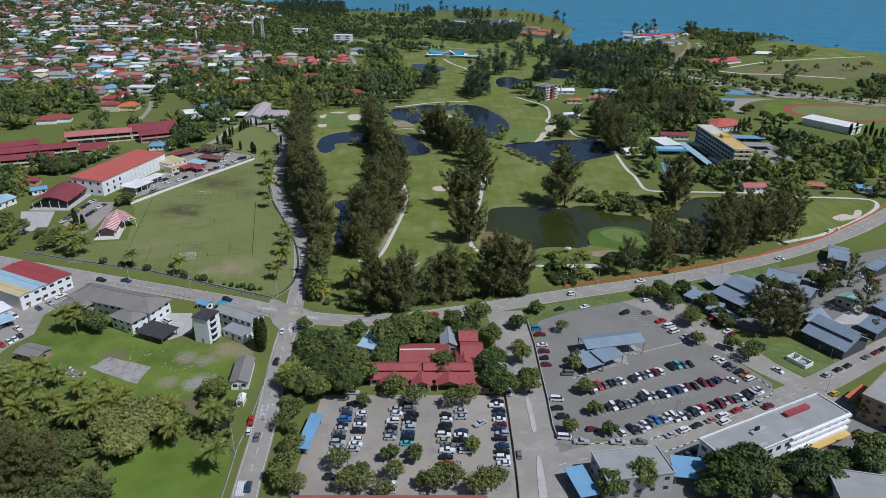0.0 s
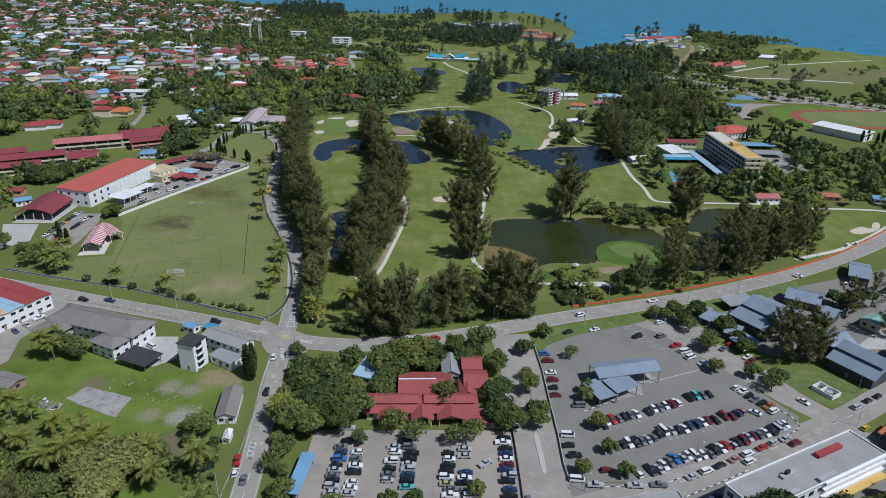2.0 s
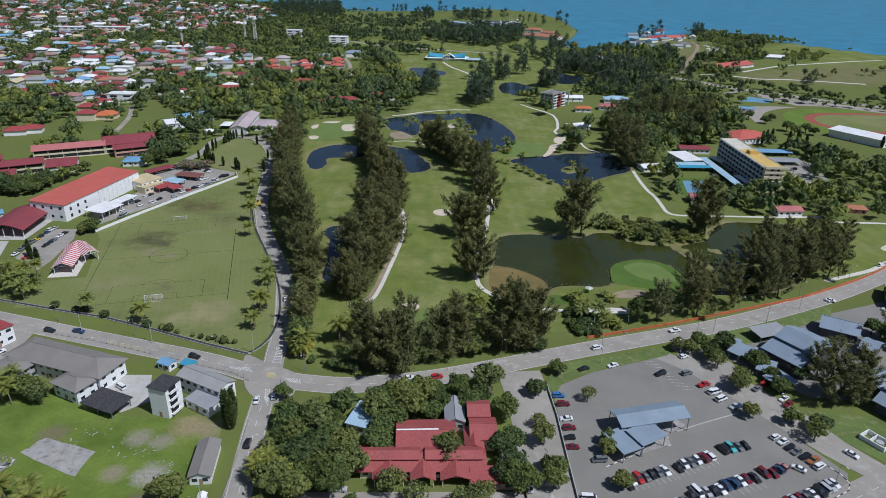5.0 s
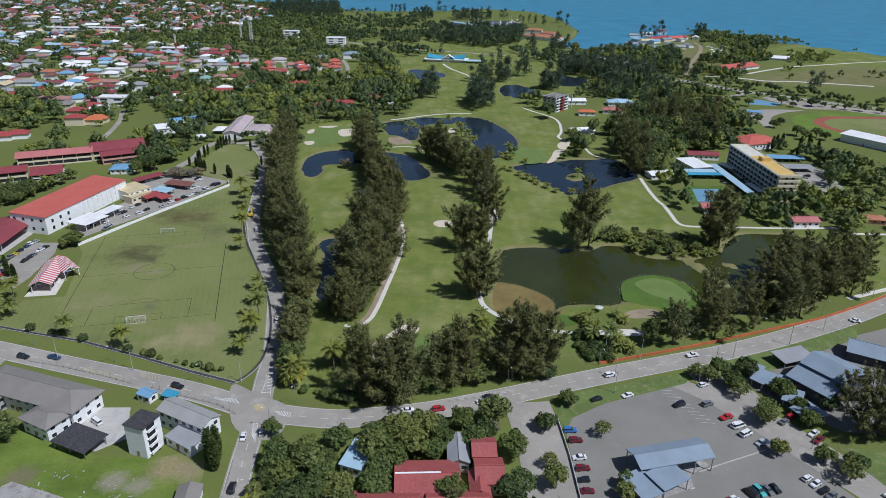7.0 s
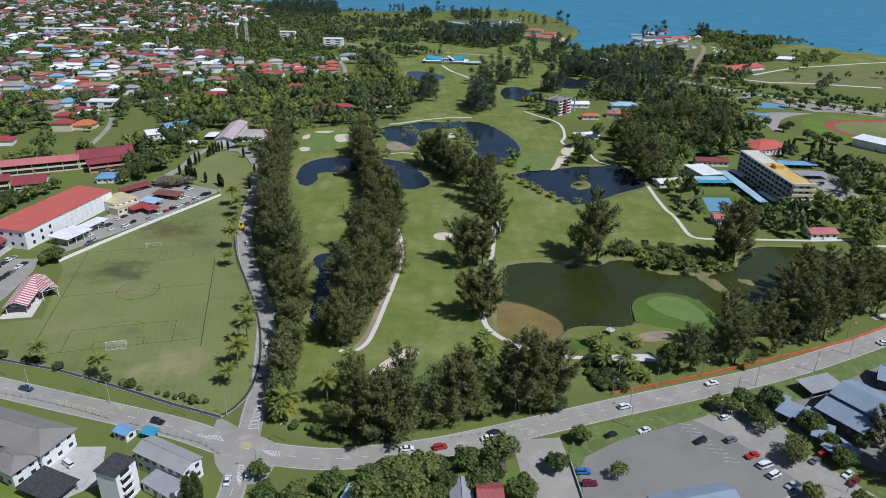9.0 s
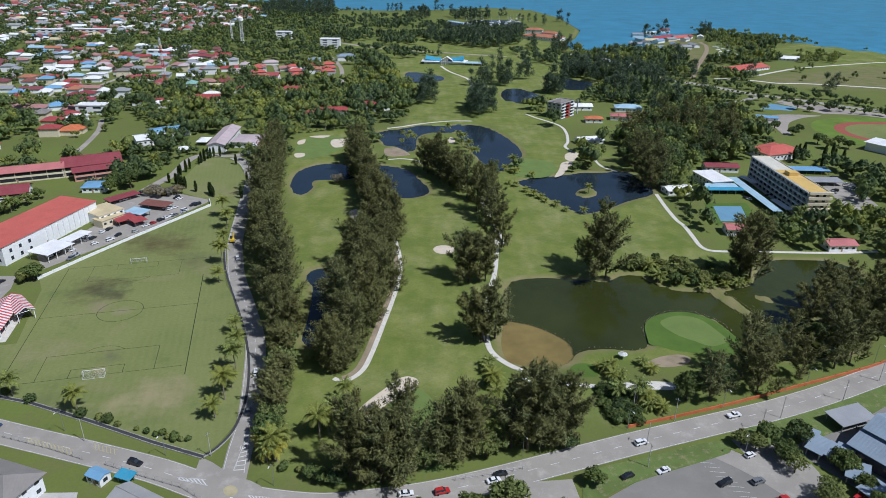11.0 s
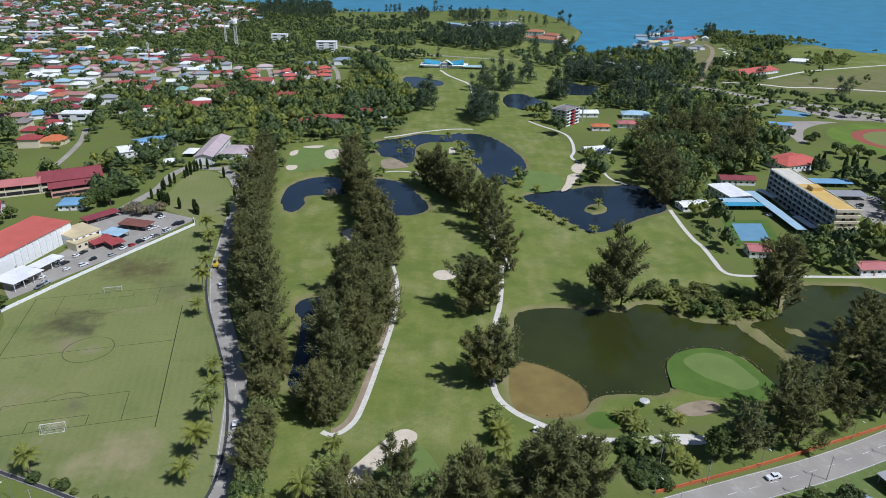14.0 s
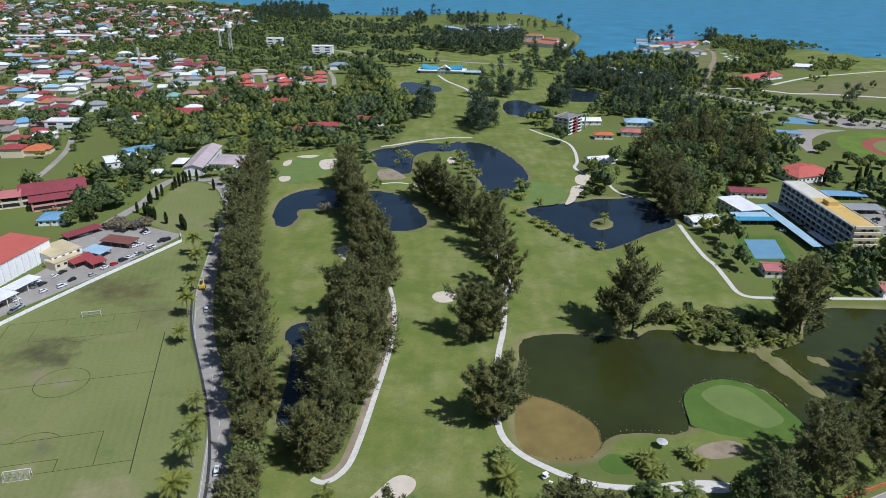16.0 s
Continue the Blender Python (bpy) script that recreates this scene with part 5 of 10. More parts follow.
def plant(kinds, spots, low=0.85, high=1.15, z=0.0, clear=0.0):
    for x, y in spots:
        k = _turn.choice(kinds)
        s = _turn.uniform(low, high)
        m = pose(x, y, z, 0, 0, _turn.uniform(0, 360)) @ Matrix.Diagonal((s, s, s * _turn.uniform(0.93, 1.08), 1))
        if k.name not in _first:
            _first[k.name] = 1
            k.matrix_basis = m
        else:
            c = copy_thing(k, pose(0, 0, 0))
            c.matrix_basis = m
        if clear:
            CLEAR.append((x, y, clear))


CAS = [casuarina(11), casuarina(12, 25, 5.2), casuarina(13, 29, 4.4), casuarina(14, 23, 5.4, bare=0.06)]
CAS_WIDE = [casuarina(17, 26, 5.4, boughs=25, bare=0.16), casuarina(18, 29, 5.0, boughs=28, bare=0.14), casuarina(19, 23, 5.8, boughs=23, bare=0.18)]
CAS_SMALL = [casuarina(15, 15, 3.8, boughs=34, bare=0.05), casuarina(16, 13, 4.2, boughs=34, bare=0.04)]
BROAD = [broadleaf(21), broadleaf(22, 10.5, 5.0, "broadleaf_mid"), broadleaf(23, 8, 4.2, "broadleaf_dark")]
BROAD_BIG = [broadleaf(24, 14, 6.8, "broadleaf_dark", 2200, leaf=0.8, lobes=20), broadleaf(25, 13, 6.2, "broadleaf", 2200, leaf=0.8, lobes=20)]
BROAD_SMALL = [broadleaf(26, 5.0, 2.5, "broadleaf", 800, leaf=0.5), broadleaf(27, 5.5, 2.7, "broadleaf_light", 800, leaf=0.5)]
BROAD_LIGHT = [broadleaf(28, 11, 6.5, "olive_leaf", 3600, label="broad yellow-green leafy tree", leaf=0.55, lobes=40)]
AIRY = [broadleaf(29, 8.5, 3.8, "broadleaf_light", 690, label="thin open-crowned leafy tree", leaf=0.55), broadleaf(30, 7.5, 3.6, "broadleaf_mid", 650, label="thin open-crowned leafy tree", leaf=0.5)]
GREYTREE = [broadleaf(31, 7, 5.0, "grey_leaf", 900, "flowering_tree", "pale grey-white blossoming tree", 0.5, "wood_pale")]
PALMS = [palm(41), palm(42, 9.0, 24, 4.8), palm(43, 6.2, 20, 4.3)]
PALM_SHORT = [palm(44, 2.6, 18, 3.6, "low bushy palm beside the pond"), palm(45, 1.9, 17, 3.2, "low bushy palm beside the pond")]
PALM_GOLD = [palm(46, 4.5, 26, 3.4, "clump of yellow-green palms beside the road", "palm_gold"), palm(47, 3.6, 24, 3.0, "clump of yellow-green palms beside the road", "palm_gold")]
CYP = [cypress(51), cypress(52, 7.5, 0.95)]
BUSH = [bush(61), bush(62, 1.0, "broadleaf_light"), bush(63, 1.5, "broadleaf_dark")]


def row(pts, gap, side=0.0, seed=1, wobble=0.8):
    rnd = random.Random(seed)
    return [(x - math.sin(a) * side + rnd.uniform(-wobble, wobble), y + math.cos(a) * side + rnd.uniform(-wobble, wobble)) for x, y, a in along(pts, gap)]


ROW_ONE = [(-56.7, 337.3), (-64.0, 366.3), (-73.5, 397.7), (-82.8, 431.2), (-90.0, 466.6), (-97.0, 508.7), (-104.8, 559.7), (-109.6, 602.3)]
plant(CAS, row(ROW_ONE, 8.5, 0, 1, 1.6) + row(ROW_ONE, 10, -5, 2, 1.6), 0.72, 1.18)
plant(CAS_SMALL + BROAD, row([(-49.1, 277.9), (-50.4, 299.2), (-53.0, 319.1), (-56.2, 337.3)], 5.0, -1.5, 3), 0.85, 1.15)
ROW_TWO = [(-36.1, 319.0), (-27.3, 322.5), (-18.2, 351.3), (-11.8, 390.4), (-9.3, 427.7), (-16.5, 462.6), (-29.3, 453.2), (-33.7, 415.8), (-36.2, 381.3), (-38.0, 349.8), (-39.4, 325.6)]
plant(CAS, scatter(ROW_TWO, 9.4, 5), 0.7, 1.15)
plant(CAS, [(-32.5, 313.0), (-28.4, 316.8), (-25.7, 324.9), (-22.6, 334.5), (-20.1, 346.6), (-18.6, 358.2), (-37.1, 322.5)], 0.65, 0.95)
plant(CAS, row([(-19.0, 467.4), (-28.0, 504.0), (-37.7, 547.3), (-45.4, 594.2)], 8, 0, 6) + row([(-19.0, 467.4), (-28.0, 504.0), (-37.7, 547.3), (-45.4, 594.2)], 9, 5, 7), 0.8, 1.05)
# singles along the east path
plant(CAS_WIDE, [(23.0, 387.7), (28.1, 388.5), (20.5, 392.2), (30.9, 388.5), (26.3, 335.5), (30.1, 337.2), (21.6, 338.6), (24.3, 334.3), (43.6, 458.4), (41.7, 478.0), (43.2, 427.8), (38.2, 436.5)], 0.9, 1.12)
plant(CAS + CAS_WIDE, [(6.0, 554.9), (10.0, 550.9), (13.9, 542.9), (17.7, 537.2), (19.9, 527.9), (22.4, 524.3), (25.8, 517.2), (29.9, 503.8), (38.0, 497.3), (43.3, 497.3), (12.9, 556.9), (16.8, 546.9), (24.9, 529.9), (3.3, 562.3), (34.3, 480.9), (37.8, 468.8)], 0.95, 1.12)
plant(CAS_WIDE, [(84.1, 392.9), (89.0, 391.0), (88.0, 398.9), (153.2, 390.0), (157.0, 386.4), (160.2, 397.8)], 1.1, 1.35)
plant(CAS + CAS_WIDE, [(-20.8, 260.5), (-16.4, 258.1), (-11.8, 257.5), (-7.8, 259.7), (-4.4, 262.0), (-12.1, 262.7), (5.8, 267.3), (10.6, 267.9), (15.4, 269.7), (12.4, 272.3), (28.6, 272.8), (33.4, 271.8), (38.4, 272.7), (43.4, 273.5), (40.7, 276.6), (33.2, 276.7), (47.4, 274.8), (37.7, 278.6)], 0.88, 1.1)
plant(CAS, [(-7.8, 286.0), (-3.9, 283.2), (-20.0, 275.2)], 0.6, 0.75)
plant(BROAD, [(-32.6, 260.6), (-28.6, 258.8), (-24.7, 258.2), (1.0, 263.7), (23.6, 270.9), (20.1, 268.4), (46.4, 271.9)], 0.5, 0.75)
plant(PALMS, [(-29.5, 280.0), (-27.8, 292.0), (-32.2, 282.1), (26.3, 294.6), (26.9, 287.1), (24.9, 304.1), (21.8, 273.5), (-26.1, 296.5), (-28.9, 286.2)], 0.8, 1.0)
BEHIND_WALL = [(84.4, 289.6), (109.0, 296.0), (136.7, 304.9), (164.2, 315.9), (198.5, 328.8), (209.4, 345.5), (185.3, 335.3), (170.0, 332.1), (152.7, 324.3), (128.8, 321.4), (116.8, 315.6), (91.0, 303.3)]
plant(CAS_WIDE + BROAD_BIG[:1], scatter(BEHIND_WALL, 11, 9), 0.7, 0.95)
plant(CAS_WIDE + BROAD, scatter([(153.2, 333.5), (179.1, 335.4), (219.1, 348.0), (233.5, 365.7), (219.9, 379.6), (189.6, 374.4), (163.4, 355.9)], 10, 10), 0.65, 0.95)
# big dark wood east of the middle pond
plant(BROAD_BIG * 2 + BROAD + CAS[:1], scatter([(152.9, 585.4), (152.6, 540.0), (154.6, 515.5), (174.1, 540.9), (191.2, 555.4), (208.5, 572.6), (252.1, 595.1), (287.0, 671.1), (292.5, 728.4), (272.9, 735.1), (241.0, 727.1), (212.1, 695.2), (186.0, 662.5), (162.2, 632.2)], 11, 12, 0.92), 0.75, 1.1)
plant(CAS_WIDE, [(151.0, 518.7), (154.7, 540.7), (163.2, 536.7), (157.4, 580.8), (158.5, 525.0), (153.5, 560.0)], 0.95, 1.15)
# palms
plant(PALMS, [(-68.0, 288.6), (-67.6, 298.6), (-67.1, 306.2), (-68.0, 316.3), (-70.0, 328.0), (-74.2, 343.2), (-93.0, 387.6), (-97.4, 408.1), (-101.8, 429.5), (-140.6, 301.7), (-115.1, 293.2)], 0.9, 1.1)
plant(PALMS, [(-106.3, 453.1), (-109.2, 466.4), (-113.0, 471.1)] + [(-29.0, 281.6), (-32.0, 277.8), (-27.3, 284.9), (-44.9, 268.7), (-43.2, 272.9), (-46.6, 267.0), (69.1, 296.4), (75.0, 294.5)], 0.8, 1.1)
plant(PALMS, [(-138.1, 188.0), (-135.3, 192.1), (-128.6, 189.0), (-122.6, 185.9), (-108.7, 176.1), (-76.2, 170.4), (-65.5, 175.8), (-98.0, 185.7), (-59.1, 158.5), (-103.3, 184.8)], 0.95, 1.15)
plant(PALMS, [(-140.4, 246.1), (-142.2, 240.0), (-138.4, 238.5)] + [(-214.5, 332.4), (-181.7, 317.9), (-179.0, 320.3), (-170.7, 318.0)] + [(-47.3, 202.8), (-41.0, 201.7), (-45.9, 206.4)], 0.85, 1.05)
plant(PALM_SHORT, [(25.0, 313.2), (26.9, 308.0), (25.7, 317.4), (68.7, 313.8), (70.1, 308.9), (66.9, 315.6), (71.6, 315.5), (74.1, 310.4), (83.9, 317.7), (86.1, 312.6), (27.2, 303.7), (39.5, 303.4), (25.2, 305.3)], 0.8, 1.2)
plant(PALM_SHORT + BROAD_SMALL, scatter([(99.2, 400.4), (108.0, 397.1), (113.6, 386.3), (130.5, 377.9), (144.7, 381.4), (154.8, 382.6), (155.5, 393.2), (149.6, 401.2), (130.3, 403.2), (116.7, 411.9), (103.0, 412.0)], 5.2, 16), 0.9, 1.35)
plant(PALM_SHORT, [(60.2, 532.1), (64.0, 527.0), (69.2, 516.5), (72.8, 508.8), (76.7, 503.0), (78.9, 497.4), (83.7, 489.8), (88.1, 481.4), (98.0, 477.8), (64.5, 559.6), (67.2, 556.0), (60.8, 563.3), (78.2, 548.9)], 0.8, 1.2)
plant(PALMS, [(109.6, 513.3)] + [(-13.4, 651.1), (-9.1, 642.3), (-4.1, 633.8), (-7.5, 645.2), (32.3, 645.6), (34.0, 620.4), (-14.1, 628.0)], 0.65, 0.85)
plant(PALM_SHORT + PALMS, [(-102.7, 660.2), (-97.8, 665.7), (-92.3, 667.9), (-86.7, 670.2), (-79.5, 671.3), (-72.3, 673.6)] + [(20.3, 676.6), (25.1, 668.9), (33.1, 631.3), (38.0, 623.1), (39.2, 599.9), (41.5, 590.2), (44.2, 576.4), (48.0, 554.9), (68.0, 569.7), (69.9, 561.1), (37.9, 609.0), (36.9, 640.0)], 0.7, 1.0)
plant(BROAD_SMALL, [(127.3, 599.5), (133.9, 603.9), (114.1, 567.1), (118.8, 570.9), (121.3, 565.6), (108.5, 559.6)], 0.9, 1.2)
# round trees by the restaurant and in the car parks
plant(BROAD_BIG, [(-33.4, 198.6), (-26.2, 196.9), (-30.9, 210.9), (28.0, 198.4), (-23.5, 200.3)], 0.62, 0.8)
plant(BROAD, [(-35.3, 212.7), (-39.3, 218.4), (-28.5, 218.4), (-13.0, 212.8), (-11.7, 228.5), (-5.1, 232.7), (4.4, 230.5), (8.1, 212.6), (-1.7, 234.8), (25.2, 212.6), (20.4, 239.3), (-43.6, 218.5), (16.7, 234.8), (-9.9, 239.3)], 0.75, 1.0)
plant(BROAD, [(1.2, 239.3), (-1.6, 240.0), (-6.6, 239.0), (4.4, 241.1), (-12.5, 221.5), (-14.5, 229.0), (-8.5, 231.5), (-2.5, 230.5), (-13.5, 215.0), (-28.5, 226.0), (-26.0, 234.0), (27.5, 205.0), (29.0, 216.0)], 0.85, 1.1)
plant(CAS_SMALL[:1], [(8.6, 207.8)], 0.62, 0.66)
plant(GREYTREE, [(22.7, 240.9)], 0.6, 0.7)
plant(AIRY + BROAD_SMALL, [(-41.2, 185.9), (-41.2, 175.8), (-45.2, 190.6), (-41.5, 167.7), (-41.7, 155.4), (-18.7, 190.4), (-1.2, 191.9), (11.5, 190.3), (17.5, 191.9), (-8.2, 196.9), (-20.0, 155.3), (-16.2, 150.7), (-23.9, 160.0), (-8.7, 163.6), (-0.8, 163.6), (16.9, 167.3), (10.1, 152.7), (1.8, 152.8), (19.9, 150.3), (-16.8, 157.6), (7.7, 155.0)], 0.8, 1.15)
plant(AIRY + BROAD, [(40.9, 243.1), (39.1, 217.4), (38.9, 204.9), (39.3, 197.9), (40.6, 202.5), (58.8, 240.0), (39.4, 225.5)], 0.65, 0.85)
plant(BROAD_SMALL, [(50.9, 256.1), (60.5, 217.4), (58.7, 212.2), (59.4, 197.8), (60.2, 185.9), (49.6, 176.0), (62.5, 175.0), (112.1, 230.5), (105.9, 270.5), (102.0, 272.3), (124.7, 226.8)], 1.0, 1.3)
plant(AIRY, [(112.8, 259.7), (114.2, 244.7), (116.8, 249.6), (127.9, 218.5), (131.3, 222.6), (151.2, 184.4), (154.4, 186.4)], 0.8, 1.1)
plant(CAS_WIDE, [(145.6, 237.3), (151.6, 239.0), (143.3, 239.8), (155.1, 237.3)], 0.75, 0.95)
plant(BROAD, [(132.3, 223.3), (115.1, 245.7), (129.4, 244.0), (128.7, 260.1)] + [(110.5, 273.7), (112.4, 266.0), (121.5, 274.8), (130.3, 252.6), (128.2, 261.2), (143.3, 266.6), (141.5, 253.6)], 0.7, 0.95)
plant(BROAD_BIG + CAS_WIDE, [(188.0, 274.0), (204.9, 282.2), (199.0, 283.9), (190.6, 239.3), (147.8, 253.6), (196.1, 256.2)], 0.55, 0.75)
plant(BROAD, [(188.2, 284.4), (190.8, 282.4), (191.4, 278.5), (65.9, 151.1), (56.0, 148.1), (105.5, 155.5), (112.2, 157.0), (116.4, 153.8), (123.0, 155.3), (99.2, 149.3), (91.1, 146.3), (138.8, 161.8), (132.0, 158.5), (138.1, 156.8), (82.8, 147.9)], 0.7, 0.95)
# left foreground
plant(BROAD_LIGHT, [(-97.0, 174.2), (-89.1, 176.4), (-89.3, 165.9), (-84.7, 178.1)], 0.95, 1.15)
plant(PALMS, [(-146.0, 200.7), (-141.9, 204.1), (-133.2, 200.7), (-127.9, 202.1), (-116.1, 194.7), (-107.7, 193.0), (-99.3, 190.4), (-79.3, 178.8)], 0.85, 1.05)
plant(CAS, [(-121.4, 157.0), (-114.4, 151.4), (-109.7, 151.4), (-106.9, 153.5), (-123.0, 162.8), (-114.8, 158.0), (-107.0, 156.8), (-119.9, 151.5)], 0.62, 0.8)
plant(BROAD, [(-132.1, 241.5), (-136.5, 244.5), (-70.0, 194.0), (-104.9, 165.4)] + [(-130.7, 240.0)], 0.7, 0.95)
plant(CYP, [(-61.2, 225.6), (-61.6, 229.8), (-63.1, 227.8)], 1.5, 1.7)
plant(CAS_SMALL[:1], [(-86.8, 142.4)], 1.0, 1.0)
plant(BUSH, [(-157.5, 306.4), (-147.7, 303.8), (-143.6, 303.2), (-133.0, 298.6), (-122.2, 302.3), (-112.4, 290.6), (-105.5, 288.4), (-102.4, 287.3), (-98.4, 285.4), (-91.7, 283.1), (-87.8, 281.4), (-84.5, 280.2), (-82.3, 280.4), (-80.4, 278.7), (-77.7, 278.3), (-75.6, 277.6), (-73.6, 277.6), (-40.9, 264.2), (-36.7, 263.2), (-41.5, 263.8)], 0.9, 1.6)
plant(GREYTREE, [(-168.7, 508.2), (-161.1, 505.1), (-155.7, 508.1), (-166.6, 511.2), (-152.4, 511.2)] + [(-53.9, 532.5)], 0.7, 1.0)
plant(CYP, [(-157.3, 574.4), (-156.8, 578.3), (-155.6, 582.2), (-155.1, 588.5), (-153.6, 590.2), (-152.3, 594.3), (-147.7, 594.3), (-163.7, 549.2), (-162.3, 549.2), (-160.8, 556.1), (-160.4, 563.3), (-164.5, 532.8), (-158.9, 529.6), (-155.6, 526.5), (-152.8, 523.4), (-150.4, 521.6), (-142.0, 515.6), (-130.4, 508.7), (-132.1, 511.5), (-114.5, 535.8), (-110.3, 503.0), (-128.3, 505.8), (-131.2, 574.5)], 0.75, 1.1)
plant(BROAD_SMALL + AIRY, [(-190.5, 325.1), (-203.8, 337.7), (-182.1, 388.5), (-182.4, 391.9), (-215.7, 342.9), (-224.3, 345.5), (-230.9, 353.8), (-224.7, 353.9), (-193.2, 322.6), (-192.3, 332.6), (-215.3, 322.4)] , 0.9, 1.3)
plant(BROAD, [(-43.1, 226.4), (-39.0, 209.1), (-33.6, 224.4), (-23.7, 212.7), (-28.6, 200.3), (-14.1, 236.8), (-8.2, 226.3), (25.1, 200.1), (-35.6, 193.7), (-40.6, 200.3), (-42.1, 197.0), (-20.8, 203.7), (7.5, 234.8), (24.4, 246.2), (13.5, 243.8), (28.9, 230.5)], 0.85, 1.1)
plant(AIRY, [(-47.7, 200.4), (-43.1, 183.0), (-44.5, 178.6), (-38.5, 167.7), (-39.2, 160.2), (-39.1, 150.9), (-34.9, 149.7), (-20.3, 150.7), (-6.6, 155.1), (5.1, 150.5), (16.6, 149.2), (23.5, 152.6), (-9.6, 148.4)], 0.75, 1.0)
plant(BROAD_SMALL, [(-44.5, 210.9), (-46.0, 226.4), (-47.2, 214.6), (-46.9, 207.3), (-44.0, 234.9), (-47.3, 241.5), (-34.9, 234.8)], 0.8, 1.2)
plant(BROAD_BIG, [(30.9, 196.7), (-35.6, 207.3)], 0.7, 0.8)
plant(BROAD + BROAD_BIG, [(94.1, 154.4), (89.9, 151.3), (96.1, 149.7), (102.4, 155.9), (103.6, 151.1), (109.7, 154.2), (116.0, 157.4), (117.8, 154.2), (119.6, 151.0), (123.6, 154.1), (111.9, 149.5), (102.9, 147.3), (115.7, 148.0), (134.7, 158.9), (139.8, 161.4), (140.2, 157.2), (135.1, 155.6), (109.3, 151.1), (97.0, 154.3), (85.9, 149.8)], 0.7, 0.95)
plant(PALMS, [(-130.0, 180.0), (-113.6, 179.0), (-104.7, 178.0), (-98.5, 180.8), (-140.4, 194.3), (-80.8, 175.9)], 1.0, 1.2)
plant(BROAD_SMALL + BUSH, [(-66.7, 177.7), (-63.5, 179.6), (-70.4, 174.0), (-75.9, 175.9), (-74.6, 179.7), (-82.6, 177.8), (-109.8, 163.8), (-104.0, 158.8), (-113.8, 167.2), (-106.1, 170.6), (-105.5, 157.3), (-115.5, 163.8), (-121.9, 167.3), (-103.3, 162.1), (-72.7, 189.7), (-64.9, 189.7), (-80.3, 185.6), (-89.5, 179.8), (-77.9, 198.4), (-89.2, 185.7)], 0.9, 1.5)
plant(BROAD_SMALL, [(-264.3, 465.5), (-261.3, 470.3), (-252.4, 465.8), (-250.2, 475.3), (-250.7, 456.8), (-261.4, 452.1), (-241.6, 457.0), (-264.3, 447.7), (-253.7, 452.3), (-240.6, 466.1), (-285.5, 455.9), (-285.8, 447.2), (-278.0, 451.7), (-238.3, 485.4), (-233.6, 490.5), (-232.3, 500.9), (-239.5, 475.6)], 1.1, 1.6)
plant(PALMS, [(-264.6, 452.0), (-267.4, 439.2), (-174.2, 313.3), (-214.2, 327.4)], 0.8, 1.0)
plant(PALM_GOLD, [(-47.2, 267.9), (-46.2, 270.8), (-45.3, 273.8), (-47.7, 277.0), (-43.7, 272.3), (-47.0, 280.1), (-48.8, 272.4), (-43.8, 267.8)] + [(-47.5, 204.0), (-44.6, 202.8), (-42.2, 201.0), (-47.5, 207.6), (-40.0, 200.0)], 0.9, 1.2)
plant(BUSH[2:] + BUSH[:1], scatter([(62.3, 304.0), (73.1, 302.9), (74.2, 290.8), (73.5, 283.4), (65.6, 282.1), (61.6, 288.6)], 2.6, 33), 1.3, 1.7)
plant(PALM_SHORT, [(78.4, 290.8), (81.3, 293.2), (78.4, 295.7), (82.3, 289.6)], 1.0, 1.2)
plant(BROAD, [(317.6, 753.7), (343.3, 761.7), (382.8, 770.1), (389.6, 759.5), (316.2, 683.8), (336.3, 679.3), (324.9, 667.8), (347.9, 623.3), (345.4, 633.1), (330.3, 623.2), (330.5, 638.0), (332.9, 809.8), (336.2, 776.9), (411.9, 763.0), (396.3, 811.3)], 0.8, 1.1)
plant(CYP, [(383.5, 582.7), (390.6, 586.2), (390.0, 572.0), (399.4, 578.5), (394.6, 564.6), (403.5, 569.4), (398.9, 557.3), (297.4, 573.5), (322.2, 602.6)], 1.1, 1.4)
plant(CYP, [(293.6, 600.1), (300.4, 604.5), (306.5, 587.3), (317.4, 591.5), (285.8, 591.4), (318.9, 583.2)], 1.2, 1.5)
plant(BROAD, [(-183.4, 392.5), (-179.0, 390.9)], 0.8, 1.0)
plant(CYP, [(-193.0, 355.2), (-186.1, 348.4), (-196.1, 359.5)], 1.0, 1.3)
plant(PALMS, [(-184.8, 334.1), (-178.4, 332.9), (-265.8, 455.2), (-236.0, 477.2), (-192.9, 336.5)], 0.85, 1.05)
plant(BROAD_BIG, [(-251.2, 448.9), (-243.4, 451.3), (-241.6, 460.4), (-242.6, 469.7), (-253.8, 464.7), (-256.5, 451.0)], 0.6, 0.8)
plant(BROAD_BIG, [(-194.0, 512.7), (-192.9, 530.3), (-189.7, 542.7), (-186.5, 551.1), (-185.1, 521.6), (-195.9, 527.2)], 0.65, 0.85)
# ---- buildings ----


def rect(p):
    """Origin, heading, length and depth of an oblong from three corners: front left, front right, back right."""
    a, b, c = (Vector(v) for v in p[:3])
    u = b - a
    ln = u.length
    u.normalize()
    n = Vector((-u.y, u.x))
    w = (c - b).dot(n)
    if w < 0:
        a = a + n * w
        w = -w
    return a.x, a.y, math.degrees(math.atan2(u.y, u.x)), ln, w


_pane = {}


def window_mesh(w, h, material="glass_dark"):
    key = (round(w, 2), round(h, 2), material)
    if key not in _pane:
        bm = bmesh.new()
        box(bm, -w / 2, -0.05, -h / 2, w / 2, 0.03, h / 2)
        me = bpy.data.meshes.new("window")
        bm.to_mesh(me)
        bm.free()
        me.materials.append(M[material])
        _pane[key] = me
    return _pane[key]


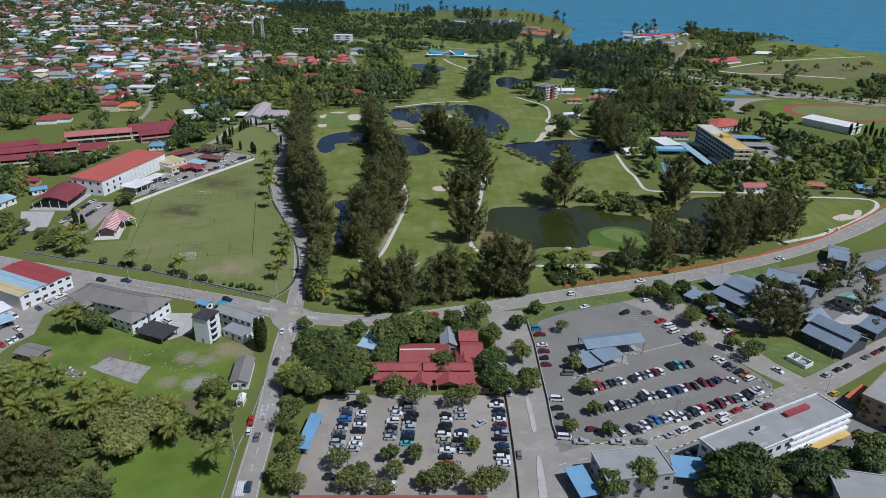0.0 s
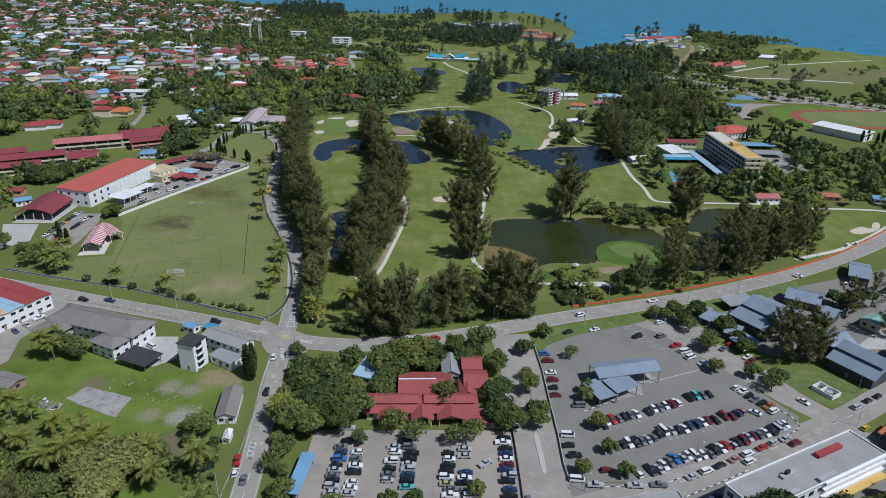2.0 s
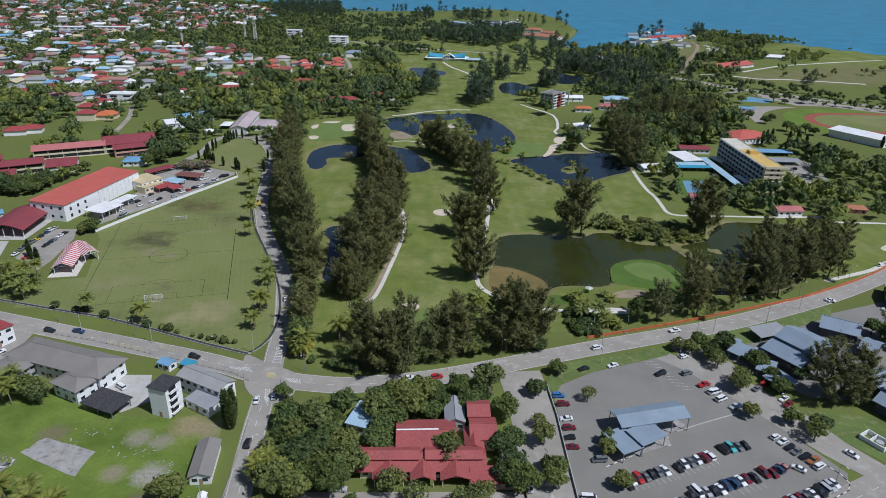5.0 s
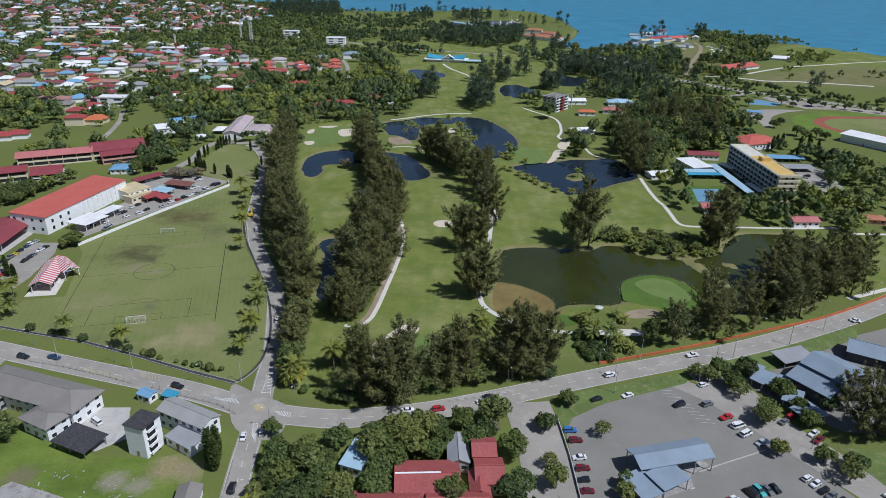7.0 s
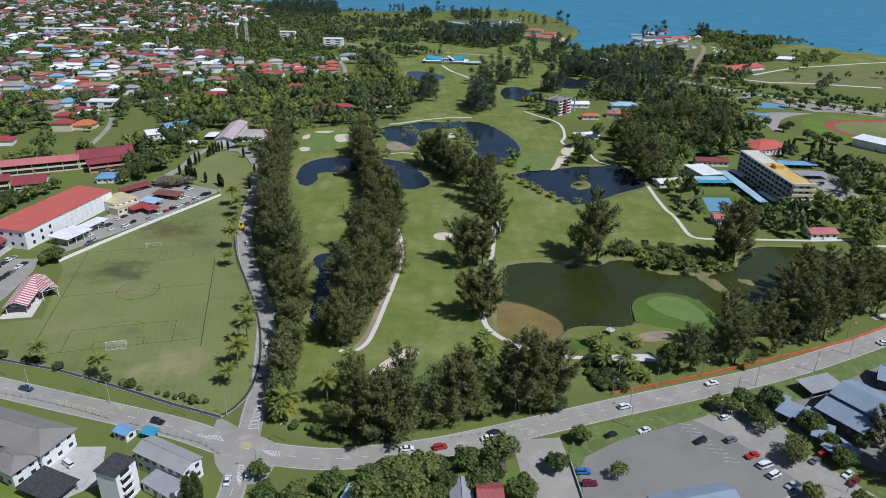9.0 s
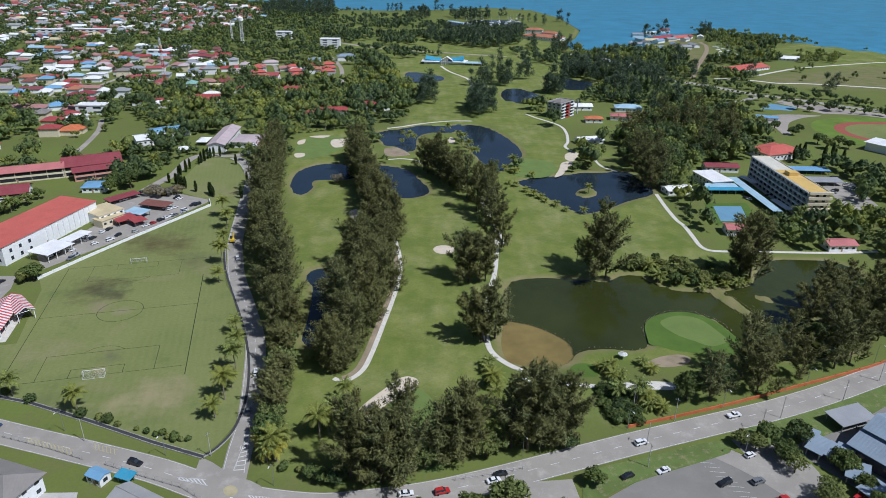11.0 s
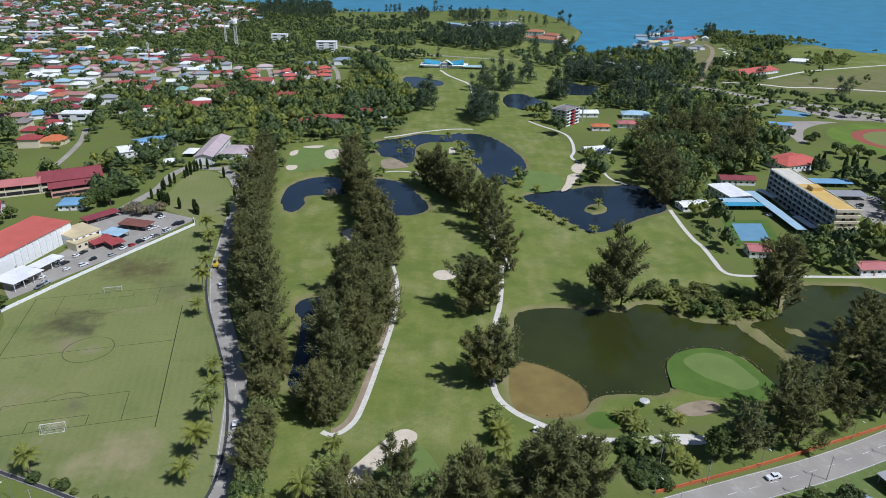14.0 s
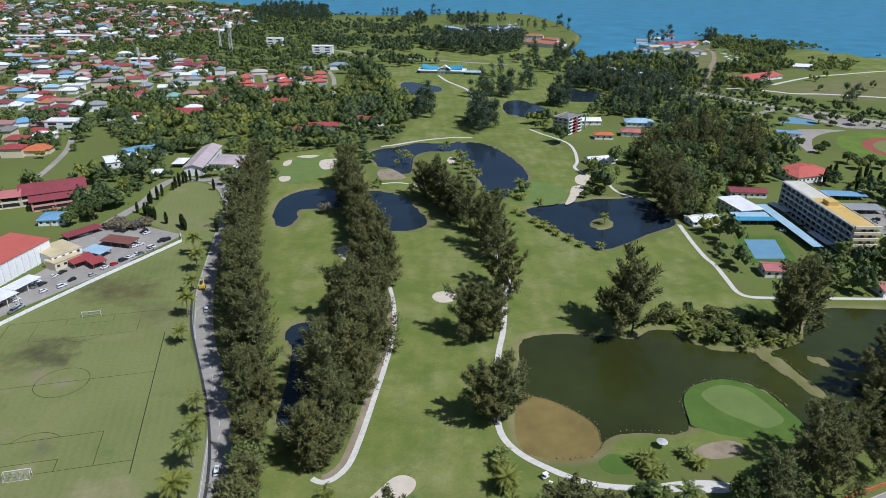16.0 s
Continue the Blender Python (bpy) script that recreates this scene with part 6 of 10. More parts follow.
def add_windows(b, L, W, h, storeys, sides="fblr", gap=3.2, w=1.5, hh=1.2, name="window"):
    """Windows, storey by storey, on the front, back, left and right walls."""
    sh = h / storeys
    for s in sides:
        ln = L if s in "fb" else W
        n = max(int(ln / gap), 1)
        for k in range(storeys):
            for i in range(n):
                t = (i + 0.5) * ln / n
                z = k * sh + sh * 0.56
                x, y, r = {"f": (t, 0, 0), "b": (t, W, 180), "l": (0, t, 270), "r": (L, t, 90)}[s]
                o = new(name, window_mesh(min(w, ln / n * 0.7), min(hh, sh * 0.5)))
                o.parent = b
                o.matrix_basis = pose(x, y, z, 0, 0, r)


def roof_mesh(bm, L, W, z, kind, rise, over, thick=0.22, axis="x"):
    """Roof slabs over an oblong plan: gable, hip, shed, vault or flat."""
    x0, x1, y0, y1 = -over, L + over, -over, W + over
    if axis == "y":
        x0, x1, y0, y1 = -over, W + over, -over, L + over
    ym = (y0 + y1) / 2
    faces = []
    if kind == "flat":
        box(bm, x0, y0, z, x1, y1, z + thick)
    elif kind == "vault":
        n, prev = 10, None
        for i in range(n + 1):
            t = i / n
            yy, zz = y0 + (y1 - y0) * t, z + rise * math.sin(math.pi * t)
            cur = [bm.verts.new((x0, yy, zz)), bm.verts.new((x1, yy, zz)), bm.verts.new((x1, yy, zz - thick)), bm.verts.new((x0, yy, zz - thick))]
            if prev:
                for a, b in ((0, 1), (1, 2), (2, 3), (3, 0)):
                    bm.faces.new((prev[a], prev[b], cur[b], cur[a]))
            else:
                bm.faces.new(cur)
            prev = cur
        bm.faces.new(list(reversed(prev)))
    else:
        inset = {"hip": min((y1 - y0) / 2, (x1 - x0) / 2 - 0.3), "gable": 0.0, "shed": 0.0}[kind]
        if kind == "shed":
            top = [(x0, y0, z), (x1, y0, z), (x1, y1, z + rise), (x0, y1, z + rise)]
            fs = [(0, 1, 2, 3)]
        else:
            top = [(x0, y0, z), (x1, y0, z), (x1, y1, z), (x0, y1, z), (x0 + inset, ym, z + rise), (x1 - inset, ym, z + rise)]
            fs = [(0, 1, 5, 4), (2, 3, 4, 5)]
            if kind == "hip":
                fs += [(1, 2, 5), (3, 0, 4)]
        up = [bm.verts.new(p) for p in top]
        dn = [bm.verts.new((p[0], p[1], p[2] - thick)) for p in top]
        edges = {}
        for f in fs:
            bm.faces.new([up[i] for i in f])
            bm.faces.new([dn[i] for i in reversed(f)])
            for a, b in zip(f, f[1:] + f[:1]):
                if (b, a) in edges:
                    del edges[(b, a)]
                else:
                    edges[(a, b)] = 1
        for a, b in edges:
            bm.faces.new((up[b], up[a], dn[a], dn[b]))
    if axis == "y":
        bmesh.ops.transform(bm, matrix=Matrix(((0, -1, 0, L), (1, 0, 0, 0), (0, 0, 1, 0), (0, 0, 0, 1))), verts=bm.verts[:])
    bmesh.ops.recalc_face_normals(bm, faces=bm.faces[:])


def wall_mesh(bm, L, W, h, kind, rise, axis="x"):
    """A closed block with gable ends where the roof has them."""
    box(bm, 0, 0, -0.3, L, W, h)
    if kind in ("gable", "shed"):
        if axis == "x":
            ends = [[(x, 0, h), (x, W, h), (x, W / 2, h + rise * 0.96)] if kind == "gable" else [(x, 0, h), (x, W, h), (x, W, h + rise * 0.96)] for x in (0.02, L - 0.02)]
        else:
            ends = [[(0, y, h), (L, y, h), (L / 2, y, h + rise * 0.96)] for y in (0.02, W - 0.02)]
        for e in ends:
            bm.faces.new([bm.verts.new(p) for p in e])
    if kind == "vault":
        for x in (0.02, L - 0.02):
            bm.faces.new([bm.verts.new((x, W * i / 10, h + rise * 0.97 * math.sin(math.pi * i / 10))) for i in range(11)])


def building(p, h, kind="gable", roof="red", wall="wall_white", rise=None, storeys=1, over=0.7, axis="x", sides="fblr", gap=3.4, label="", name="house", category="building", open_sides=False, ww=1.5, wh=1.2, parapet=0.0):
    x, y, rz, L, W = rect(p)
    if name == "school_hall":
        gap = 6.5
    if rise is None:
        rise = (W if axis == "x" else L) * 0.2
    b = thing(name, x, y, 0, rz, label or (roof.replace("_", " ") + "-roofed " + wall[5:] + "-walled building beside the road"), category)
    c = b.matrix_basis @ Vector((L / 2, W / 2, 0))
    CLEAR.append((c.x, c.y, max(L, W) * 0.5 + 2))
    if max(L, W) > 1.6 * min(L, W):
        for t in (0.2, 0.8):
            c = b.matrix_basis @ (Vector((L * t, W / 2, 0)) if L > W else Vector((L / 2, W * t, 0)))
            CLEAR.append((c.x, c.y, min(L, W) * 0.6 + 3))
    if open_sides:
        n = max(int(L / 5), 1)
        for i in range(n + 1):
            for yy in (0.15, W - 0.15):
                bm = bmesh.new()
                box(bm, -0.12, -0.12, -0.2, 0.12, 0.12, h + 0.05, pose(min(max(L * i / n, 0.15), L - 0.15), yy, 0))
                part("post", bm, wall, b)
        if kind == "shed" or rise > 0.6:
            for i in range(n + 1):
                bm = bmesh.new()
                beam(bm, (L * i / n, 0.1, h - 0.1), (L * i / n, W - 0.1, h - 0.1), 0.08, 4)
                part("tie_beam", bm, "steel", b)
    else:
        bm = bmesh.new()
        wall_mesh(bm, L, W, h, kind, rise, axis)
        part("wall", bm, wall, b)
        add_windows(b, L, W, h, storeys, sides, gap, ww, wh)
        bm = bmesh.new()
        box(bm, -0.5, -0.06, 0, 0.5, 0.04, 2.1, pose(min(L * 0.4 + 0.9, L - 0.6), 0, 0))
        d = part("door", bm, "wall_brown", b)
        if L * W > 150:
            bm = bmesh.new()
            xx = min(L * 0.4 + 0.9, L - 0.6)
            box(bm, xx + 0.3, -0.12, 1.0, xx + 0.38, -0.05, 1.15)
            part("handle", bm, "steel", d)
    bm = bmesh.new()
    roof_mesh(bm, L, W, h + 0.02, kind, rise, over, axis=axis)
    part("roof", bm, "roof_" + roof if isinstance(roof, str) else roof, b)
    if parapet:
        for a in ((-over, -over, L + over, -over + 0.3), (-over, W + over - 0.3, L + over, W + over), (-over, -over + 0.3, -over + 0.3, W + over - 0.3), (L + over - 0.3, -over + 0.3, L + over, W + over - 0.3)):
            bm = bmesh.new()
            box(bm, a[0], a[1], h + 0.2, a[2], a[3], h + 0.2 + parapet)
            part("parapet", bm, wall, b)
    if kind in ("gable", "hip") and not open_sides and L * W > 60:
        bm = bmesh.new()
        if axis == "x":
            inset = min(W / 2 + over, L / 2 + over - 0.3) if kind == "hip" else 0
            beam(bm, (inset - over, W / 2, h + rise + 0.06), (L + over - inset, W / 2, h + rise + 0.06), 0.16, 5)
        else:
            inset = min(L / 2 + over, W / 2 + over - 0.3) if kind == "hip" else 0
            beam(bm, (L / 2, inset - over, h + rise + 0.06), (L / 2, W + over - inset, h + rise + 0.06), 0.16, 5)
        part("ridge", bm, "roof_" + roof if isinstance(roof, str) else roof, b)
    return b, L, W


# restaurant with red roofs
R_LBL = "red metal-roofed restaurant wing with pale walls"
REST, L_, W_ = building([(-17.6, 202.6), (19.0, 202.6), (19.0, 212.5)], 3.3, "gable", "dusty_red", "wall_cream", 1.9, 1, 1.0, "x", "f", 3.0, R_LBL, "restaurant")
for a, b in ((0.01, 0.47), (0.53, 0.99)):
    bm = bmesh.new()
    roof_mesh(bm, L_ * (b - a), W_ * 0.5, 5.15, "gable", 1.1, 0.35)
    bmesh.ops.translate(bm, verts=bm.verts[:], vec=(L_ * a, W_ * 0.25, 0))
    up = part("upper_roof", bm, "roof_dusty_red", REST)
    bm = bmesh.new()
    box(bm, L_ * a + 0.2, W_ * 0.27, 4.2, L_ * b - 0.2, W_ * 0.73, 5.0)
    part("clerestory", bm, "dark", up)
building([(-13.3, 199.1), (-4.5, 199.1), (-4.5, 206.0)], 3.2, "gable", "dusty_red", "wall_cream", 1.6, 1, 0.6, "y", label="red gabled porch of the restaurant on pale posts", name="restaurant_porch", open_sides=True)
building([(-2.1, 198.7), (4.2, 198.7), (4.2, 205.6)], 3.2, "gable", "dusty_red", "wall_cream", 1.6, 1, 0.6, "y", label="red gabled porch of the restaurant on pale posts", name="restaurant_porch", open_sides=True)
building([(6.6, 198.8), (14.8, 198.8), (14.8, 205.7)], 3.2, "gable", "dusty_red", "wall_cream", 1.6, 1, 0.6, "y", label="red gabled porch of the restaurant on pale posts", name="restaurant_porch", open_sides=True)
building([(15.2, 197.5), (27.2, 197.5), (27.2, 202.9)], 2.9, "shed", "dusty_red", "wall_brown", 1.0, 1, 0.5, "x", "f", 3.0, R_LBL, "restaurant")
REST, L_, W_ = building([(-6.6, 209.7), (10.8, 210.0), (11.2, 223.9)], 4.2, "gable", "dusty_red", "wall_cream", 2.2, 1, 0.8, "x", "fl", 3.4, R_LBL, "restaurant")
bm = bmesh.new()
box(bm, -0.6, W_ / 2 - 0.3, 6.5, L_ * 0.72, W_ / 2 + 0.3, 6.62)
part("ridge_gutter", bm, "wall_white", REST)
building([(16.2, 214.4), (23.6, 214.3), (23.3, 224.2)], 4.8, "gable", "dusty_red", "wall_cream", 2.0, 1, 0.7, "x", "fr", 3.4, R_LBL, "restaurant")
building([(14.4, 210.9), (19.3, 210.9), (19.3, 219.9)], 4.0, "gable", "dusty_red", "wall_cream", 1.8, 1, 0.6, "y", "f", 3.0, R_LBL, "restaurant")
building([(15.9, 224.9), (22.4, 224.9), (22.1, 232.6)], 5.4, "gable", "dusty_red", "wall_cream", 1.8, 1, 0.6, "x", "fr", 3.4, R_LBL, "restaurant")
building([(-23.9, 224.0), (-17.6, 221.5), (-16.8, 232.4)], 3.6, "shed", "pale_blue", "wall_white", 1.2, 1, 0.4, "x", "f", 3.0, "small pale blue-roofed outhouse among trees", "outhouse")
building([(8.4, 223.6), (14.5, 223.6), (14.5, 235.5)], 4, "gable", "grey", "wall_grey", 1.5, 1, 0.4, "y", "f", 3.0, "grey-roofed kitchen block beside the restaurant", "outhouse")
# canopies in the car park
C_LBL = "blue-grey metal canopy roof on steel posts"
building([(62.4, 208.2), (69.0, 211.1), (67.8, 221.0)], 4.0, "shed", "slate", "steel", 0.7, 1, 0.4, "x", label=C_LBL, name="canopy", open_sides=True)
building([(69.1, 211.1), (77.8, 215.8), (77.0, 223.4)], 4.7, "shed", "slate", "steel", 0.6, 1, 0.4, "x", label=C_LBL, name="canopy", open_sides=True)
building([(64.5, 218.5), (88.2, 223.5), (84.2, 231.6)], 5.6, "gable", "slate", "steel", 1.5, 1, 0.3, "x", label=C_LBL, name="canopy", open_sides=True)
sheet("slab", [(62.0, 219.1), (64.1, 210.5), (80.1, 216.5), (81.2, 222.0), (88.5, 226.1), (86.0, 230.1), (66.3, 224.2)], 0.2, "slab_old", 0.3, None, "raised concrete floor under the canopies", "slab")
# shop block with flat roof
SHOP, L_, W_ = building([(91.2, 151.9), (139.9, 174.6), (134.5, 184.8)], 8.4, "flat", "flat", "wall_white", 0, 2, 0.3, "x", "fblr", 3.6, "long white two-storey shop block with flat grey roof", "shop_block", parapet=0.5, ww=2.0, wh=1.5)
for x0, y0, x1, y1, z1, mt in ((L_ * 0.62, W_ * 0.62, L_ * 0.82, W_ * 0.78, 1.2, "roof_red"), (L_ * 0.3, W_ * 0.5, L_ * 0.42, W_ * 0.62, 0.8, "wall_grey"), (L_ * 0.33, W_ * 0.54, L_ * 0.36, W_ * 0.6, 2.0, "dark"), (L_ * 0.2, W_ * 0.03, L_ * 0.3, W_ * 0.14, 1.0, "wall_grey"), (L_ * 0.46, W_ * 0.03, L_ * 0.6, W_ * 0.14, 1.0, "wall_grey")):
    bm = bmesh.new()
    box(bm, x0, y0, 8.6, x1, y1, 8.6 + z1)
    bmesh.ops.bevel(bm, geom=bm.edges[:], offset=0.08, segments=1)
    part("roof_housing", bm, mt, SHOP)
for k in (3.0, 5.6, 8.0):
    bm = bmesh.new()
    box(bm, L_ * 0.48, -0.9, k, L_ + 0.3, -0.01, k + 0.9)
    part("balcony", bm, "wall_white", SHOP)
bm = bmesh.new()
box(bm, L_ * 0.6, -3.2, 2.6, L_ * 0.98, -0.95, 3.1)
part("awning", bm, "roof_yellow", SHOP, "yellow shop awning")
building([(53.9, 146.5), (74.3, 149.7), (73.3, 161.4)], 7, "flat", "flat", "wall_grey", 0, 2, 0.2, "x", "fblr", 3.6, "grey two-storey block with flat pale roof", "shop_block", parapet=0.4)
building([(76.3, 152.7), (84.7, 151.4), (82.9, 158.9)], 3.6, "shed", "blue", "steel", 0.8, label="sky-blue sheet-roofed shelter beside the shops", name="shelter", open_sides=True)
building([(46.7, 145.0), (51.2, 146.1), (50.6, 156.4)], 3.4, "shed", "blue", "steel", 0.7, label="sky-blue sheet-roofed shelter beside the shops", name="shelter", open_sides=True)
building([(-37.2, 166.6), (-34.4, 166.2), (-32.7, 181.5)], 3, "shed", "blue", "steel", 0.6, label="long blue sheet-roofed car shelter", name="shelter", open_sides=True)
building([(-33.9, 137.3), (18.6, 136.8), (19.2, 144.0)], 4, "gable", "coral", "wall_white", 2.0, label="long coral-roofed low building", name="low_building")
building([(150.0, 183.9), (159.8, 171.8), (177.8, 183.7)], 9, "flat", "flat", "wall_brown", 0, 3, 0.3, "x", "fl", 3.2, "brown three-storey shop house with flat roof", "shop_house", parapet=0.5)
building([(150.1, 190.6), (158.1, 178.1), (166.0, 184.1)], 3.6, "shed", "orange", "steel", 0.8, label="orange sheet awning before the shop house", name="awning_shelter", open_sides=True)
building([(116.9, 138.3), (137.4, 133.6), (135.2, 147.5)], 7, "flat", "flat", "wall_grey", 0, 2, 0.3, "x", "fb", 3.6, "flat-roofed grey commercial block", "shop_block", parapet=0.4)
# school halls with slate-blue roofs
def upper_roof(b, L, W, h, rise, wide=0.5, over=0.6):
    """A raised second roof along the ridge; a near-black block stands for the shade beneath its eaves."""
    bm = bmesh.new()
    box(bm, 0.6, W * (0.5 - wide / 2) + 0.5, h + rise * 0.4, L - 0.6, W * (0.5 + wide / 2) - 0.5, h + rise * (1 - wide) + 0.9)
    part("clerestory", bm, "dark", b)
    bm = bmesh.new()
    roof_mesh(bm, L, W * wide, h + rise * (1 - wide) + 1.0, "gable", rise * wide + 0.3, over)
    bmesh.ops.translate(bm, verts=bm.verts[:], vec=(0, W * (0.5 - wide / 2), 0))
    part("upper_roof", bm, "roof_slate", b)


sheet("pavement", [(117.3, 270.3), (151.2, 291.6), (196.2, 307.6), (253.4, 328.4), (288.3, 336.5), (218.6, 239.3), (193.3, 234.8), (179.7, 239.3), (169.0, 246.3), (155.6, 239.3), (139.8, 241.6), (127.7, 253.6)], 0.034, "asphalt_lot", 0.2, None, "dark asphalt yard between the school halls", "yard")
sheet("pavement", [(175.5, 246.6), (186.0, 254.6), (196.9, 262.1), (201.4, 252.8), (190.3, 246.6)], 0.06, "concrete", 0.2, None, "pale concrete yard beside the school", "yard")
# the halls are open: closed dark walls stand for the shade under the roofs
S_LBL = "school hall with slate-blue metal roof, dark walls for its shaded open sides"
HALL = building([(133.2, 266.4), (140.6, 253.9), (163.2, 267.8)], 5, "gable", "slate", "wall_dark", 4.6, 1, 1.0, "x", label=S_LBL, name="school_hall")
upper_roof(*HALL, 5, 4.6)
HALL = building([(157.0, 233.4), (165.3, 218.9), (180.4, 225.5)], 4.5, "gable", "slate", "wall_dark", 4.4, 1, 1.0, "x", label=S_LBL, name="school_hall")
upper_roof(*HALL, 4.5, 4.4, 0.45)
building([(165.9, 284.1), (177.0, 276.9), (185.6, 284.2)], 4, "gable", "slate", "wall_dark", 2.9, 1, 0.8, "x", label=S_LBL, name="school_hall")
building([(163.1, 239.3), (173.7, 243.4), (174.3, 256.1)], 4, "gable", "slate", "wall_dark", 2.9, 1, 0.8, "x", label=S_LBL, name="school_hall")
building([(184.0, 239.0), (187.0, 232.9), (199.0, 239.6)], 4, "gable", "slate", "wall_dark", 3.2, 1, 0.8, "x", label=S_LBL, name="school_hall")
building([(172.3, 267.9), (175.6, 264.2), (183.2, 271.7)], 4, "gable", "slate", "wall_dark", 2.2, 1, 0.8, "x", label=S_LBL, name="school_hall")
building([(137.8, 277.5), (150.7, 281.6), (149.8, 288.1)], 3.2, "shed", "grey", "steel", 0.6, label="dark grey roadside shelter", name="shelter", open_sides=True)
for q in ([(120.4, 267.7), (122.9, 264.6), (126.8, 271.5)], [(123.8, 265.9), (125.7, 262.8), (129.3, 268.7)], [(126.3, 263.2), (129.1, 260.5), (133.4, 266.5)], [(125.8, 255.2), (130.1, 252.3), (134.5, 257.9)], [(126.3, 250.2), (129.0, 243.6), (134.2, 249.3)], [(121.5, 271.5), (123.9, 269.6), (127.0, 274.4)]):
    building(q, 3, "shed", "slate", "steel", 0.7, label="small slate-blue shelter roof on posts", name="shelter", open_sides=True)
building([(192.8, 259.0), (199.5, 263.0), (199.0, 271.2)], 3.6, "gable", "green", "wall_cream", 1.2, label="small pale green-roofed cream house", name="house")
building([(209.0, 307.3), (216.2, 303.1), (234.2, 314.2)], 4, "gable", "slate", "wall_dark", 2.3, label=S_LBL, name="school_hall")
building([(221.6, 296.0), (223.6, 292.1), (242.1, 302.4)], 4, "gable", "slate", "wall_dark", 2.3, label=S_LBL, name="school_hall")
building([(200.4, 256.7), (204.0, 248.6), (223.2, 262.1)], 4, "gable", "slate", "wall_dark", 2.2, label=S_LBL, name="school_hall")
# shops beside the west road
V_P = [(-170.8, 258.0), (-159.6, 279.9), (-189.7, 291.2)]
_a, _b, _c = (Vector(v) for v in V_P)
for t0, t1, rf in ((0.0, 0.24, "cream"), (0.24, 0.52, "pale_blue"), (0.52, 1.0, "red")):
    p0, p1 = _a.lerp(_b, t0), _a.lerp(_b, t1)
    building([p0, p1, p1 + (_c - _b)], 7.0, "gable", rf, "wall_white", 0.6, 2, 0.5, "y", "fb", 3.2, rf.replace("_", " ") + "-roofed two-storey white shop unit", "shop_unit", ww=2.0)
building([(-175.1, 245.2), (-171.5, 251.4), (-180.0, 259.3)], 5, "gable", "white", "wall_white", 1.2, 1, label="white-roofed shop beside a car yard", name="shop_unit")
building([(-170.5, 241.7), (-167.2, 245.3), (-170.2, 249.6)], 3, "shed", "pale_blue", "steel", 0.6, label="pale blue car shelter", name="shelter", open_sides=True)
# old grey block
building([(-150.7, 259.9), (-111.4, 245.4), (-105.8, 256.2)], 6.3, "hip", "old", "wall_white", 3.0, 2, 1.0, "x", "fblr", 3.4, "old two-storey white block with weathered grey roof", "barrack_block")
building([(-126.6, 243.9), (-116.1, 238.4), (-114.3, 246.2)], 5.6, "hip", "old", "wall_white", 1.8, 2, 0.9, "x", "fr", 3.0, "old two-storey white wing with weathered grey roof", "barrack_wing")
building([(-153.0, 252.0), (-142.2, 247.4), (-141.1, 257.1)], 5.6, "hip", "old", "wall_grey", 1.8, 2, 0.9, "x", "fr", 3.0, "old two-storey wing with weathered grey roof", "barrack_wing")
building([(-113.2, 235.8), (-101.5, 230.4), (-98.9, 238.0)], 3, "shed", "black", "steel", 0.5, label="black flat-roofed car port on posts", name="car_port", open_sides=True)
TOWER, L_, W_ = building([(-89.4, 233.0), (-82.9, 230.6), (-80.4, 237.6)], 11, "flat", "black", "wall_white", 0, 4, 0.35, "x", "bl", 3.2, "white four-storey stair tower with black roof", "tower_block", ww=1.0)
for k in range(4):
    bm = bmesh.new()
    box(bm, L_ - 0.02, W_ * 0.15, 1.0 + k * 2.7, L_ + 1.1, W_ * 0.7, 1.15 + k * 2.7)
    box(bm, L_ + 0.95, W_ * 0.15, 1.15 + k * 2.7, L_ + 1.1, W_ * 0.7, 2.0 + k * 2.7)
    deck = part("balcony", bm, "wall_white", TOWER)
    bm = bmesh.new()
    box(bm, L_ - 0.1, W_ * 0.2, 1.2 + k * 2.7, L_ + 0.03, W_ * 0.65, 3.2 + k * 2.7)
    part("opening", bm, "dark", deck)
building([(-84.6, 246.3), (-67.7, 236.9), (-65.9, 244.1)], 6.5, "gable", "flat", "wall_white", 1.6, 2, 0.5, "x", "fblr", 3.2, "white annex with pale weathered corrugated roof", "annex")
building([(-79.4, 237.0), (-70.2, 231.0), (-68.2, 237.1)], 3.5, "shed", "grey", "wall_white", 0.6, 1, 0.3, "x", "f", 3.2, "low white lean-to with grey roof", "annex")
building([(-97.1, 259.9), (-92.2, 257.6), (-92.0, 261.7)], 2.8, "gable", "blue", "wall_white", 0.8, 1, 0.3, label="small blue-roofed guard booth", name="guard_booth", gap=2.0)
building([(-88.2, 259.9), (-84.3, 258.4), (-84.6, 260.8)], 2.4, "shed", "cyan", "steel", 0.4, label="small blue kiosk awning on posts", name="kiosk", open_sides=True)
building([(-66.8, 200.2), (-60.8, 200.7), (-65.0, 215.8)], 3.2, "gable", "old", "wall_white", 1.4, 1, 0.5, "y", "fl", 3.0, "small old shed with grey roof and white walls", "shed")
building([(-62.3, 190.5), (-60.1, 190.5), (-61.2, 194.9)], 2.2, "gable", "white", "wall_white", 0.7, 1, 0.2, "y", "f", 3.0, "tiny white hut on the grass", "hut")
building([(-152.5, 220.1), (-142.9, 216.6), (-142.5, 223.4)], 3.2, "gable", "old", "wall_brown", 1.0, label="dilapidated shack with grey sheet roof", name="shack")
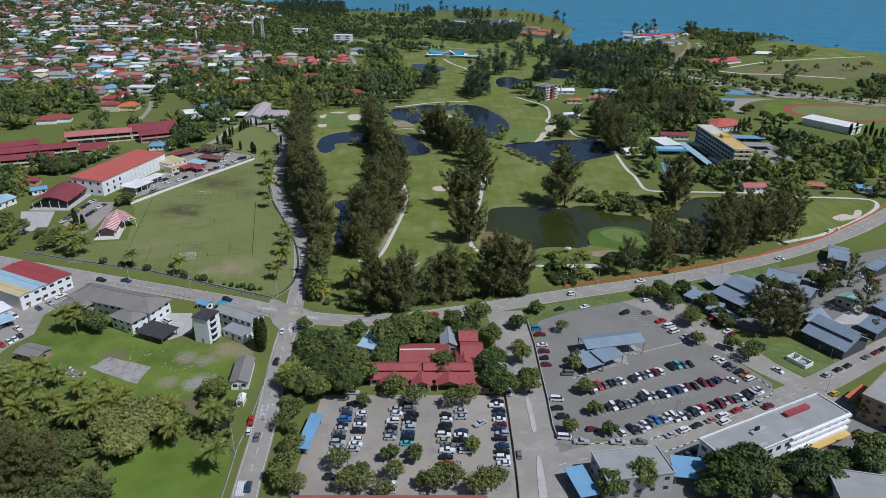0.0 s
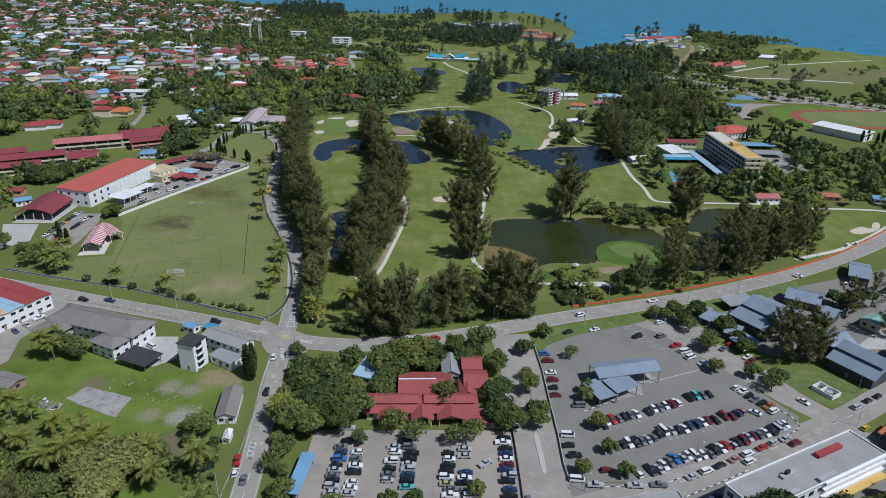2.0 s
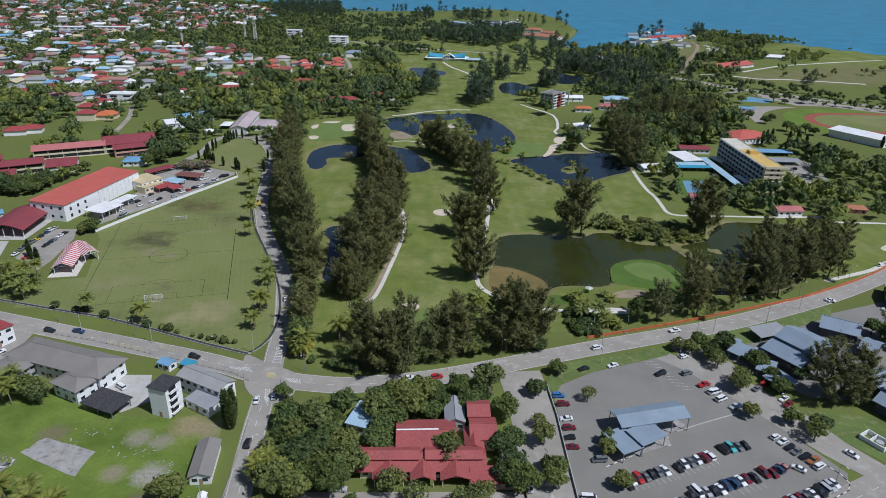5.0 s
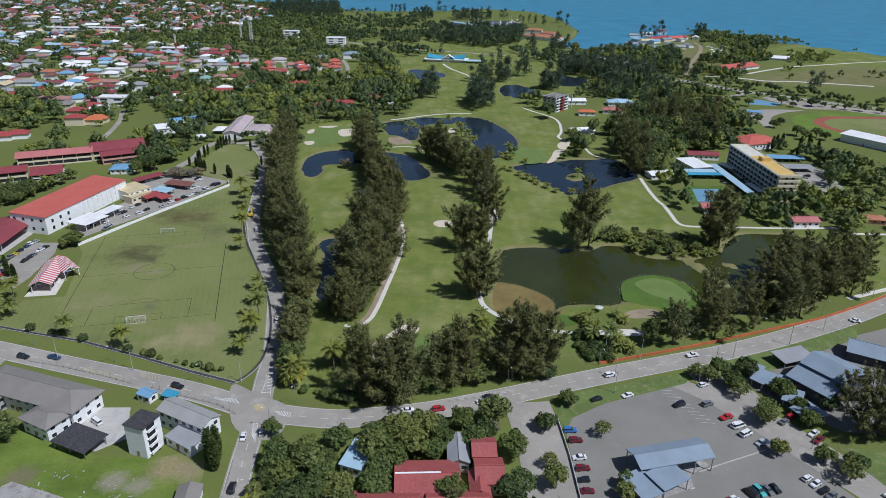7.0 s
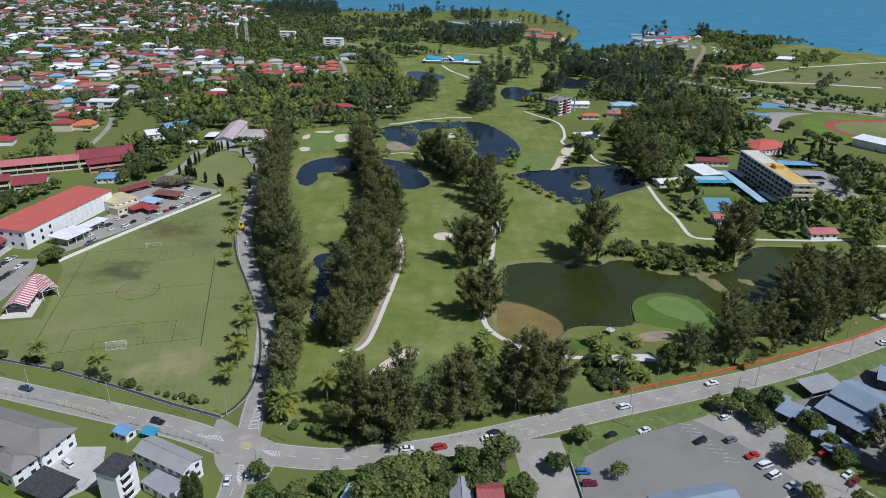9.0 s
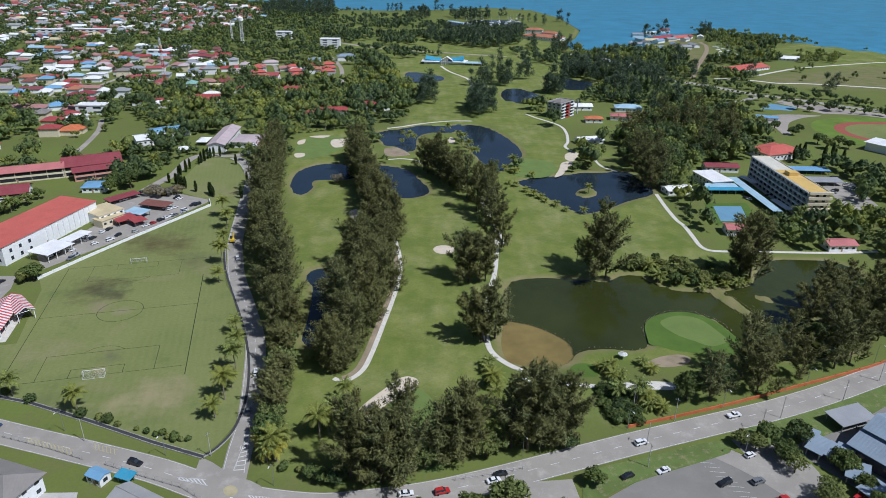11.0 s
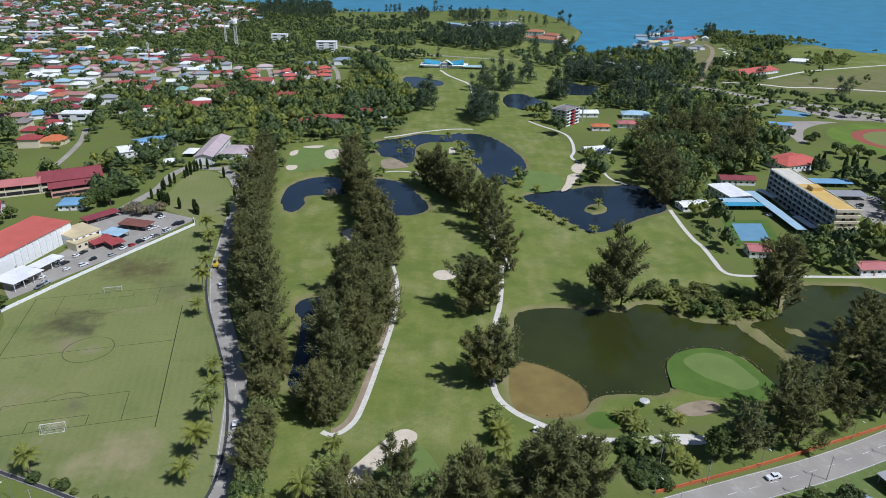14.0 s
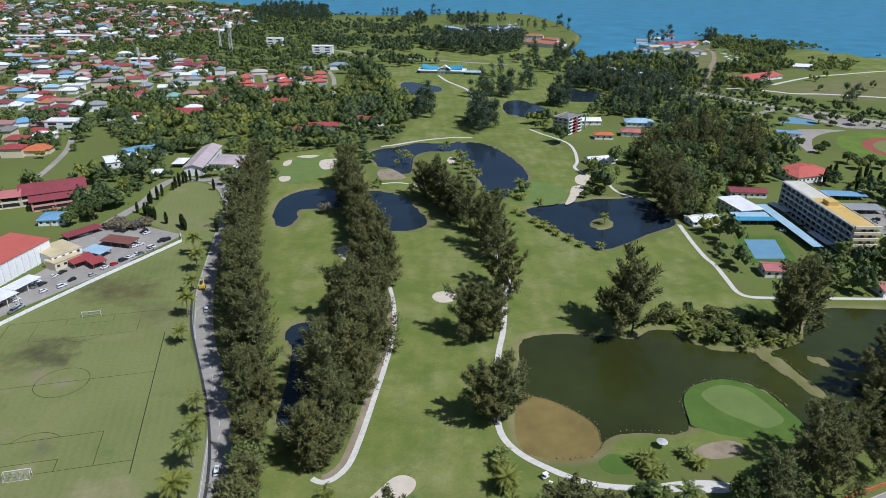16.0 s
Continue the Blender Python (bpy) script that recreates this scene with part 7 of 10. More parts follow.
sheet("slab", [(-123.1, 214.7), (-121.3, 216.5), (-120.1, 219.9), (-118.5, 221.4), (-113.5, 219.5), (-106.5, 217.2), (-100.2, 214.7), (-101.0, 210.7), (-101.4, 207.2), (-101.4, 204.0), (-104.8, 205.2), (-110.9, 208.3), (-117.2, 211.3)], 0.12, "slab_old", 0.2, None, "cracked concrete slab of a vanished house", "slab")
# sports hall and grandstand
HALL, L_, W_ = building([(-200.1, 405.8), (-183.8, 470.8), (-202.8, 485.7)], 10, "shed", "coral", "wall_white", 1.0, 2, 0.5, "x", "lr", 5, "large white sports hall with coral-red roof", "sports_hall", ww=1.6, wh=1.6)
for i in range(9):
    bm = bmesh.new()
    x = L_ * (0.42 + 0.06 * i)
    box(bm, x, -0.5, 0, x + 0.35, -0.01, 9.2)
    part("pier", bm, "wall_white", HALL)
for i in range(3):
    for k in range(2):
        bm = bmesh.new()
        box(bm, L_ * (0.06 + 0.09 * i), -0.06, 1.5 + 4 * k, L_ * (0.06 + 0.09 * i) + 1.6, 0.02, 3.4 + 4 * k)
        part("window", bm, "glass_dark", HALL)
building([(-181.3, 409.3), (-175.7, 423.3), (-186.1, 431.2)], 4.2, "flat", "white", "wall_white", 0, label="white flat entrance canopy on posts", name="canopy", open_sides=True)
building([(-178.2, 426.1), (-173.7, 438.6), (-178.7, 442.8)], 4.2, "flat", "white", "wall_white", 0, label="white flat entrance canopy on posts", name="canopy", open_sides=True)
building([(-232.1, 382.7), (-211.4, 383.0), (-212.1, 413.8)], 4.5, "vault", "maroon", "wall_white", 3.0, 1, 0.6, "y", label="open sports court under a vaulted maroon roof", name="covered_court", open_sides=True)
sheet("slab", [(-233.1, 379.5), (-209.9, 379.9), (-208.9, 412.8), (-227.3, 416.2)], 0.08, "concrete", 0.2, None, "concrete floor of the covered court", "slab")
sheet("slab", [(-175.3, 334.9), (-162.6, 336.8), (-168.8, 367.0), (-179.3, 370.8)], 0.15, "path", 0.3, None, "pale concrete base of the grandstand", "slab")


def striped():
    n = Nodes("striped_sheet", 0.6)
    w = n.node("ShaderNodeTexWave", Scale=0.155, Distortion=0.0)
    n.link(n.place(False), w.inputs["Vector"])
    f = n.ramp(n.noise(0.5, 5, False), 0.35, 0.75)
    return n.color(n.mix(n.ramp(w.outputs["Fac"], 0.48, 0.52), n.mix(f, (0.5, 0.07, 0.07), (0.42, 0.1, 0.1)), n.mix(f, (0.72, 0.7, 0.68), (0.6, 0.55, 0.52))))


M["roof_striped"] = striped()
building([(-165.7, 340.0), (-170.5, 365.7), (-180.7, 376.3)], 4, "gable", "striped", "wall_white", 2.2, 1, 0.8, "x", label="grandstand with red and white striped roof", name="grandstand", open_sides=True)
building([(-176.8, 363.3), (-164.9, 351.2), (-169.7, 365.2)], 4.4, "gable", "striped", "wall_white", 2.0, 1, 0.5, "x", label="striped cross gable over the grandstand steps", name="grandstand_porch", open_sides=True)
building([(-177.2, 457.8), (-168.5, 470.3), (-180.4, 482.9)], 5.5, "flat", "cream", "wall_white", 0, 2, 0.3, "x", "fr", 3.4, "cream flat-roofed annex of the hall", "annex")
building([(-174.1, 453.7), (-166.9, 465.9), (-171.0, 474.4)], 4, "flat", "cream", "wall_cream", 0, 1, 0.3, "x", "fr", 3.4, "cream flat-roofed annex of the hall", "annex")
building([(-166.2, 456.3), (-159.5, 463.8), (-165.0, 469.3)], 3, "shed", "red", "steel", 0.4, label="red sheet awning over bays", name="shelter", open_sides=True)
building([(-157.0, 455.6), (-152.8, 460.3), (-156.9, 465.7)], 3, "shed", "red", "steel", 0.4, label="red sheet awning over bays", name="shelter", open_sides=True)
building([(-169.0, 472.1), (-158.8, 467.6), (-157.6, 474.8)], 3, "shed", "pale_blue", "steel", 0.4, label="pale blue sheet awning on posts", name="shelter", open_sides=True)
building([(-165.5, 485.3), (-149.4, 480.6), (-149.2, 488.0)], 2.8, "shed", "brown", "steel", 0.4, label="rusty brown car port roof", name="car_port", open_sides=True)
building([(-184.7, 489.6), (-173.1, 504.6), (-177.6, 508.6)], 2.8, "shed", "maroon", "steel", 0.4, label="long maroon car port roof", name="car_port", open_sides=True)
sheet("pavement", [(-180.2, 467.3), (-187.1, 493.7), (-175.4, 511.3), (-150.2, 511.1), (-127.9, 499.1), (-144.0, 464.5)], 0.06, "asphalt", 0.2, None, "asphalt school car park", "car park")
sheet("pavement", [(-180.7, 402.4), (-191.3, 416.9), (-180.3, 458.5), (-165.3, 492.4), (-149.5, 487.7), (-142.9, 463.9)], 0.055, "asphalt", 0.2, None, "asphalt strip beside the sports hall", "car park")
sheet("pavement", [(-202.2, 357.0), (-203.3, 395.0), (-189.5, 395.2), (-185.0, 381.9), (-183.0, 354.4), (-184.2, 343.3)], 0.06, "asphalt", 0.2, None, "asphalt car park behind the grandstand", "car park")
sheet("pavement", [(-236.6, 377.8), (-216.9, 378.1), (-209.1, 354.1), (-218.7, 342.9)], 0.05, "concrete", 0.2, None, "stained old concrete court", "yard")
# long red-roofed school blocks
SB = "long two-storey school block with faded red roof"
for q, h, rf, wl in (([(-236.6, 543.3), (-205.2, 559.6), (-214.9, 577.5)], 7, "maroon", "wall_cream"), ([(-225.9, 534.2), (-204.3, 546.1), (-205.0, 557.0)], 6.3, "maroon", "wall_pink"), ([(-280.0, 524.8), (-236.7, 542.9), (-243.1, 554.1)], 7, "pink", "wall_cream"),
                     ([(-324.2, 484.6), (-290.4, 504.9), (-296.0, 514.3)], 7, "maroon", "wall_cream"), ([(-313.0, 470.3), (-258.3, 497.2), (-264.5, 508.0)], 7, "maroon", "wall_cream"), ([(-305.3, 456.9), (-264.9, 473.7), (-270.7, 483.6)], 6, "maroon", "wall_cream"), ([(-254.9, 494.7), (-238.4, 500.5), (-245.6, 515.8)], 4.5, "maroon", "wall_white")):
    blk, L_, W_ = building(q, h, "gable", rf, wl, None, 2, 1.0, "x", "b", 5.5, SB, "school_block", ww=2.6)
    for k in range(2):
        # flat near-black band on the wall in place of the recessed corridor's shade
        bm = bmesh.new()
        box(bm, 0.4, -0.05, 1.0 + k * h / 2, L_ - 0.4, 0.05, h / 2 - 0.35 + k * h / 2)
        gap = part("corridor", bm, "dark", blk, "dark panel for a shaded open corridor")
        for i in range(int(L_ / 9) + 1):
            bm = bmesh.new()
            xx = 0.45 + (L_ - 1.2) * i / max(int(L_ / 9), 1)
            box(bm, xx, -0.25, 1.0 + k * h / 2, xx + 0.3, -0.06, h / 2 - 0.35 + k * h / 2)
            part("pillar", bm, wl, gap)
building([(-262.3, 424.4), (-251.8, 425.4), (-255.8, 431.8)], 3.5, "gable", "red", "wall_pink", 1.0, label="small red-roofed pink hut", name="hut")
building([(-250.7, 379.1), (-246.6, 392.0), (-257.0, 402.1)], 4, "gable", "pale_blue", "wall_white", 1.4, label="white house with pale blue roof", name="house")
building([(-244.4, 405.6), (-237.4, 410.2), (-241.0, 416.2)], 3.5, "gable", "blue", "wall_white", 1.0, label="low house with blue roof", name="house")
building([(-211.7, 512.2), (-197.9, 513.7), (-204.2, 526.0)], 3.6, "hip", "blue", "wall_white", 1.4, label="blue-roofed classroom beside the trees", name="classroom")
# club house and sheds to the north
building([(-147.1, 605.3), (-148.8, 661.9), (-161.4, 671.9)], 6, "gable", "pink_grey", "wall_white", 2.2, 2, 1.0, "x", "fb", 4, "long pinkish-grey roofed club house", "club_house")
building([(-145.4, 619.5), (-121.0, 617.8), (-124.1, 641.1)], 4.5, "hip", "pink_grey", "wall_white", 2.0, 1, 1.0, "x", "f", 4, "pinkish-grey roofed club house wing", "club_house")
building([(-123.4, 612.2), (-114.5, 612.3), (-119.9, 637.1)], 4.5, "hip", "red", "wall_white", 2.0, label="red-roofed club house wing", name="club_house")
building([(-206.5, 639.6), (-188.8, 657.5), (-200.9, 676.3)], 5, "gable", "blue", "wall_white", 1.6, label="blue-roofed shed beside the trees", name="store")
building([(-217.2, 619.1), (-197.2, 630.7), (-211.1, 644.6)], 5, "gable", "white", "wall_white", 1.6, label="white-roofed shed beside the trees", name="store")
for q in ([(-173.8, 624.3), (-166.3, 624.3), (-169.4, 638.9)], [(-180.0, 600.8), (-173.7, 602.6), (-175.9, 611.4)], [(-130.4, 615.3), (-124.3, 615.3), (-127.0, 626.5)]):
    building(q, 3, "hip", "white", "steel", 1.8, label="white marquee tent with peaked roof", name="marquee", open_sides=True)
# hotel slab
HOTEL, L_, W_ = building([(227.7, 541.3), (226.4, 465.9), (238.3, 461.4)], 17, "flat", "ivory", "wall_cream", 0, 5, 0.4, "x", "b", 6, "five-storey hotel slab with part-yellow flat roof", "hotel", parapet=0.5, ww=1.4, wh=1.2)
bm = bmesh.new()
box(bm, L_ * 0.4, 0.6, 17.2, L_ - 0.6, W_ - 0.6, 17.32)
part("roof_coating", bm, "roof_yellow", HOTEL, "yellow roof coating")
bm = bmesh.new()
box(bm, L_ * 0.5, W_ * 0.25, 17.3, L_ * 0.58, W_ * 0.75, 19.6)
bmesh.ops.bevel(bm, geom=bm.edges[:], offset=0.1, segments=1)
part("roof_housing", bm, "roof_yellow", HOTEL)
for k in range(6):
    bm = bmesh.new()
    box(bm, 0.2, -1.3, 0.2 + 3.3 * k, L_ - 0.2, -0.01, 1.0 + 3.3 * k)
    deck = part("balcony", bm, "wall_pale", HOTEL)
    bm = bmesh.new()
    box(bm, L_ + 0.41, -1.0, 0.2 + 3.3 * k, L_ + 1.5, W_ + 1.0, 1.7 + 3.3 * k)
    bmesh.ops.bevel(bm, geom=bm.edges[:], offset=0.25, segments=2)
    part("band", bm, "wall_cream", HOTEL)
    if k < 5:
        bm = bmesh.new()
        box(bm, 0.4, -0.06, 1.1 + 3.3 * k, L_ - 0.4, 0.02, 3.2 + 3.3 * k)
        part("window_band", bm, "glass_dark", HOTEL)
        for i in range(15):
            bm = bmesh.new()
            x = 0.3 + (L_ - 0.8) * i / 14
            box(bm, x, -1.2, 1.0 + 3.3 * k, x + 0.22, -0.07, 3.5 + 3.3 * k)
            part("fin", bm, "wall_pale", deck)
        for i in range(2):
            bm = bmesh.new()
            box(bm, L_ - 0.05, W_ * (0.3 + 0.35 * i), 1.8 + 3.3 * k, L_ + 0.45, W_ * (0.3 + 0.35 * i) + 1.6, 3.3 + 3.3 * k)
            part("window", bm, "glass_dark", HOTEL)
building([(195.3, 524.0), (209.6, 526.6), (209.6, 551.5)], 4.5, "flat", "white", "wall_white", 0, label="white flat-roofed hotel pavilion", name="pavilion", gap=4)
building([(211.9, 474.0), (216.8, 474.0), (217.2, 537.5)], 3.2, "shed", "pale_blue", "steel", 0.3, label="long pale blue covered walkway", name="walkway", open_sides=True)
building([(188.8, 518.0), (209.3, 518.0), (209.3, 523.8)], 3.2, "shed", "pale_blue", "steel", 0.4, label="pale blue walkway roof on posts", name="walkway", open_sides=True)
building([(179.1, 512.4), (211.0, 512.0), (211.1, 516.4)], 3.2, "shed", "cyan", "steel", 0.2, label="bright blue walkway roof on posts", name="walkway", open_sides=True)
building([(221.0, 541.0), (223.4, 526.4), (226.4, 528.0)], 3.2, "shed", "white", "steel", 0.2, label="white covered walkway on posts", name="walkway", open_sides=True)
building([(220.2, 493.5), (221.0, 476.5), (224.0, 477.6)], 3.2, "shed", "white", "steel", 0.2, label="white covered walkway on posts", name="walkway", open_sides=True)
building([(205.1, 560.5), (228.1, 558.3), (231.5, 568.5)], 4, "gable", "maroon", "wall_white", 1.6, label="long maroon-roofed white bungalow", name="bungalow")
building([(264.2, 587.0), (298.5, 598.2), (298.1, 622.4)], 5, "hip", "coral", "wall_white", 3.5, label="broad coral hipped-roof building", name="assembly_hall")
building([(268.4, 614.6), (275.7, 600.9), (288.7, 617.2)], 5, "hip", "coral", "wall_white", 2.5, label="coral hipped-roof wing beside the trees", name="assembly_hall")
building([(216.2, 421.5), (231.2, 421.9), (231.6, 431.0)], 3.6, "gable", "pink", "wall_white", 1.6, label="pink-roofed white hut beside the path", name="hut")
building([(261.0, 428.5), (274.0, 426.0), (275.2, 434.0)], 3, "hip", "faded_orange", "wall_pink", 1.4, label="small orange-roofed hut on the grass", name="hut")
building([(294.4, 423.0), (306.6, 421.0), (307.6, 429.0)], 3, "gable", "blue", "wall_white", 1.2, label="small blue-roofed hut beside the road", name="hut")
building([(170.7, 443.1), (181.5, 441.8), (183.6, 451.3)], 4, "gable", "pink", "wall_white", 1.4, label="pink-roofed shelter beside the court", name="hut")
building([(266.2, 556.4), (292.4, 554.4), (297.3, 562.4)], 3, "shed", "blue", "steel", 0.4, label="blue car port roof on posts", name="car_port", open_sides=True)
building([(265.1, 530.2), (287.5, 529.1), (293.3, 538.4)], 3, "shed", "grey", "steel", 0.4, label="grey car port roof on posts", name="car_port", open_sides=True)
building([(160.7, 509.5), (177.9, 512.5), (175.5, 522.4)], 3.2, "gable", "white", "wall_white", 1.2, label="white-roofed bungalow among trees", name="bungalow")
sheet("pavement", [(276.3, 540.3), (299.3, 536.6), (287.8, 491.2), (258.3, 477.2), (268.2, 503.3)], 0.05, "asphalt", 0.2, None, "asphalt hotel car park", "car park")
sheet("court", [(178.6, 496.4), (206.2, 496.1), (197.0, 460.0), (171.5, 460.2)], 0.05, "green_rim", 0.2, None, "green tennis court surround", "tennis court")
M["court"] = surface("court_paint", (0.15, 0.29, 0.40), 0.85, 1.1, 0.1, 1.5, 0.8, 0.05)
sheet("court", [(182.3, 490.6), (199.8, 490.4), (193.0, 465.0), (176.5, 465.2)], 0.06, "court", 0.2, None, "pale blue tennis court", "tennis court")
building([(360.2, 622.0), (384.0, 582.0), (397.0, 590.5)], 6.5, "shed", "white", "wall_white", 1.2, 2, 1.2, "x", "r", 6, label="long white-roofed stadium stand beside the running track", name="stadium_stand")
APT, L_, W_ = building([(120.5, 731.0), (131.3, 721.5), (147.0, 739.5)], 14, "flat", "old", "wall_grey", 0, 5, 0.6, "x", "f", 4, "grey five-storey apartment block with maroon balconies", "apartment_block", parapet=0.5, ww=2.4, wh=1.6)
for k in range(5):
    for i in range(3):
        bm = bmesh.new()
        y = W_ * (0.03 + 0.33 * i)
        box(bm, L_ + 0.01, y, 0.3 + 2.8 * k, L_ + 1.6, y + W_ * 0.28, 0.5 + 2.8 * k)
        box(bm, L_ + 1.45, y, 0.5 + 2.8 * k, L_ + 1.6, y + W_ * 0.28, 1.4 + 2.8 * k)
        deck = part("balcony", bm, "wall_white" if i != 1 else "steel_red", APT)
        bm = bmesh.new()
        box(bm, L_ - 0.02, y + 0.5, 0.55 + 2.8 * k, L_ + 0.05, y + W_ * 0.25, 2.7 + 2.8 * k)
        part("opening", bm, "glass_dark", deck)
    for i in range(4):
        bm = bmesh.new()
        box(bm, L_, W_ * (0.31 + 0.33 * i) - 0.35 if i else -0.3, 0.2 + 2.8 * k, L_ + 1.3, W_ * (0.31 + 0.33 * i) if i else 0.2, 2.98 + 2.8 * k)
        part("pier", bm, "wall_white", APT)
bm = bmesh.new()
roof_mesh(bm, L_ * 0.6, W_ * 0.5, 14.5, "hip", 2.0, 0.5)
bmesh.ops.translate(bm, verts=bm.verts[:], vec=(L_ * 0.2, W_ * 0.2, 0))
part("roof_housing", bm, "roof_old", APT)

for q, h, k, rf, lb in (([(152.6, 708.0), (168.0, 706.8), (169.1, 726.3)], 4, "hip", "orange", "bright orange-roofed house"), ([(193.0, 754.9), (217.9, 751.4), (218.8, 772.9)], 4, "hip", "pale_blue", "pale blue-roofed house"),
                        ([(178.6, 719.5), (197.1, 715.5), (200.2, 730.8)], 4, "hip", "pink", "pink-roofed house"), ([(130.2, 631.4), (150.9, 636.6), (154.6, 655.4)], 3, "gable", "white", "white tent roofs beside the pond"),
                        ([(151.3, 759.0), (170.9, 759.5), (177.2, 788.1)], 4, "gable", "white", "white-roofed house"), ([(397.2, 975.5), (478.0, 1023.7), (486.6, 1060.9)], 4, "gable", "coral", "long coral-roofed shed"),
                        ([(183.4, 1348.1), (236.9, 1300.6), (253.0, 1410.1)], 6, "hip", "faded_orange", "brown-roofed resort building"), ([(200.6, 1417.5), (231.8, 1408.3), (243.7, 1484.0)], 8, "hip", "faded_orange", "brown-roofed resort building"), ([(222.3, 1362.1), (243.8, 1342.2), (253.5, 1398.5)], 9, "hip", "faded_orange", "brown-roofed resort building"),
                        ([(394.9, 1302.4), (419.5, 1304.2), (437.0, 1368.3)], 4, "gable", "cream", "boat shed"), ([(421.9, 1324.6), (468.0, 1359.8), (481.6, 1405.9)], 4, "gable", "red", "red boat shed"), ([(461.9, 1343.3), (494.0, 1361.9), (510.8, 1408.3)], 4, "gable", "coral", "coral boat shed"),
                        ([(422.6, 1220.9), (445.7, 1222.4), (465.2, 1278.3)], 4, "gable", "grey", "grey boat shed"), ([(373.3, 1209.1), (397.8, 1210.7), (411.4, 1255.8)], 4, "gable", "slate", "slate boat shed"), ([(385.7, 1177.0), (412.6, 1178.6), (429.1, 1230.1)], 4, "gable", "grey", "grey boat shed"), ([(353.2, 1261.0), (372.5, 1253.1), (386.3, 1301.7)], 4, "gable", "grey", "grey boat shed"),
                        ([(533.6, 1110.0), (560.7, 1101.0), (573.8, 1126.4)], 3, "gable", "white", "white low shed"), ([(271.2, 1023.1), (288.6, 1015.1), (300.1, 1051.7)], 5, "gable", "white", "white-roofed store"), ([(254.2, 1062.1), (272.3, 1044.2), (278.6, 1069.8)], 4, "gable", "white", "white low shed"),
                        ([(319.2, 723.2), (336.3, 716.7), (353.4, 745.1)], 3, "flat", "blue", "blue-topped court shelter")):
    a_, b_, c_ = (Vector(v) for v in q)
    if (c_ - b_).length > (b_ - a_).length * 0.55:
        q = [a_, b_, b_ + (c_ - b_).normalized() * (b_ - a_).length * 0.55]
    building(q, h, k, rf, "wall_white", min((b_ - a_).length * 0.11, 3.2), max(int(h / 3.5), 1), 0.8, "x", "f", 5, lb + " among trees beside the course", "house" if "house" in lb else lb.split()[-3 if lb.endswith("beside the pond") else -1].replace(".", ""), "building")



def golf_pavilion(x, y, rz):
    """A low verandah roof with two swept blue wings either side of a white gabled porch."""
    g = thing("golf_pavilion", x, y, 0, rz, "white golf pavilion with two swept bright blue roofs", "pavilion")
    bm = bmesh.new()
    box(bm, -28, -7, -0.2, 28, 9, 3.6)
    part("wall", bm, "wall_white", g)
    bm = bmesh.new()
    roof_mesh(bm, 62, 22, 3.62, "hip", 2.4, 0.6)
    bmesh.ops.translate(bm, verts=bm.verts[:], vec=(-31, -10, 0))
    part("verandah_roof", bm, "roof_white", g)
    for sx in (-1, 1):
        bm = bmesh.new()
        n, prev = 8, None
        for i in range(n + 1):
            t = i / n
            px, rise = sx * (5 + 21 * t), 7.2 + 2.6 * t * t
            cur = [bm.verts.new((px, yy, zz)) for yy, zz in ((-7.5, rise - 2.6), (1.0, rise + 0.9), (9.0, rise - 2.6), (9.0, 4.2), (-7.5, 4.2))]
            if prev:
                for k in range(5):
                    bm.faces.new((prev[k], prev[(k + 1) % 5], cur[(k + 1) % 5], cur[k]))
            else:
                bm.faces.new(cur)
            prev = cur
        bm.faces.new(list(reversed(prev)))
        bmesh.ops.recalc_face_normals(bm, faces=bm.faces[:])
        part("wing_roof", bm, "roof_cyan", g, "bright blue swept roof")
    bm = bmesh.new()
    roof_mesh(bm, 16, 9, 5.5, "gable", 5.0, 0.4, axis="y")
    bmesh.ops.translate(bm, verts=bm.verts[:], vec=(-4.5, -11, 0))
    part("porch_roof", bm, "roof_white", g)
    for px in (-4, -1.5, 1.5, 4):
        bm = bmesh.new()
        beam(bm, (px, -10.6, -0.1), (px, -10.6, 5.6), 0.35, 8)
        part("column", bm, "wall_white", g)
    bm = bmesh.new()
    roof_mesh(bm, 26, 13, 3.2, "hip", 1.4, 0.4)
    bmesh.ops.translate(bm, verts=bm.verts[:], vec=(26, -13, 0))
    part("side_canopy", bm, "roof_pale_blue", g)
    for px in (27, 39, 51):
        for py in (-12.5, -0.8):
            bm = bmesh.new()
            beam(bm, (px, py, -0.1), (px, py, 3.3), 0.2, 6)
            part("post", bm, "wall_white", g)
    CLEAR.append((x, y, 40))


golf_pavilion(36, 1050, -6)
building([(60.0, 1600.0), (92.0, 1560.0), (102.0, 1568.0)], 4, "gable", "pale_blue", "wall_white", 1.5, 1, 0.6, "x", "f", 5, "long pale blue-roofed marina shed beside the basin", "marina_shed")
# athletics track
TRACK_R = (372.4, 680.9)
M["track"] = surface("track_red", (0.30, 0.09, 0.06), 0.85, 1.1, 0.2, 2, 0.9, 0.05)


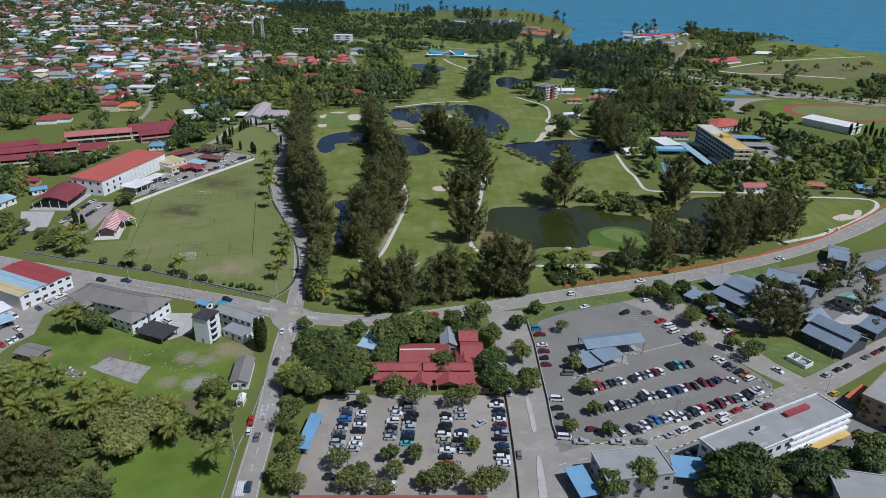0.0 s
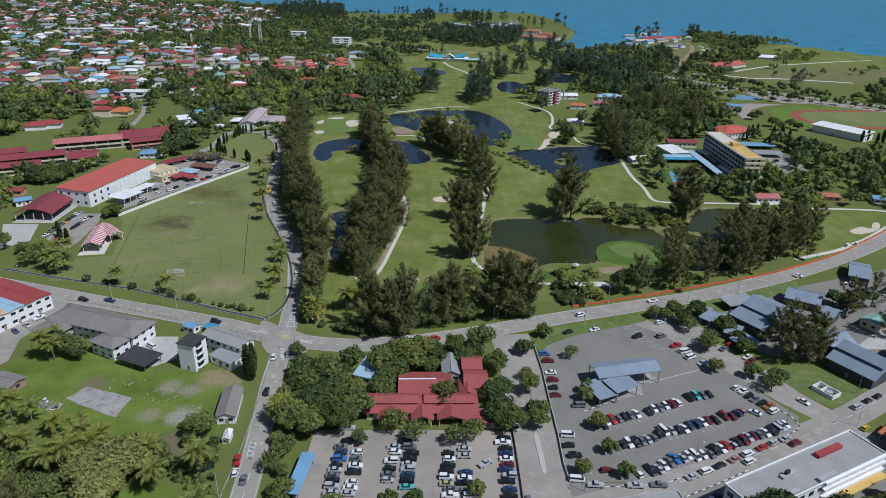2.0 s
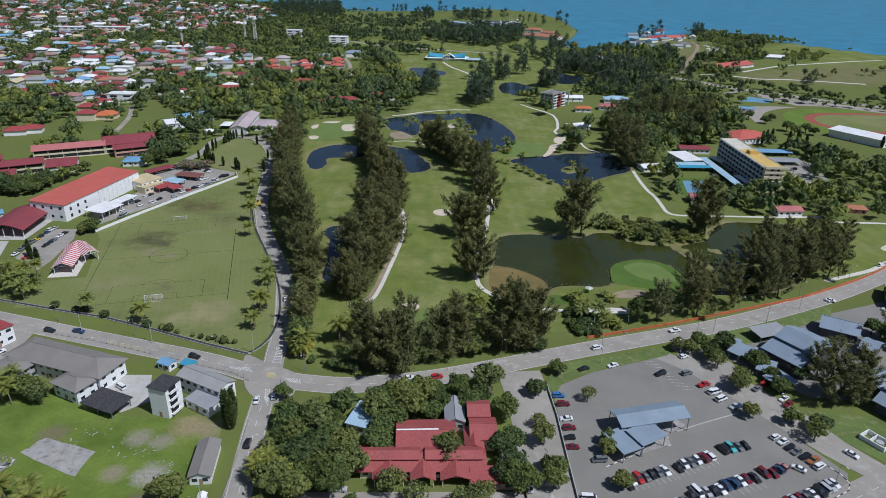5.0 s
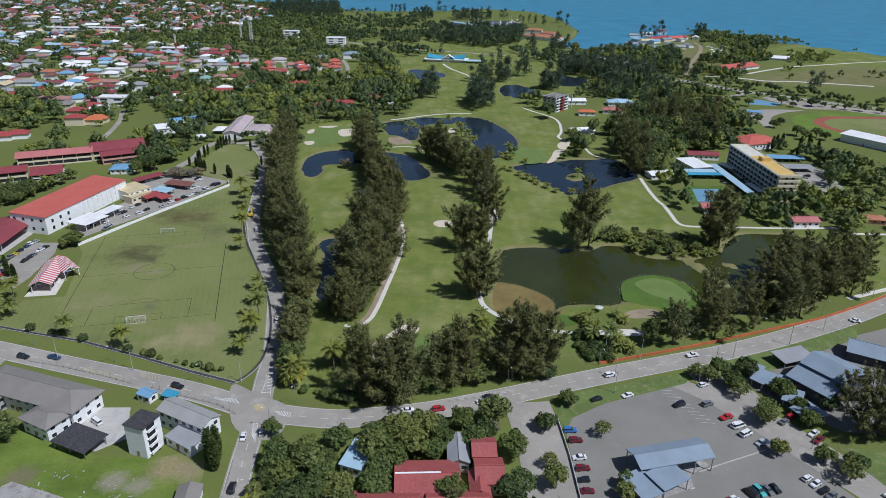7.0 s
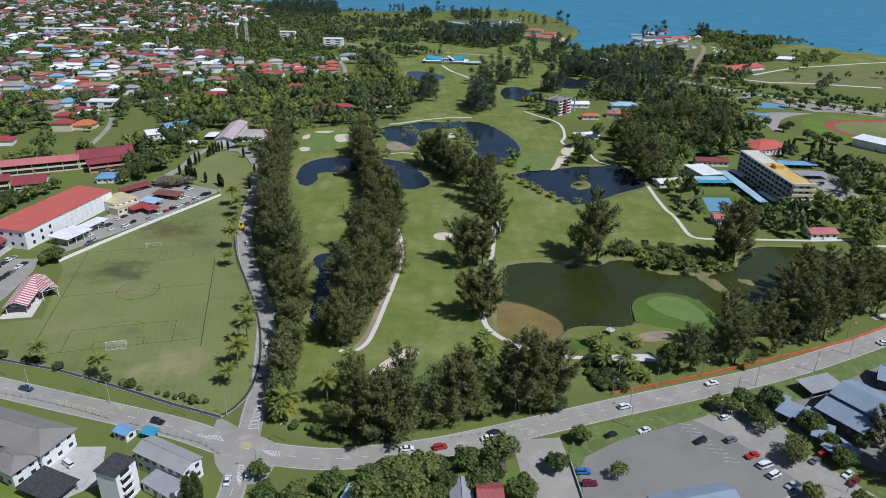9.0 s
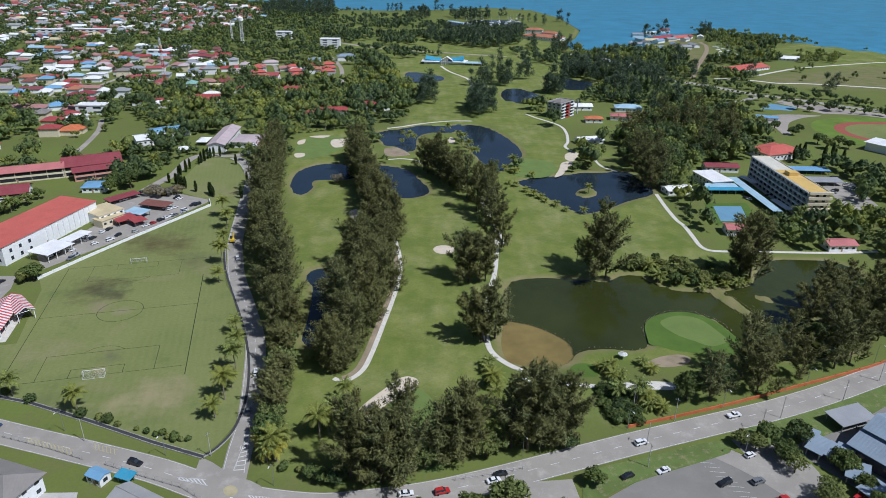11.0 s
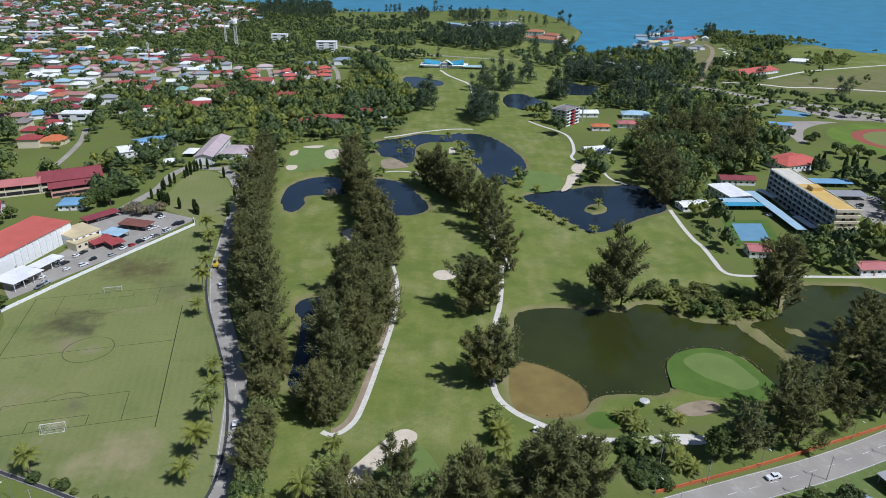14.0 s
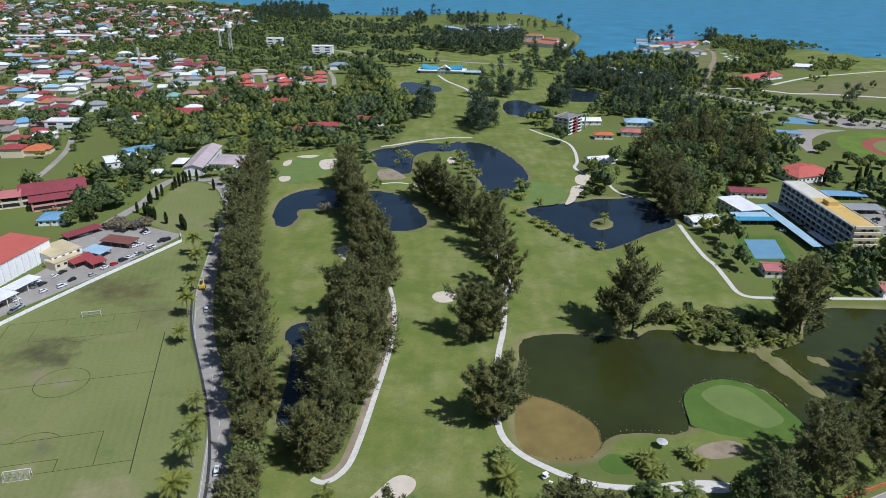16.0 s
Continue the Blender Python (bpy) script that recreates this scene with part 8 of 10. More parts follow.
def build_track():
    end = Vector(TRACK_R)
    ang = 0.02
    c = end + Vector((88, 0)) + Vector((0, -6))
    for rad, z, mt, lb in ((62, 0.03, "lawn_bright", "green turf round the running track"), (43, 0.04, "track", "red running track"), (34, 0.05, "field", "green infield of the running track")):
        pts = []
        for i in range(40):
            a = math.pi / 2 + math.pi * i / 39
            pts.append((c.x - 45 + math.cos(a) * rad, c.y + math.sin(a) * rad))
        for i in range(40):
            a = -math.pi / 2 + math.pi * i / 39
            pts.append((c.x + 45 + math.cos(a) * rad, c.y + math.sin(a) * rad))
        sheet("track" if mt == "track" else "lawn", pts, z, mt, 0.2, None, lb, "running track")


build_track()
sheet("pavement", smooth([(326.9, 726.8), (351.8, 747.3), (393.1, 743.9), (372, 735), (348, 716), (332.4, 690.0), (324.7, 669.8), (318, 672), (322.7, 697.0), (311.2, 700.4)]), 0.06, "sandy_lot", 0.2, None, "pale paved apron beside the stadium", "yard")
sheet("pavement", [(377.0, 806.6), (391.6, 817.0), (446.0, 766.2), (510, 715), (498, 702), (431.7, 748.6), (399.8, 752.2)], 0.05, "sandy_lot", 0.2, None, "pale gravel parking strip beside the highway", "car park")
sheet("court", [(346.3, 773.1), (369.9, 799.6), (388.0, 778.5), (374.1, 764.8)], 0.05, "court", 0.2, None, "pale blue hard court beside the highway", "tennis court")
build_road(smooth([(300, 778), (314.5, 791.7), (350.7, 817.0), (384, 841)], False), 3.4, 0.05, "grey asphalt side road to the highway")
build_road(smooth([(372, 951), (413.9, 936.4), (438.1, 919.2), (477.8, 916.5), (560, 890)], False), 3.0, 0.05, "pale sandy track beyond the highway", "path")
build_road(smooth([(720, 1108), (661.8, 1091.7), (581.2, 1060.2), (525.5, 1036.8), (474.6, 1001.9), (440, 975)], False), 2.4, 0.05, "pale gravel lane over the headland", "path")
build_road(smooth([(-186.3, 1320.2), (-102.3, 1232.5), (-56.3, 1196), (12.3, 1167), (50.1, 1150), (130, 1120)], False), 4.0, 0.05, "pale coast road past the golf pavilion", "sandy_lot")
build_road(smooth([(30.1, 1026.5), (39.2, 985.5), (51.0, 955.1), (60, 930), (61.7, 892.3), (59.2, 846.2), (57, 815)], False), 1.6, 0.05, "pale concrete golf buggy path", "path", "path")
build_road(smooth([(344.2, 949.9), (376.5, 1022.8), (418.3, 1109.5), (460.3, 1197.1), (489.0, 1271.8), (497.0, 1319.8)], False), 3.2, 0.05, "bare sandy lane to the marina", "dirt")

# rough ground beside the south road
sheet("lawn", smooth([(-92.0, 149.5), (-91.5, 161.2), (-81.9, 172.3), (-69.3, 170.4), (-60.3, 167.7), (-57.9, 163.4), (-57.0, 147.7), (-54.2, 134.1), (-90.4, 134.5)]), 0.025, "lawn_bright", 0.1, None, "bright mown lawn beside the road", "lawn")
sheet("lawn", smooth([(-153.6, 237.1), (-150.5, 246.1), (-146.4, 257.5), (-130.3, 246.2), (-116.9, 240.0), (-102.3, 233.4), (-91.1, 231.3), (-79.8, 231.3), (-69.2, 234.1), (-64.6, 225.7), (-63.6, 207.7), (-62.3, 191.9), (-63.5, 181.6), (-75.4, 181.7), (-89.3, 185.8), (-105.4, 194.2), (-128.2, 200.9), (-144.0, 205.6), (-153.5, 217.9), (-155.0, 228.5)]), 0.022, "plot", 0.1, None, "patchy green grass of a vacant plot", "lawn")


def debris_heap(x, y, rz):
    """A collapsed hut: leaning boards and bent roofing sheets."""
    h = thing("debris_heap", x, y, 0, rz, "collapsed shack with bent sheets and broken boards", "debris")
    rnd = random.Random(5)
    for i in range(7):
        bm = bmesh.new()
        box(bm, -1.1, -0.5, 0, 1.1, 0.5, 0.05, pose(rnd.uniform(-2, 2), rnd.uniform(-1.4, 1.4), rnd.uniform(0.3, 1.0), rnd.uniform(-30, 30), rnd.uniform(-30, 30), rnd.uniform(0, 180)))
        part("roof_sheet", bm, rnd.choice(["roof_grey", "roof_white", "roof_pale_blue", "roof_old"]), h)
    for i in range(9):
        bm = bmesh.new()
        a, l = rnd.uniform(0, 6.28), rnd.uniform(1.0, 1.9)
        x0, y0 = rnd.uniform(-2.4, 2.4), rnd.uniform(-1.8, 1.8)
        beam(bm, (x0 - math.cos(a) * l, y0 - math.sin(a) * l, 0.05), (x0 + math.cos(a) * l, y0 + math.sin(a) * l, rnd.uniform(0.2, 1.5)), 0.07, 5)
        part("board", bm, "wood_pale", h)


debris_heap(*[(-123.6, 208.3)][0], 20)
debris_heap(-128.5, 211.5, 75)


def rubble(places, label, seed):
    """Broken blocks, boards and bent sheets strewn over the ground, joined."""
    rnd = random.Random(seed)
    bm = bmesh.new()
    for x, y, spread, n in places:
        for _ in range(n):
            l, w, h = rnd.choice((0.4, 0.5, 0.7, 1.6)) * rnd.uniform(0.7, 1.2), rnd.uniform(0.15, 0.4), rnd.uniform(0.06, 0.25)
            box(bm, -l / 2, -w / 2, -h / 2, l / 2, w / 2, h / 2, pose(rnd.gauss(x, spread), rnd.gauss(y, spread * 0.6), h * 0.4 + 0.03, rnd.uniform(-15, 15), rnd.uniform(-15, 15), rnd.uniform(0, 180)))
    tagged(part("rubble", bm, "slab_old"), label, "rubble", "", "stuff")


rubble([(-105.5, 222.5, 3.0, 14), (-112.1, 216.7, 2.5, 12), (-88.1, 217.0, 3.5, 24), (-72.3, 194.3, 2.2, 30), (-78.7, 203.5, 2.6, 34), (-76.0, 209.0, 2.5, 16), (-127.3, 211.1, 2.5, 30)], "strewn grey rubble and broken boards on a vacant plot", 14)


def tarpaulin_hut(x, y, rz):
    h = thing("tarpaulin_hut", x, y, 0, rz, "low hut covered with a blue tarpaulin", "hut")
    bm = bmesh.new()
    bmesh.ops.create_grid(bm, x_segments=10, y_segments=8, size=1.0)
    rnd = random.Random(8)
    for v in bm.verts:
        u, w = v.co.x, v.co.y
        e = max(abs(u), abs(w))
        v.co = Vector((u * 1.9, w * 1.4, 1.9 - 0.5 * abs(w) + rnd.uniform(-0.08, 0.08) - (1.2 if e > 0.95 else 0.0)))
    bmesh.ops.solidify(bm, geom=bm.faces[:], thickness=0.04)
    part("cover", bm, "roof_blue", h)
    for u in (-1.6, 1.6):
        for w in (-1.1, 1.1):
            bm = bmesh.new()
            beam(bm, (u, w, -0.1), (u, w, 1.45), 0.06, 6)
            part("post", bm, "wood", h)


tarpaulin_hut(*[(-64.7, 180.1)][0], 15)
wall_line("kerb", [(84.4, 223.1), (94.2, 227.0), (109.0, 232.5)], 0.3, 0.3, "concrete", "low concrete kerb dividing the car park")
# ---- vehicles ----
CAR_PAINT = dict(white=(0.75, 0.75, 0.74), silver=(0.42, 0.43, 0.44), grey=(0.16, 0.165, 0.17), black=(0.018, 0.018, 0.02), navy=(0.03, 0.06, 0.13), blue=(0.05, 0.17, 0.42), red=(0.42, 0.025, 0.025),
                 maroon=(0.16, 0.015, 0.025), teal=(0.10, 0.42, 0.42), yellow=(0.65, 0.45, 0.03), brown=(0.32, 0.13, 0.05), pink=(0.4, 0.2, 0.18), gold=(0.38, 0.36, 0.2))
for k, c in CAR_PAINT.items():
    M["car_" + k] = paint("car_paint_" + k, c, 0.28, 0.06, 0.0, 0.6)
M["tyre"] = paint("tyre_rubber", (0.025, 0.025, 0.025), 0.85)
M["lamp"] = paint("lamp_glass", (0.7, 0.7, 0.68), 0.15)
M["lamp_red"] = paint("red_lamp_glass", (0.4, 0.02, 0.02), 0.2)
# side outlines: length, width, lower hull and greenhouse (x from the rear, z)
CAR_SHAPES = dict(
    hatch=(3.75, 1.66, [(0.0, 0.35), (0.02, 0.85), (0.15, 1.0), (2.75, 0.98), (3.55, 0.8), (3.72, 0.6), (3.75, 0.35)], [(0.12, 0.98), (0.45, 1.46), (1.9, 1.5), (2.75, 0.97)]),
    sedan=(4.4, 1.72, [(0.0, 0.35), (0.03, 0.85), (0.2, 0.98), (0.9, 1.0), (3.2, 0.97), (4.15, 0.78), (4.38, 0.6), (4.4, 0.35)], [(0.75, 0.99), (1.35, 1.43), (2.5, 1.45), (3.25, 0.96)]),
    suv=(4.5, 1.82, [(0.0, 0.4), (0.02, 1.0), (0.1, 1.12), (3.2, 1.1), (4.2, 0.98), (4.46, 0.75), (4.5, 0.4)], [(0.08, 1.1), (0.3, 1.72), (2.4, 1.76), (3.2, 1.09)]),
    van=(4.7, 1.75, [(0.0, 0.35), (0.02, 1.1), (0.05, 1.2), (4.2, 1.15), (4.6, 0.85), (4.7, 0.35)], [(0.04, 1.18), (0.15, 1.92), (3.4, 1.95), (4.2, 1.14)]),
    pickup=(5.1, 1.8, [(0.0, 0.45), (0.02, 1.0), (0.1, 1.05), (1.8, 1.05), (3.6, 1.08), (4.8, 0.95), (5.08, 0.75), (5.1, 0.45)], [(1.75, 1.06), (1.95, 1.7), (3.0, 1.72), (3.65, 1.07)]),
)
_cars = {}


def slab_side(bm, outline, half, narrow):
    """A shell from a side outline, pulled in by narrow at the top points."""
    rings = []
    top = max(z for _, z in outline)
    low = min(z for _, z in outline)
    for s in (-1, 1):
        rings.append([bm.verts.new((x, s * (half - narrow * (z - low) / max(top - low, 0.01)), z)) for x, z in outline])
    n = len(outline)
    bm.faces.new(rings[0])
    bm.faces.new(list(reversed(rings[1])))
    for i in range(n):
        j = (i + 1) % n
        bm.faces.new((rings[0][j], rings[0][i], rings[1][i], rings[1][j]))


def car(shape, colour):
    ln, wd, hull, cab = CAR_SHAPES[shape]
    kind = {"van": "minivan", "pickup": "pickup_truck", "suv": "car", "hatch": "car", "sedan": "car"}[shape]
    words = {"hatch": "hatchback car", "sedan": "saloon car", "suv": "tall estate car", "van": "minivan", "pickup": "pickup truck"}[shape]
    t = thing(kind, 0, 0, 0, 0, "parked " + colour + " " + words + " on the asphalt", "car" if kind == "car" else "truck" if kind == "pickup_truck" else "van", "parked vehicles")
    half, cx = wd / 2, ln / 2
    bm = bmesh.new()
    slab_side(bm, [(x - cx, z) for x, z in hull], half, 0.1)
    roof_z = max(z for _, z in cab)
    (a0, _), (a1, z1), (b1, z2), (b0, _) = cab
    slab_side(bm, [(a1 - 0.1 - cx, z1 - 0.06), (a1 - cx, z1), (b1 - cx, z2), (b1 + 0.1 - cx, z2 - 0.06)], half - 0.22, 0.02)
    for x in (a1 + (b1 - a1) * 0.5,):
        for s in (-1, 1):
            box(bm, x - 0.05 - cx, s * (half - 0.2) - 0.03, 0.95, x + 0.05 - cx, s * (half - 0.2) + 0.03, z1)
    if shape == "pickup":
        box(bm, 0.12 - cx, -half + 0.18, 1.052, 1.7 - cx, half - 0.18, 1.06)
    bmesh.ops.recalc_face_normals(bm, faces=bm.faces[:])
    bmesh.ops.bevel(bm, geom=[e for e in bm.edges if e.calc_face_angle(0) > 0.9 and e.calc_length() > 0.5], offset=0.05, segments=1)
    part("body", bm, "car_" + colour, t)

    def pane(name, pts):
        bm = bmesh.new()
        f = bm.faces.new([bm.verts.new(p) for p in pts])
        bmesh.ops.recalc_face_normals(bm, faces=[f])
        bmesh.ops.solidify(bm, geom=[f], thickness=0.03)
        part(name, bm, "glass_dark", t)
    hb, ht = half - 0.12, half - 0.24
    pane("windscreen", [(b0 - cx, -hb, cab[3][1]), (b0 - cx, hb, cab[3][1]), (b1 + 0.06 - cx, ht, z2 - 0.04), (b1 + 0.06 - cx, -ht, z2 - 0.04)])
    pane("rear_window", [(a0 - cx, -hb, cab[0][1]), (a0 - cx, hb, cab[0][1]), (a1 - 0.06 - cx, ht, z1 - 0.04), (a1 - 0.06 - cx, -ht, z1 - 0.04)])
    for s in (-1, 1):
        pane("side_window", [(a0 + 0.05 - cx, s * hb, cab[0][1]), (b0 - 0.05 - cx, s * hb, cab[3][1]), (b1 - cx, s * ht, z2 - 0.06), (a1 - cx, s * ht, z1 - 0.06)])
        for x in (ln * 0.19, ln * 0.81):
            bm = bmesh.new()
            beam(bm, (x - cx, s * (half - 0.2), 0.31), (x - cx, s * (half + 0.01), 0.31), 0.31, 12)
            part("wheel", bm, "tyre", t)
    return t


_park = random.Random(5)


def park(x, y, heading, shape, colour, z=0.06):
    m = pose(x, y, z, 0, 0, heading + _park.uniform(-2, 2))
    key = (shape, colour)
    if key not in _cars:
        _cars[key] = car(shape, colour)
        _cars[key].matrix_basis = m
    else:
        copy_thing(_cars[key], m)


LETTER = dict(w="white", s="silver", g="grey", k="black", n="navy", b="blue", r="red", m="maroon", t="teal", y="yellow", o="brown", p="pink", d="gold")


def park_list(places, colours, heading, shapes="", z=0.06):
    """Cars at the places; one letter each for colour, one for shape."""
    for i, (x, y) in enumerate(places):
        c = LETTER[colours[i % len(colours)]]
        s = shapes[i % len(shapes)] if shapes else _park.choice("hhsssuu")
        park(x, y, heading + (180 if _park.random() < 0.35 else 0), dict(h="hatch", s="sedan", u="suv", v="van", p="pickup")[s], c, z)


def bearing(p):
    return math.degrees(math.atan2(p[1][1] - p[0][1], p[1][0] - p[0][0]))


SLANT = bearing([(73.4, 206.4), (75.1, 202.0)])
ALONG_KERB = bearing([(82.6, 174.3), (104.0, 184.3)])
park_list([(62.8, 200.5), (65.2, 201.3), (67.5, 202.1), (69.7, 202.8), (72.0, 203.7), (74.3, 204.5), (61.6, 198.4)], "wrgkgwk", SLANT)
park_list([(78.8, 205.5), (81.2, 207.2), (83.5, 208.1), (85.9, 209.0), (88.3, 210.0), (90.4, 210.8)], "kwgwmw", SLANT)
park_list([(95.9, 213.8), (98.7, 214.6), (101.4, 215.1), (103.9, 215.5)], "ktgk", SLANT, "vush")
park_list([(63.1, 188.0), (65.1, 188.9), (67.4, 189.4), (69.9, 189.9), (72.0, 190.6), (74.0, 191.4), (76.3, 192.3), (78.7, 194.0)], "gkwkgsgk", SLANT)
park_list([(80.8, 195.5), (83.6, 195.5), (85.9, 195.9), (88.1, 196.6), (90.6, 198.3), (92.9, 199.0), (95.5, 200.0), (97.6, 200.7), (100.4, 201.2)], "wskwnnwmk", SLANT, "vhhssushs")
park_list([(104.2, 203.2), (106.9, 202.9), (109.6, 204.7), (111.4, 205.8)], "mmnp", SLANT)
park_list([(115.8, 205.0)], "w", SLANT + 25)
park_list([(66.5, 175.7), (70.7, 177.2), (73.5, 177.6), (75.5, 179.3), (77.9, 180.7), (79.8, 182.2), (82.5, 182.4), (84.5, 183.5), (86.7, 183.3), (89.5, 183.9), (91.9, 184.4), (94.0, 186.0), (96.5, 186.9), (98.5, 188.5)], "wkswgbswwwgkwr", SLANT, "hpssspshvhsuss")
park_list([(101.0, 188.4), (103.0, 190.0), (105.5, 190.6), (107.6, 192.2), (109.6, 192.7), (111.7, 193.6), (114.4, 194.4), (117.0, 195.2), (119.1, 196.9), (121.1, 197.4), (123.1, 198.5)], "skmsmgwkssw", SLANT, "hsushssuvuh")
park_list([(82.6, 174.3), (87.9, 176.8), (93.0, 179.1), (98.8, 181.8), (104.0, 184.3), (103.1, 180.9), (110.0, 187.2), (114.8, 189.5), (119.7, 191.4), (121.9, 189.2)], "swkpwwrssm", ALONG_KERB)
park_list([(47.4, 173.3), (52.4, 171.1), (64.2, 170.7), (71.2, 170.9)], "wssg", bearing([(46.9, 173.3), (70.9, 170.9)]), "vppp")
park_list([(48.6, 193.6)], "w", bearing([(46.4, 193.7), (50.7, 193.3)]), "v")
park_list([(47.6, 188.6), (48.9, 183.9), (57.1, 177.3), (55.4, 209.3)], "kkmg", bearing([(47.5, 183.9), (50.7, 184.2)]), "suhv")
park_list([(48.8, 242.2), (49.6, 237.3), (49.1, 229.4), (49.1, 224.6), (48.3, 219.8), (48.3, 215.3)], "bmwmkm", bearing([(44.6, 224.6), (51.4, 224.9)]))
park_list([(115.8, 219.7), (117.0, 217.3), (117.9, 214.6), (119.0, 212.5), (120.8, 210.5), (122.3, 208.6), (122.9, 206.0)], "wwkgkow", bearing([(114.1, 218.5), (117.7, 220.4)]), "hhhhspu")
park_list([(106.2, 240.0), (105.7, 244.1), (103.4, 248.6), (99.8, 255.9), (102.6, 267.2), (89.6, 255.5), (73.1, 261.0), (61.5, 258.9), (110.2, 235.8)], "wwrgwkwkn", bearing([(104.4, 244.7), (108.2, 246.3)]), "uvpuhusss")
park_list([(136.1, 211.2), (136.5, 211.5)][:1], "w", bearing([(119.0, 234.0), (130.6, 214.6)]), "s")
park_list([(153.6, 208.2), (159.7, 211.7), (165.0, 214.3), (175.9, 220.3), (181.8, 223.6), (186.7, 226.4)], "skkgmk", bearing([(151.7, 207.0), (188.7, 227.6)]))
H_ = bearing([(-26.3, 183.2), (-22.9, 183.1)])
park_list([(-24.6, 188.2), (-24.2, 185.9), (-24.4, 182.9), (-25.0, 180.0), (-25.2, 178.0), (-25.6, 175.7), (-25.5, 173.6), (-25.4, 171.2), (-25.6, 168.6), (-25.8, 166.5)], "gnbksgkssw", H_)
park_list([(-22.7, 191.2), (-19.3, 185.8), (-19.3, 182.8), (-19.2, 179.8), (-19.4, 176.9), (-19.8, 172.7), (-19.9, 170.4), (-20.4, 168.2)], "kwgwkwws", H_)
park_list([(-8.0, 188.3), (-7.3, 185.8), (-8.5, 181.8), (-8.7, 178.5), (-8.9, 175.9), (-9.1, 173.5)], "swwkgs", H_, "shuhsh")
park_list([(-4.4, 190.9), (-2.9, 188.2), (-2.1, 185.2), (-2.8, 182.6), (-3.1, 180.3), (-3.3, 178.1), (-3.2, 175.7), (-3.4, 173.3), (-3.5, 170.7)], "kgkkssnkt", H_)
park_list([(9.3, 185.1), (9.5, 182.5), (9.1, 179.7), (8.5, 177.2), (8.3, 174.7), (8.3, 171.9), (9.5, 169.7), (9.2, 167.3), (8.7, 164.3), (8.7, 161.2), (7.5, 157.1)], "kwkkwdgwkrr", H_, "hhsuusspsps")
park_list([(14.5, 187.0), (14.2, 183.9), (14.2, 176.5), (13.7, 174.4), (13.7, 172.2), (13.7, 169.0), (15.1, 167.0)], "ssnwkgw", H_, "ssssphu")
park(*[(20.5, 180.6)][0], H_ + 40, "pickup", "silver")
park_list([(27.4, 192.1), (26.9, 190.1), (27.5, 187.2), (27.3, 185.0), (27.2, 182.5), (27.1, 179.7), (26.5, 177.7), (27.3, 175.1), (26.5, 172.8), (26.8, 169.5), (26.5, 166.6), (26.4, 163.8), (26.4, 161.4)], "kwknwmnsknkww", H_, "spsssssuusuus")
park_list([(32.2, 197.9), (31.5, 165.3)], "wg", H_ + 90)
park_list([(-23.5, 197.7), (-25.6, 155.7)], "sk", H_, "pu")
park(*[(-7.1, 151.8)][0], H_ + 90, "van", "white")
# on the roads
RS = bearing([(-52.4, 203.8), (-54.1, 230.6)])
for p, c, s in (([(-56.4, 240.1)][0], "white", "sedan"), ([(-54.2, 217.7)][0], "black", "suv"), ([(-55.5, 182.4)][0], "red", "pickup"), ([(-54.9, 177.0)][0], "white", "hatch"), ([(-51.7, 174.2)][0], "grey", "sedan"), ([(-49.2, 152.3)][0], "navy", "sedan"), ([(-50.9, 242.0)][0], "white", "hatch")):
    park(*p, RS, s, c, 0.09)
for p, c, s in (([(-86.0, 267.2)][0], "black", "suv"), ([(-149.7, 286.3)][0], "black", "suv"), ([(-138.0, 285.8)][0], "navy", "pickup"), ([(-4.3, 253.1)][0], "white", "sedan"), ([(6.1, 253.7)][0], "red", "suv"), ([(21.4, 257.8)][0], "white", "sedan"), ([(70.2, 273.5)][0], "white", "suv"), ([(106.0, 286.7)][0], "white", "pickup"), ([(187.5, 313.8)][0], "white", "sedan"), ([(23.7, 260.5)][0], "black", "sedan")):
    near = min(along(ROAD_MAIN, 2.0), key=lambda q: (q[0] - p[0]) ** 2 + (q[1] - p[1]) ** 2)
    park(*p, math.degrees(near[2]), s, c, 0.08)
for p, c, s in (([(-58.0, 291.7)][0], "grey", "sedan"), ([(-60.2, 314.1)][0], "white", "suv"), ([(-91.2, 414.0)][0], "white", "suv")):
    near = min(along(ROAD_NORTH, 2.0), key=lambda q: (q[0] - p[0]) ** 2 + (q[1] - p[1]) ** 2)
    park(*p, math.degrees(near[2]), s, c, 0.08)
# yards
HW = bearing([(-202.2, 357.0), (-201.1, 361.5)])
park_list([(-204.0, 360.8), (-204.3, 366.8), (-204.3, 371.4), (-203.8, 375.5), (-203.1, 383.5), (-202.6, 389.5), (-202.4, 392.9), (-201.5, 395.0), (-194.6, 371.9), (-194.3, 375.0), (-193.9, 378.5), (-193.6, 384.7), (-192.8, 388.3)], "wgkgknwskkgwk", HW)
park(*[(-203.0, 379.3)][0], HW, "hatch", "yellow")
park(*[(-196.4, 357.1)][0], HW, "pickup", "red")
park_list([(-147.7, 483.0), (-145.6, 485.7), (-150.6, 484.6), (-147.8, 500.9), (-150.0, 502.7), (-136.2, 490.0), (-133.9, 491.1), (-141.5, 473.3), (-145.1, 469.0), (-180.1, 499.4), (-181.6, 497.9), (-175.6, 511.9)], "wwwwkkkgwwsk", bearing([(-150.1, 482.5), (-146.9, 486.5)]), "hhhsuuusshsu")
park(*[(-138.4, 481.1)][0], bearing([(-139.4, 479.8), (-137.5, 482.9)]), "van", "white")
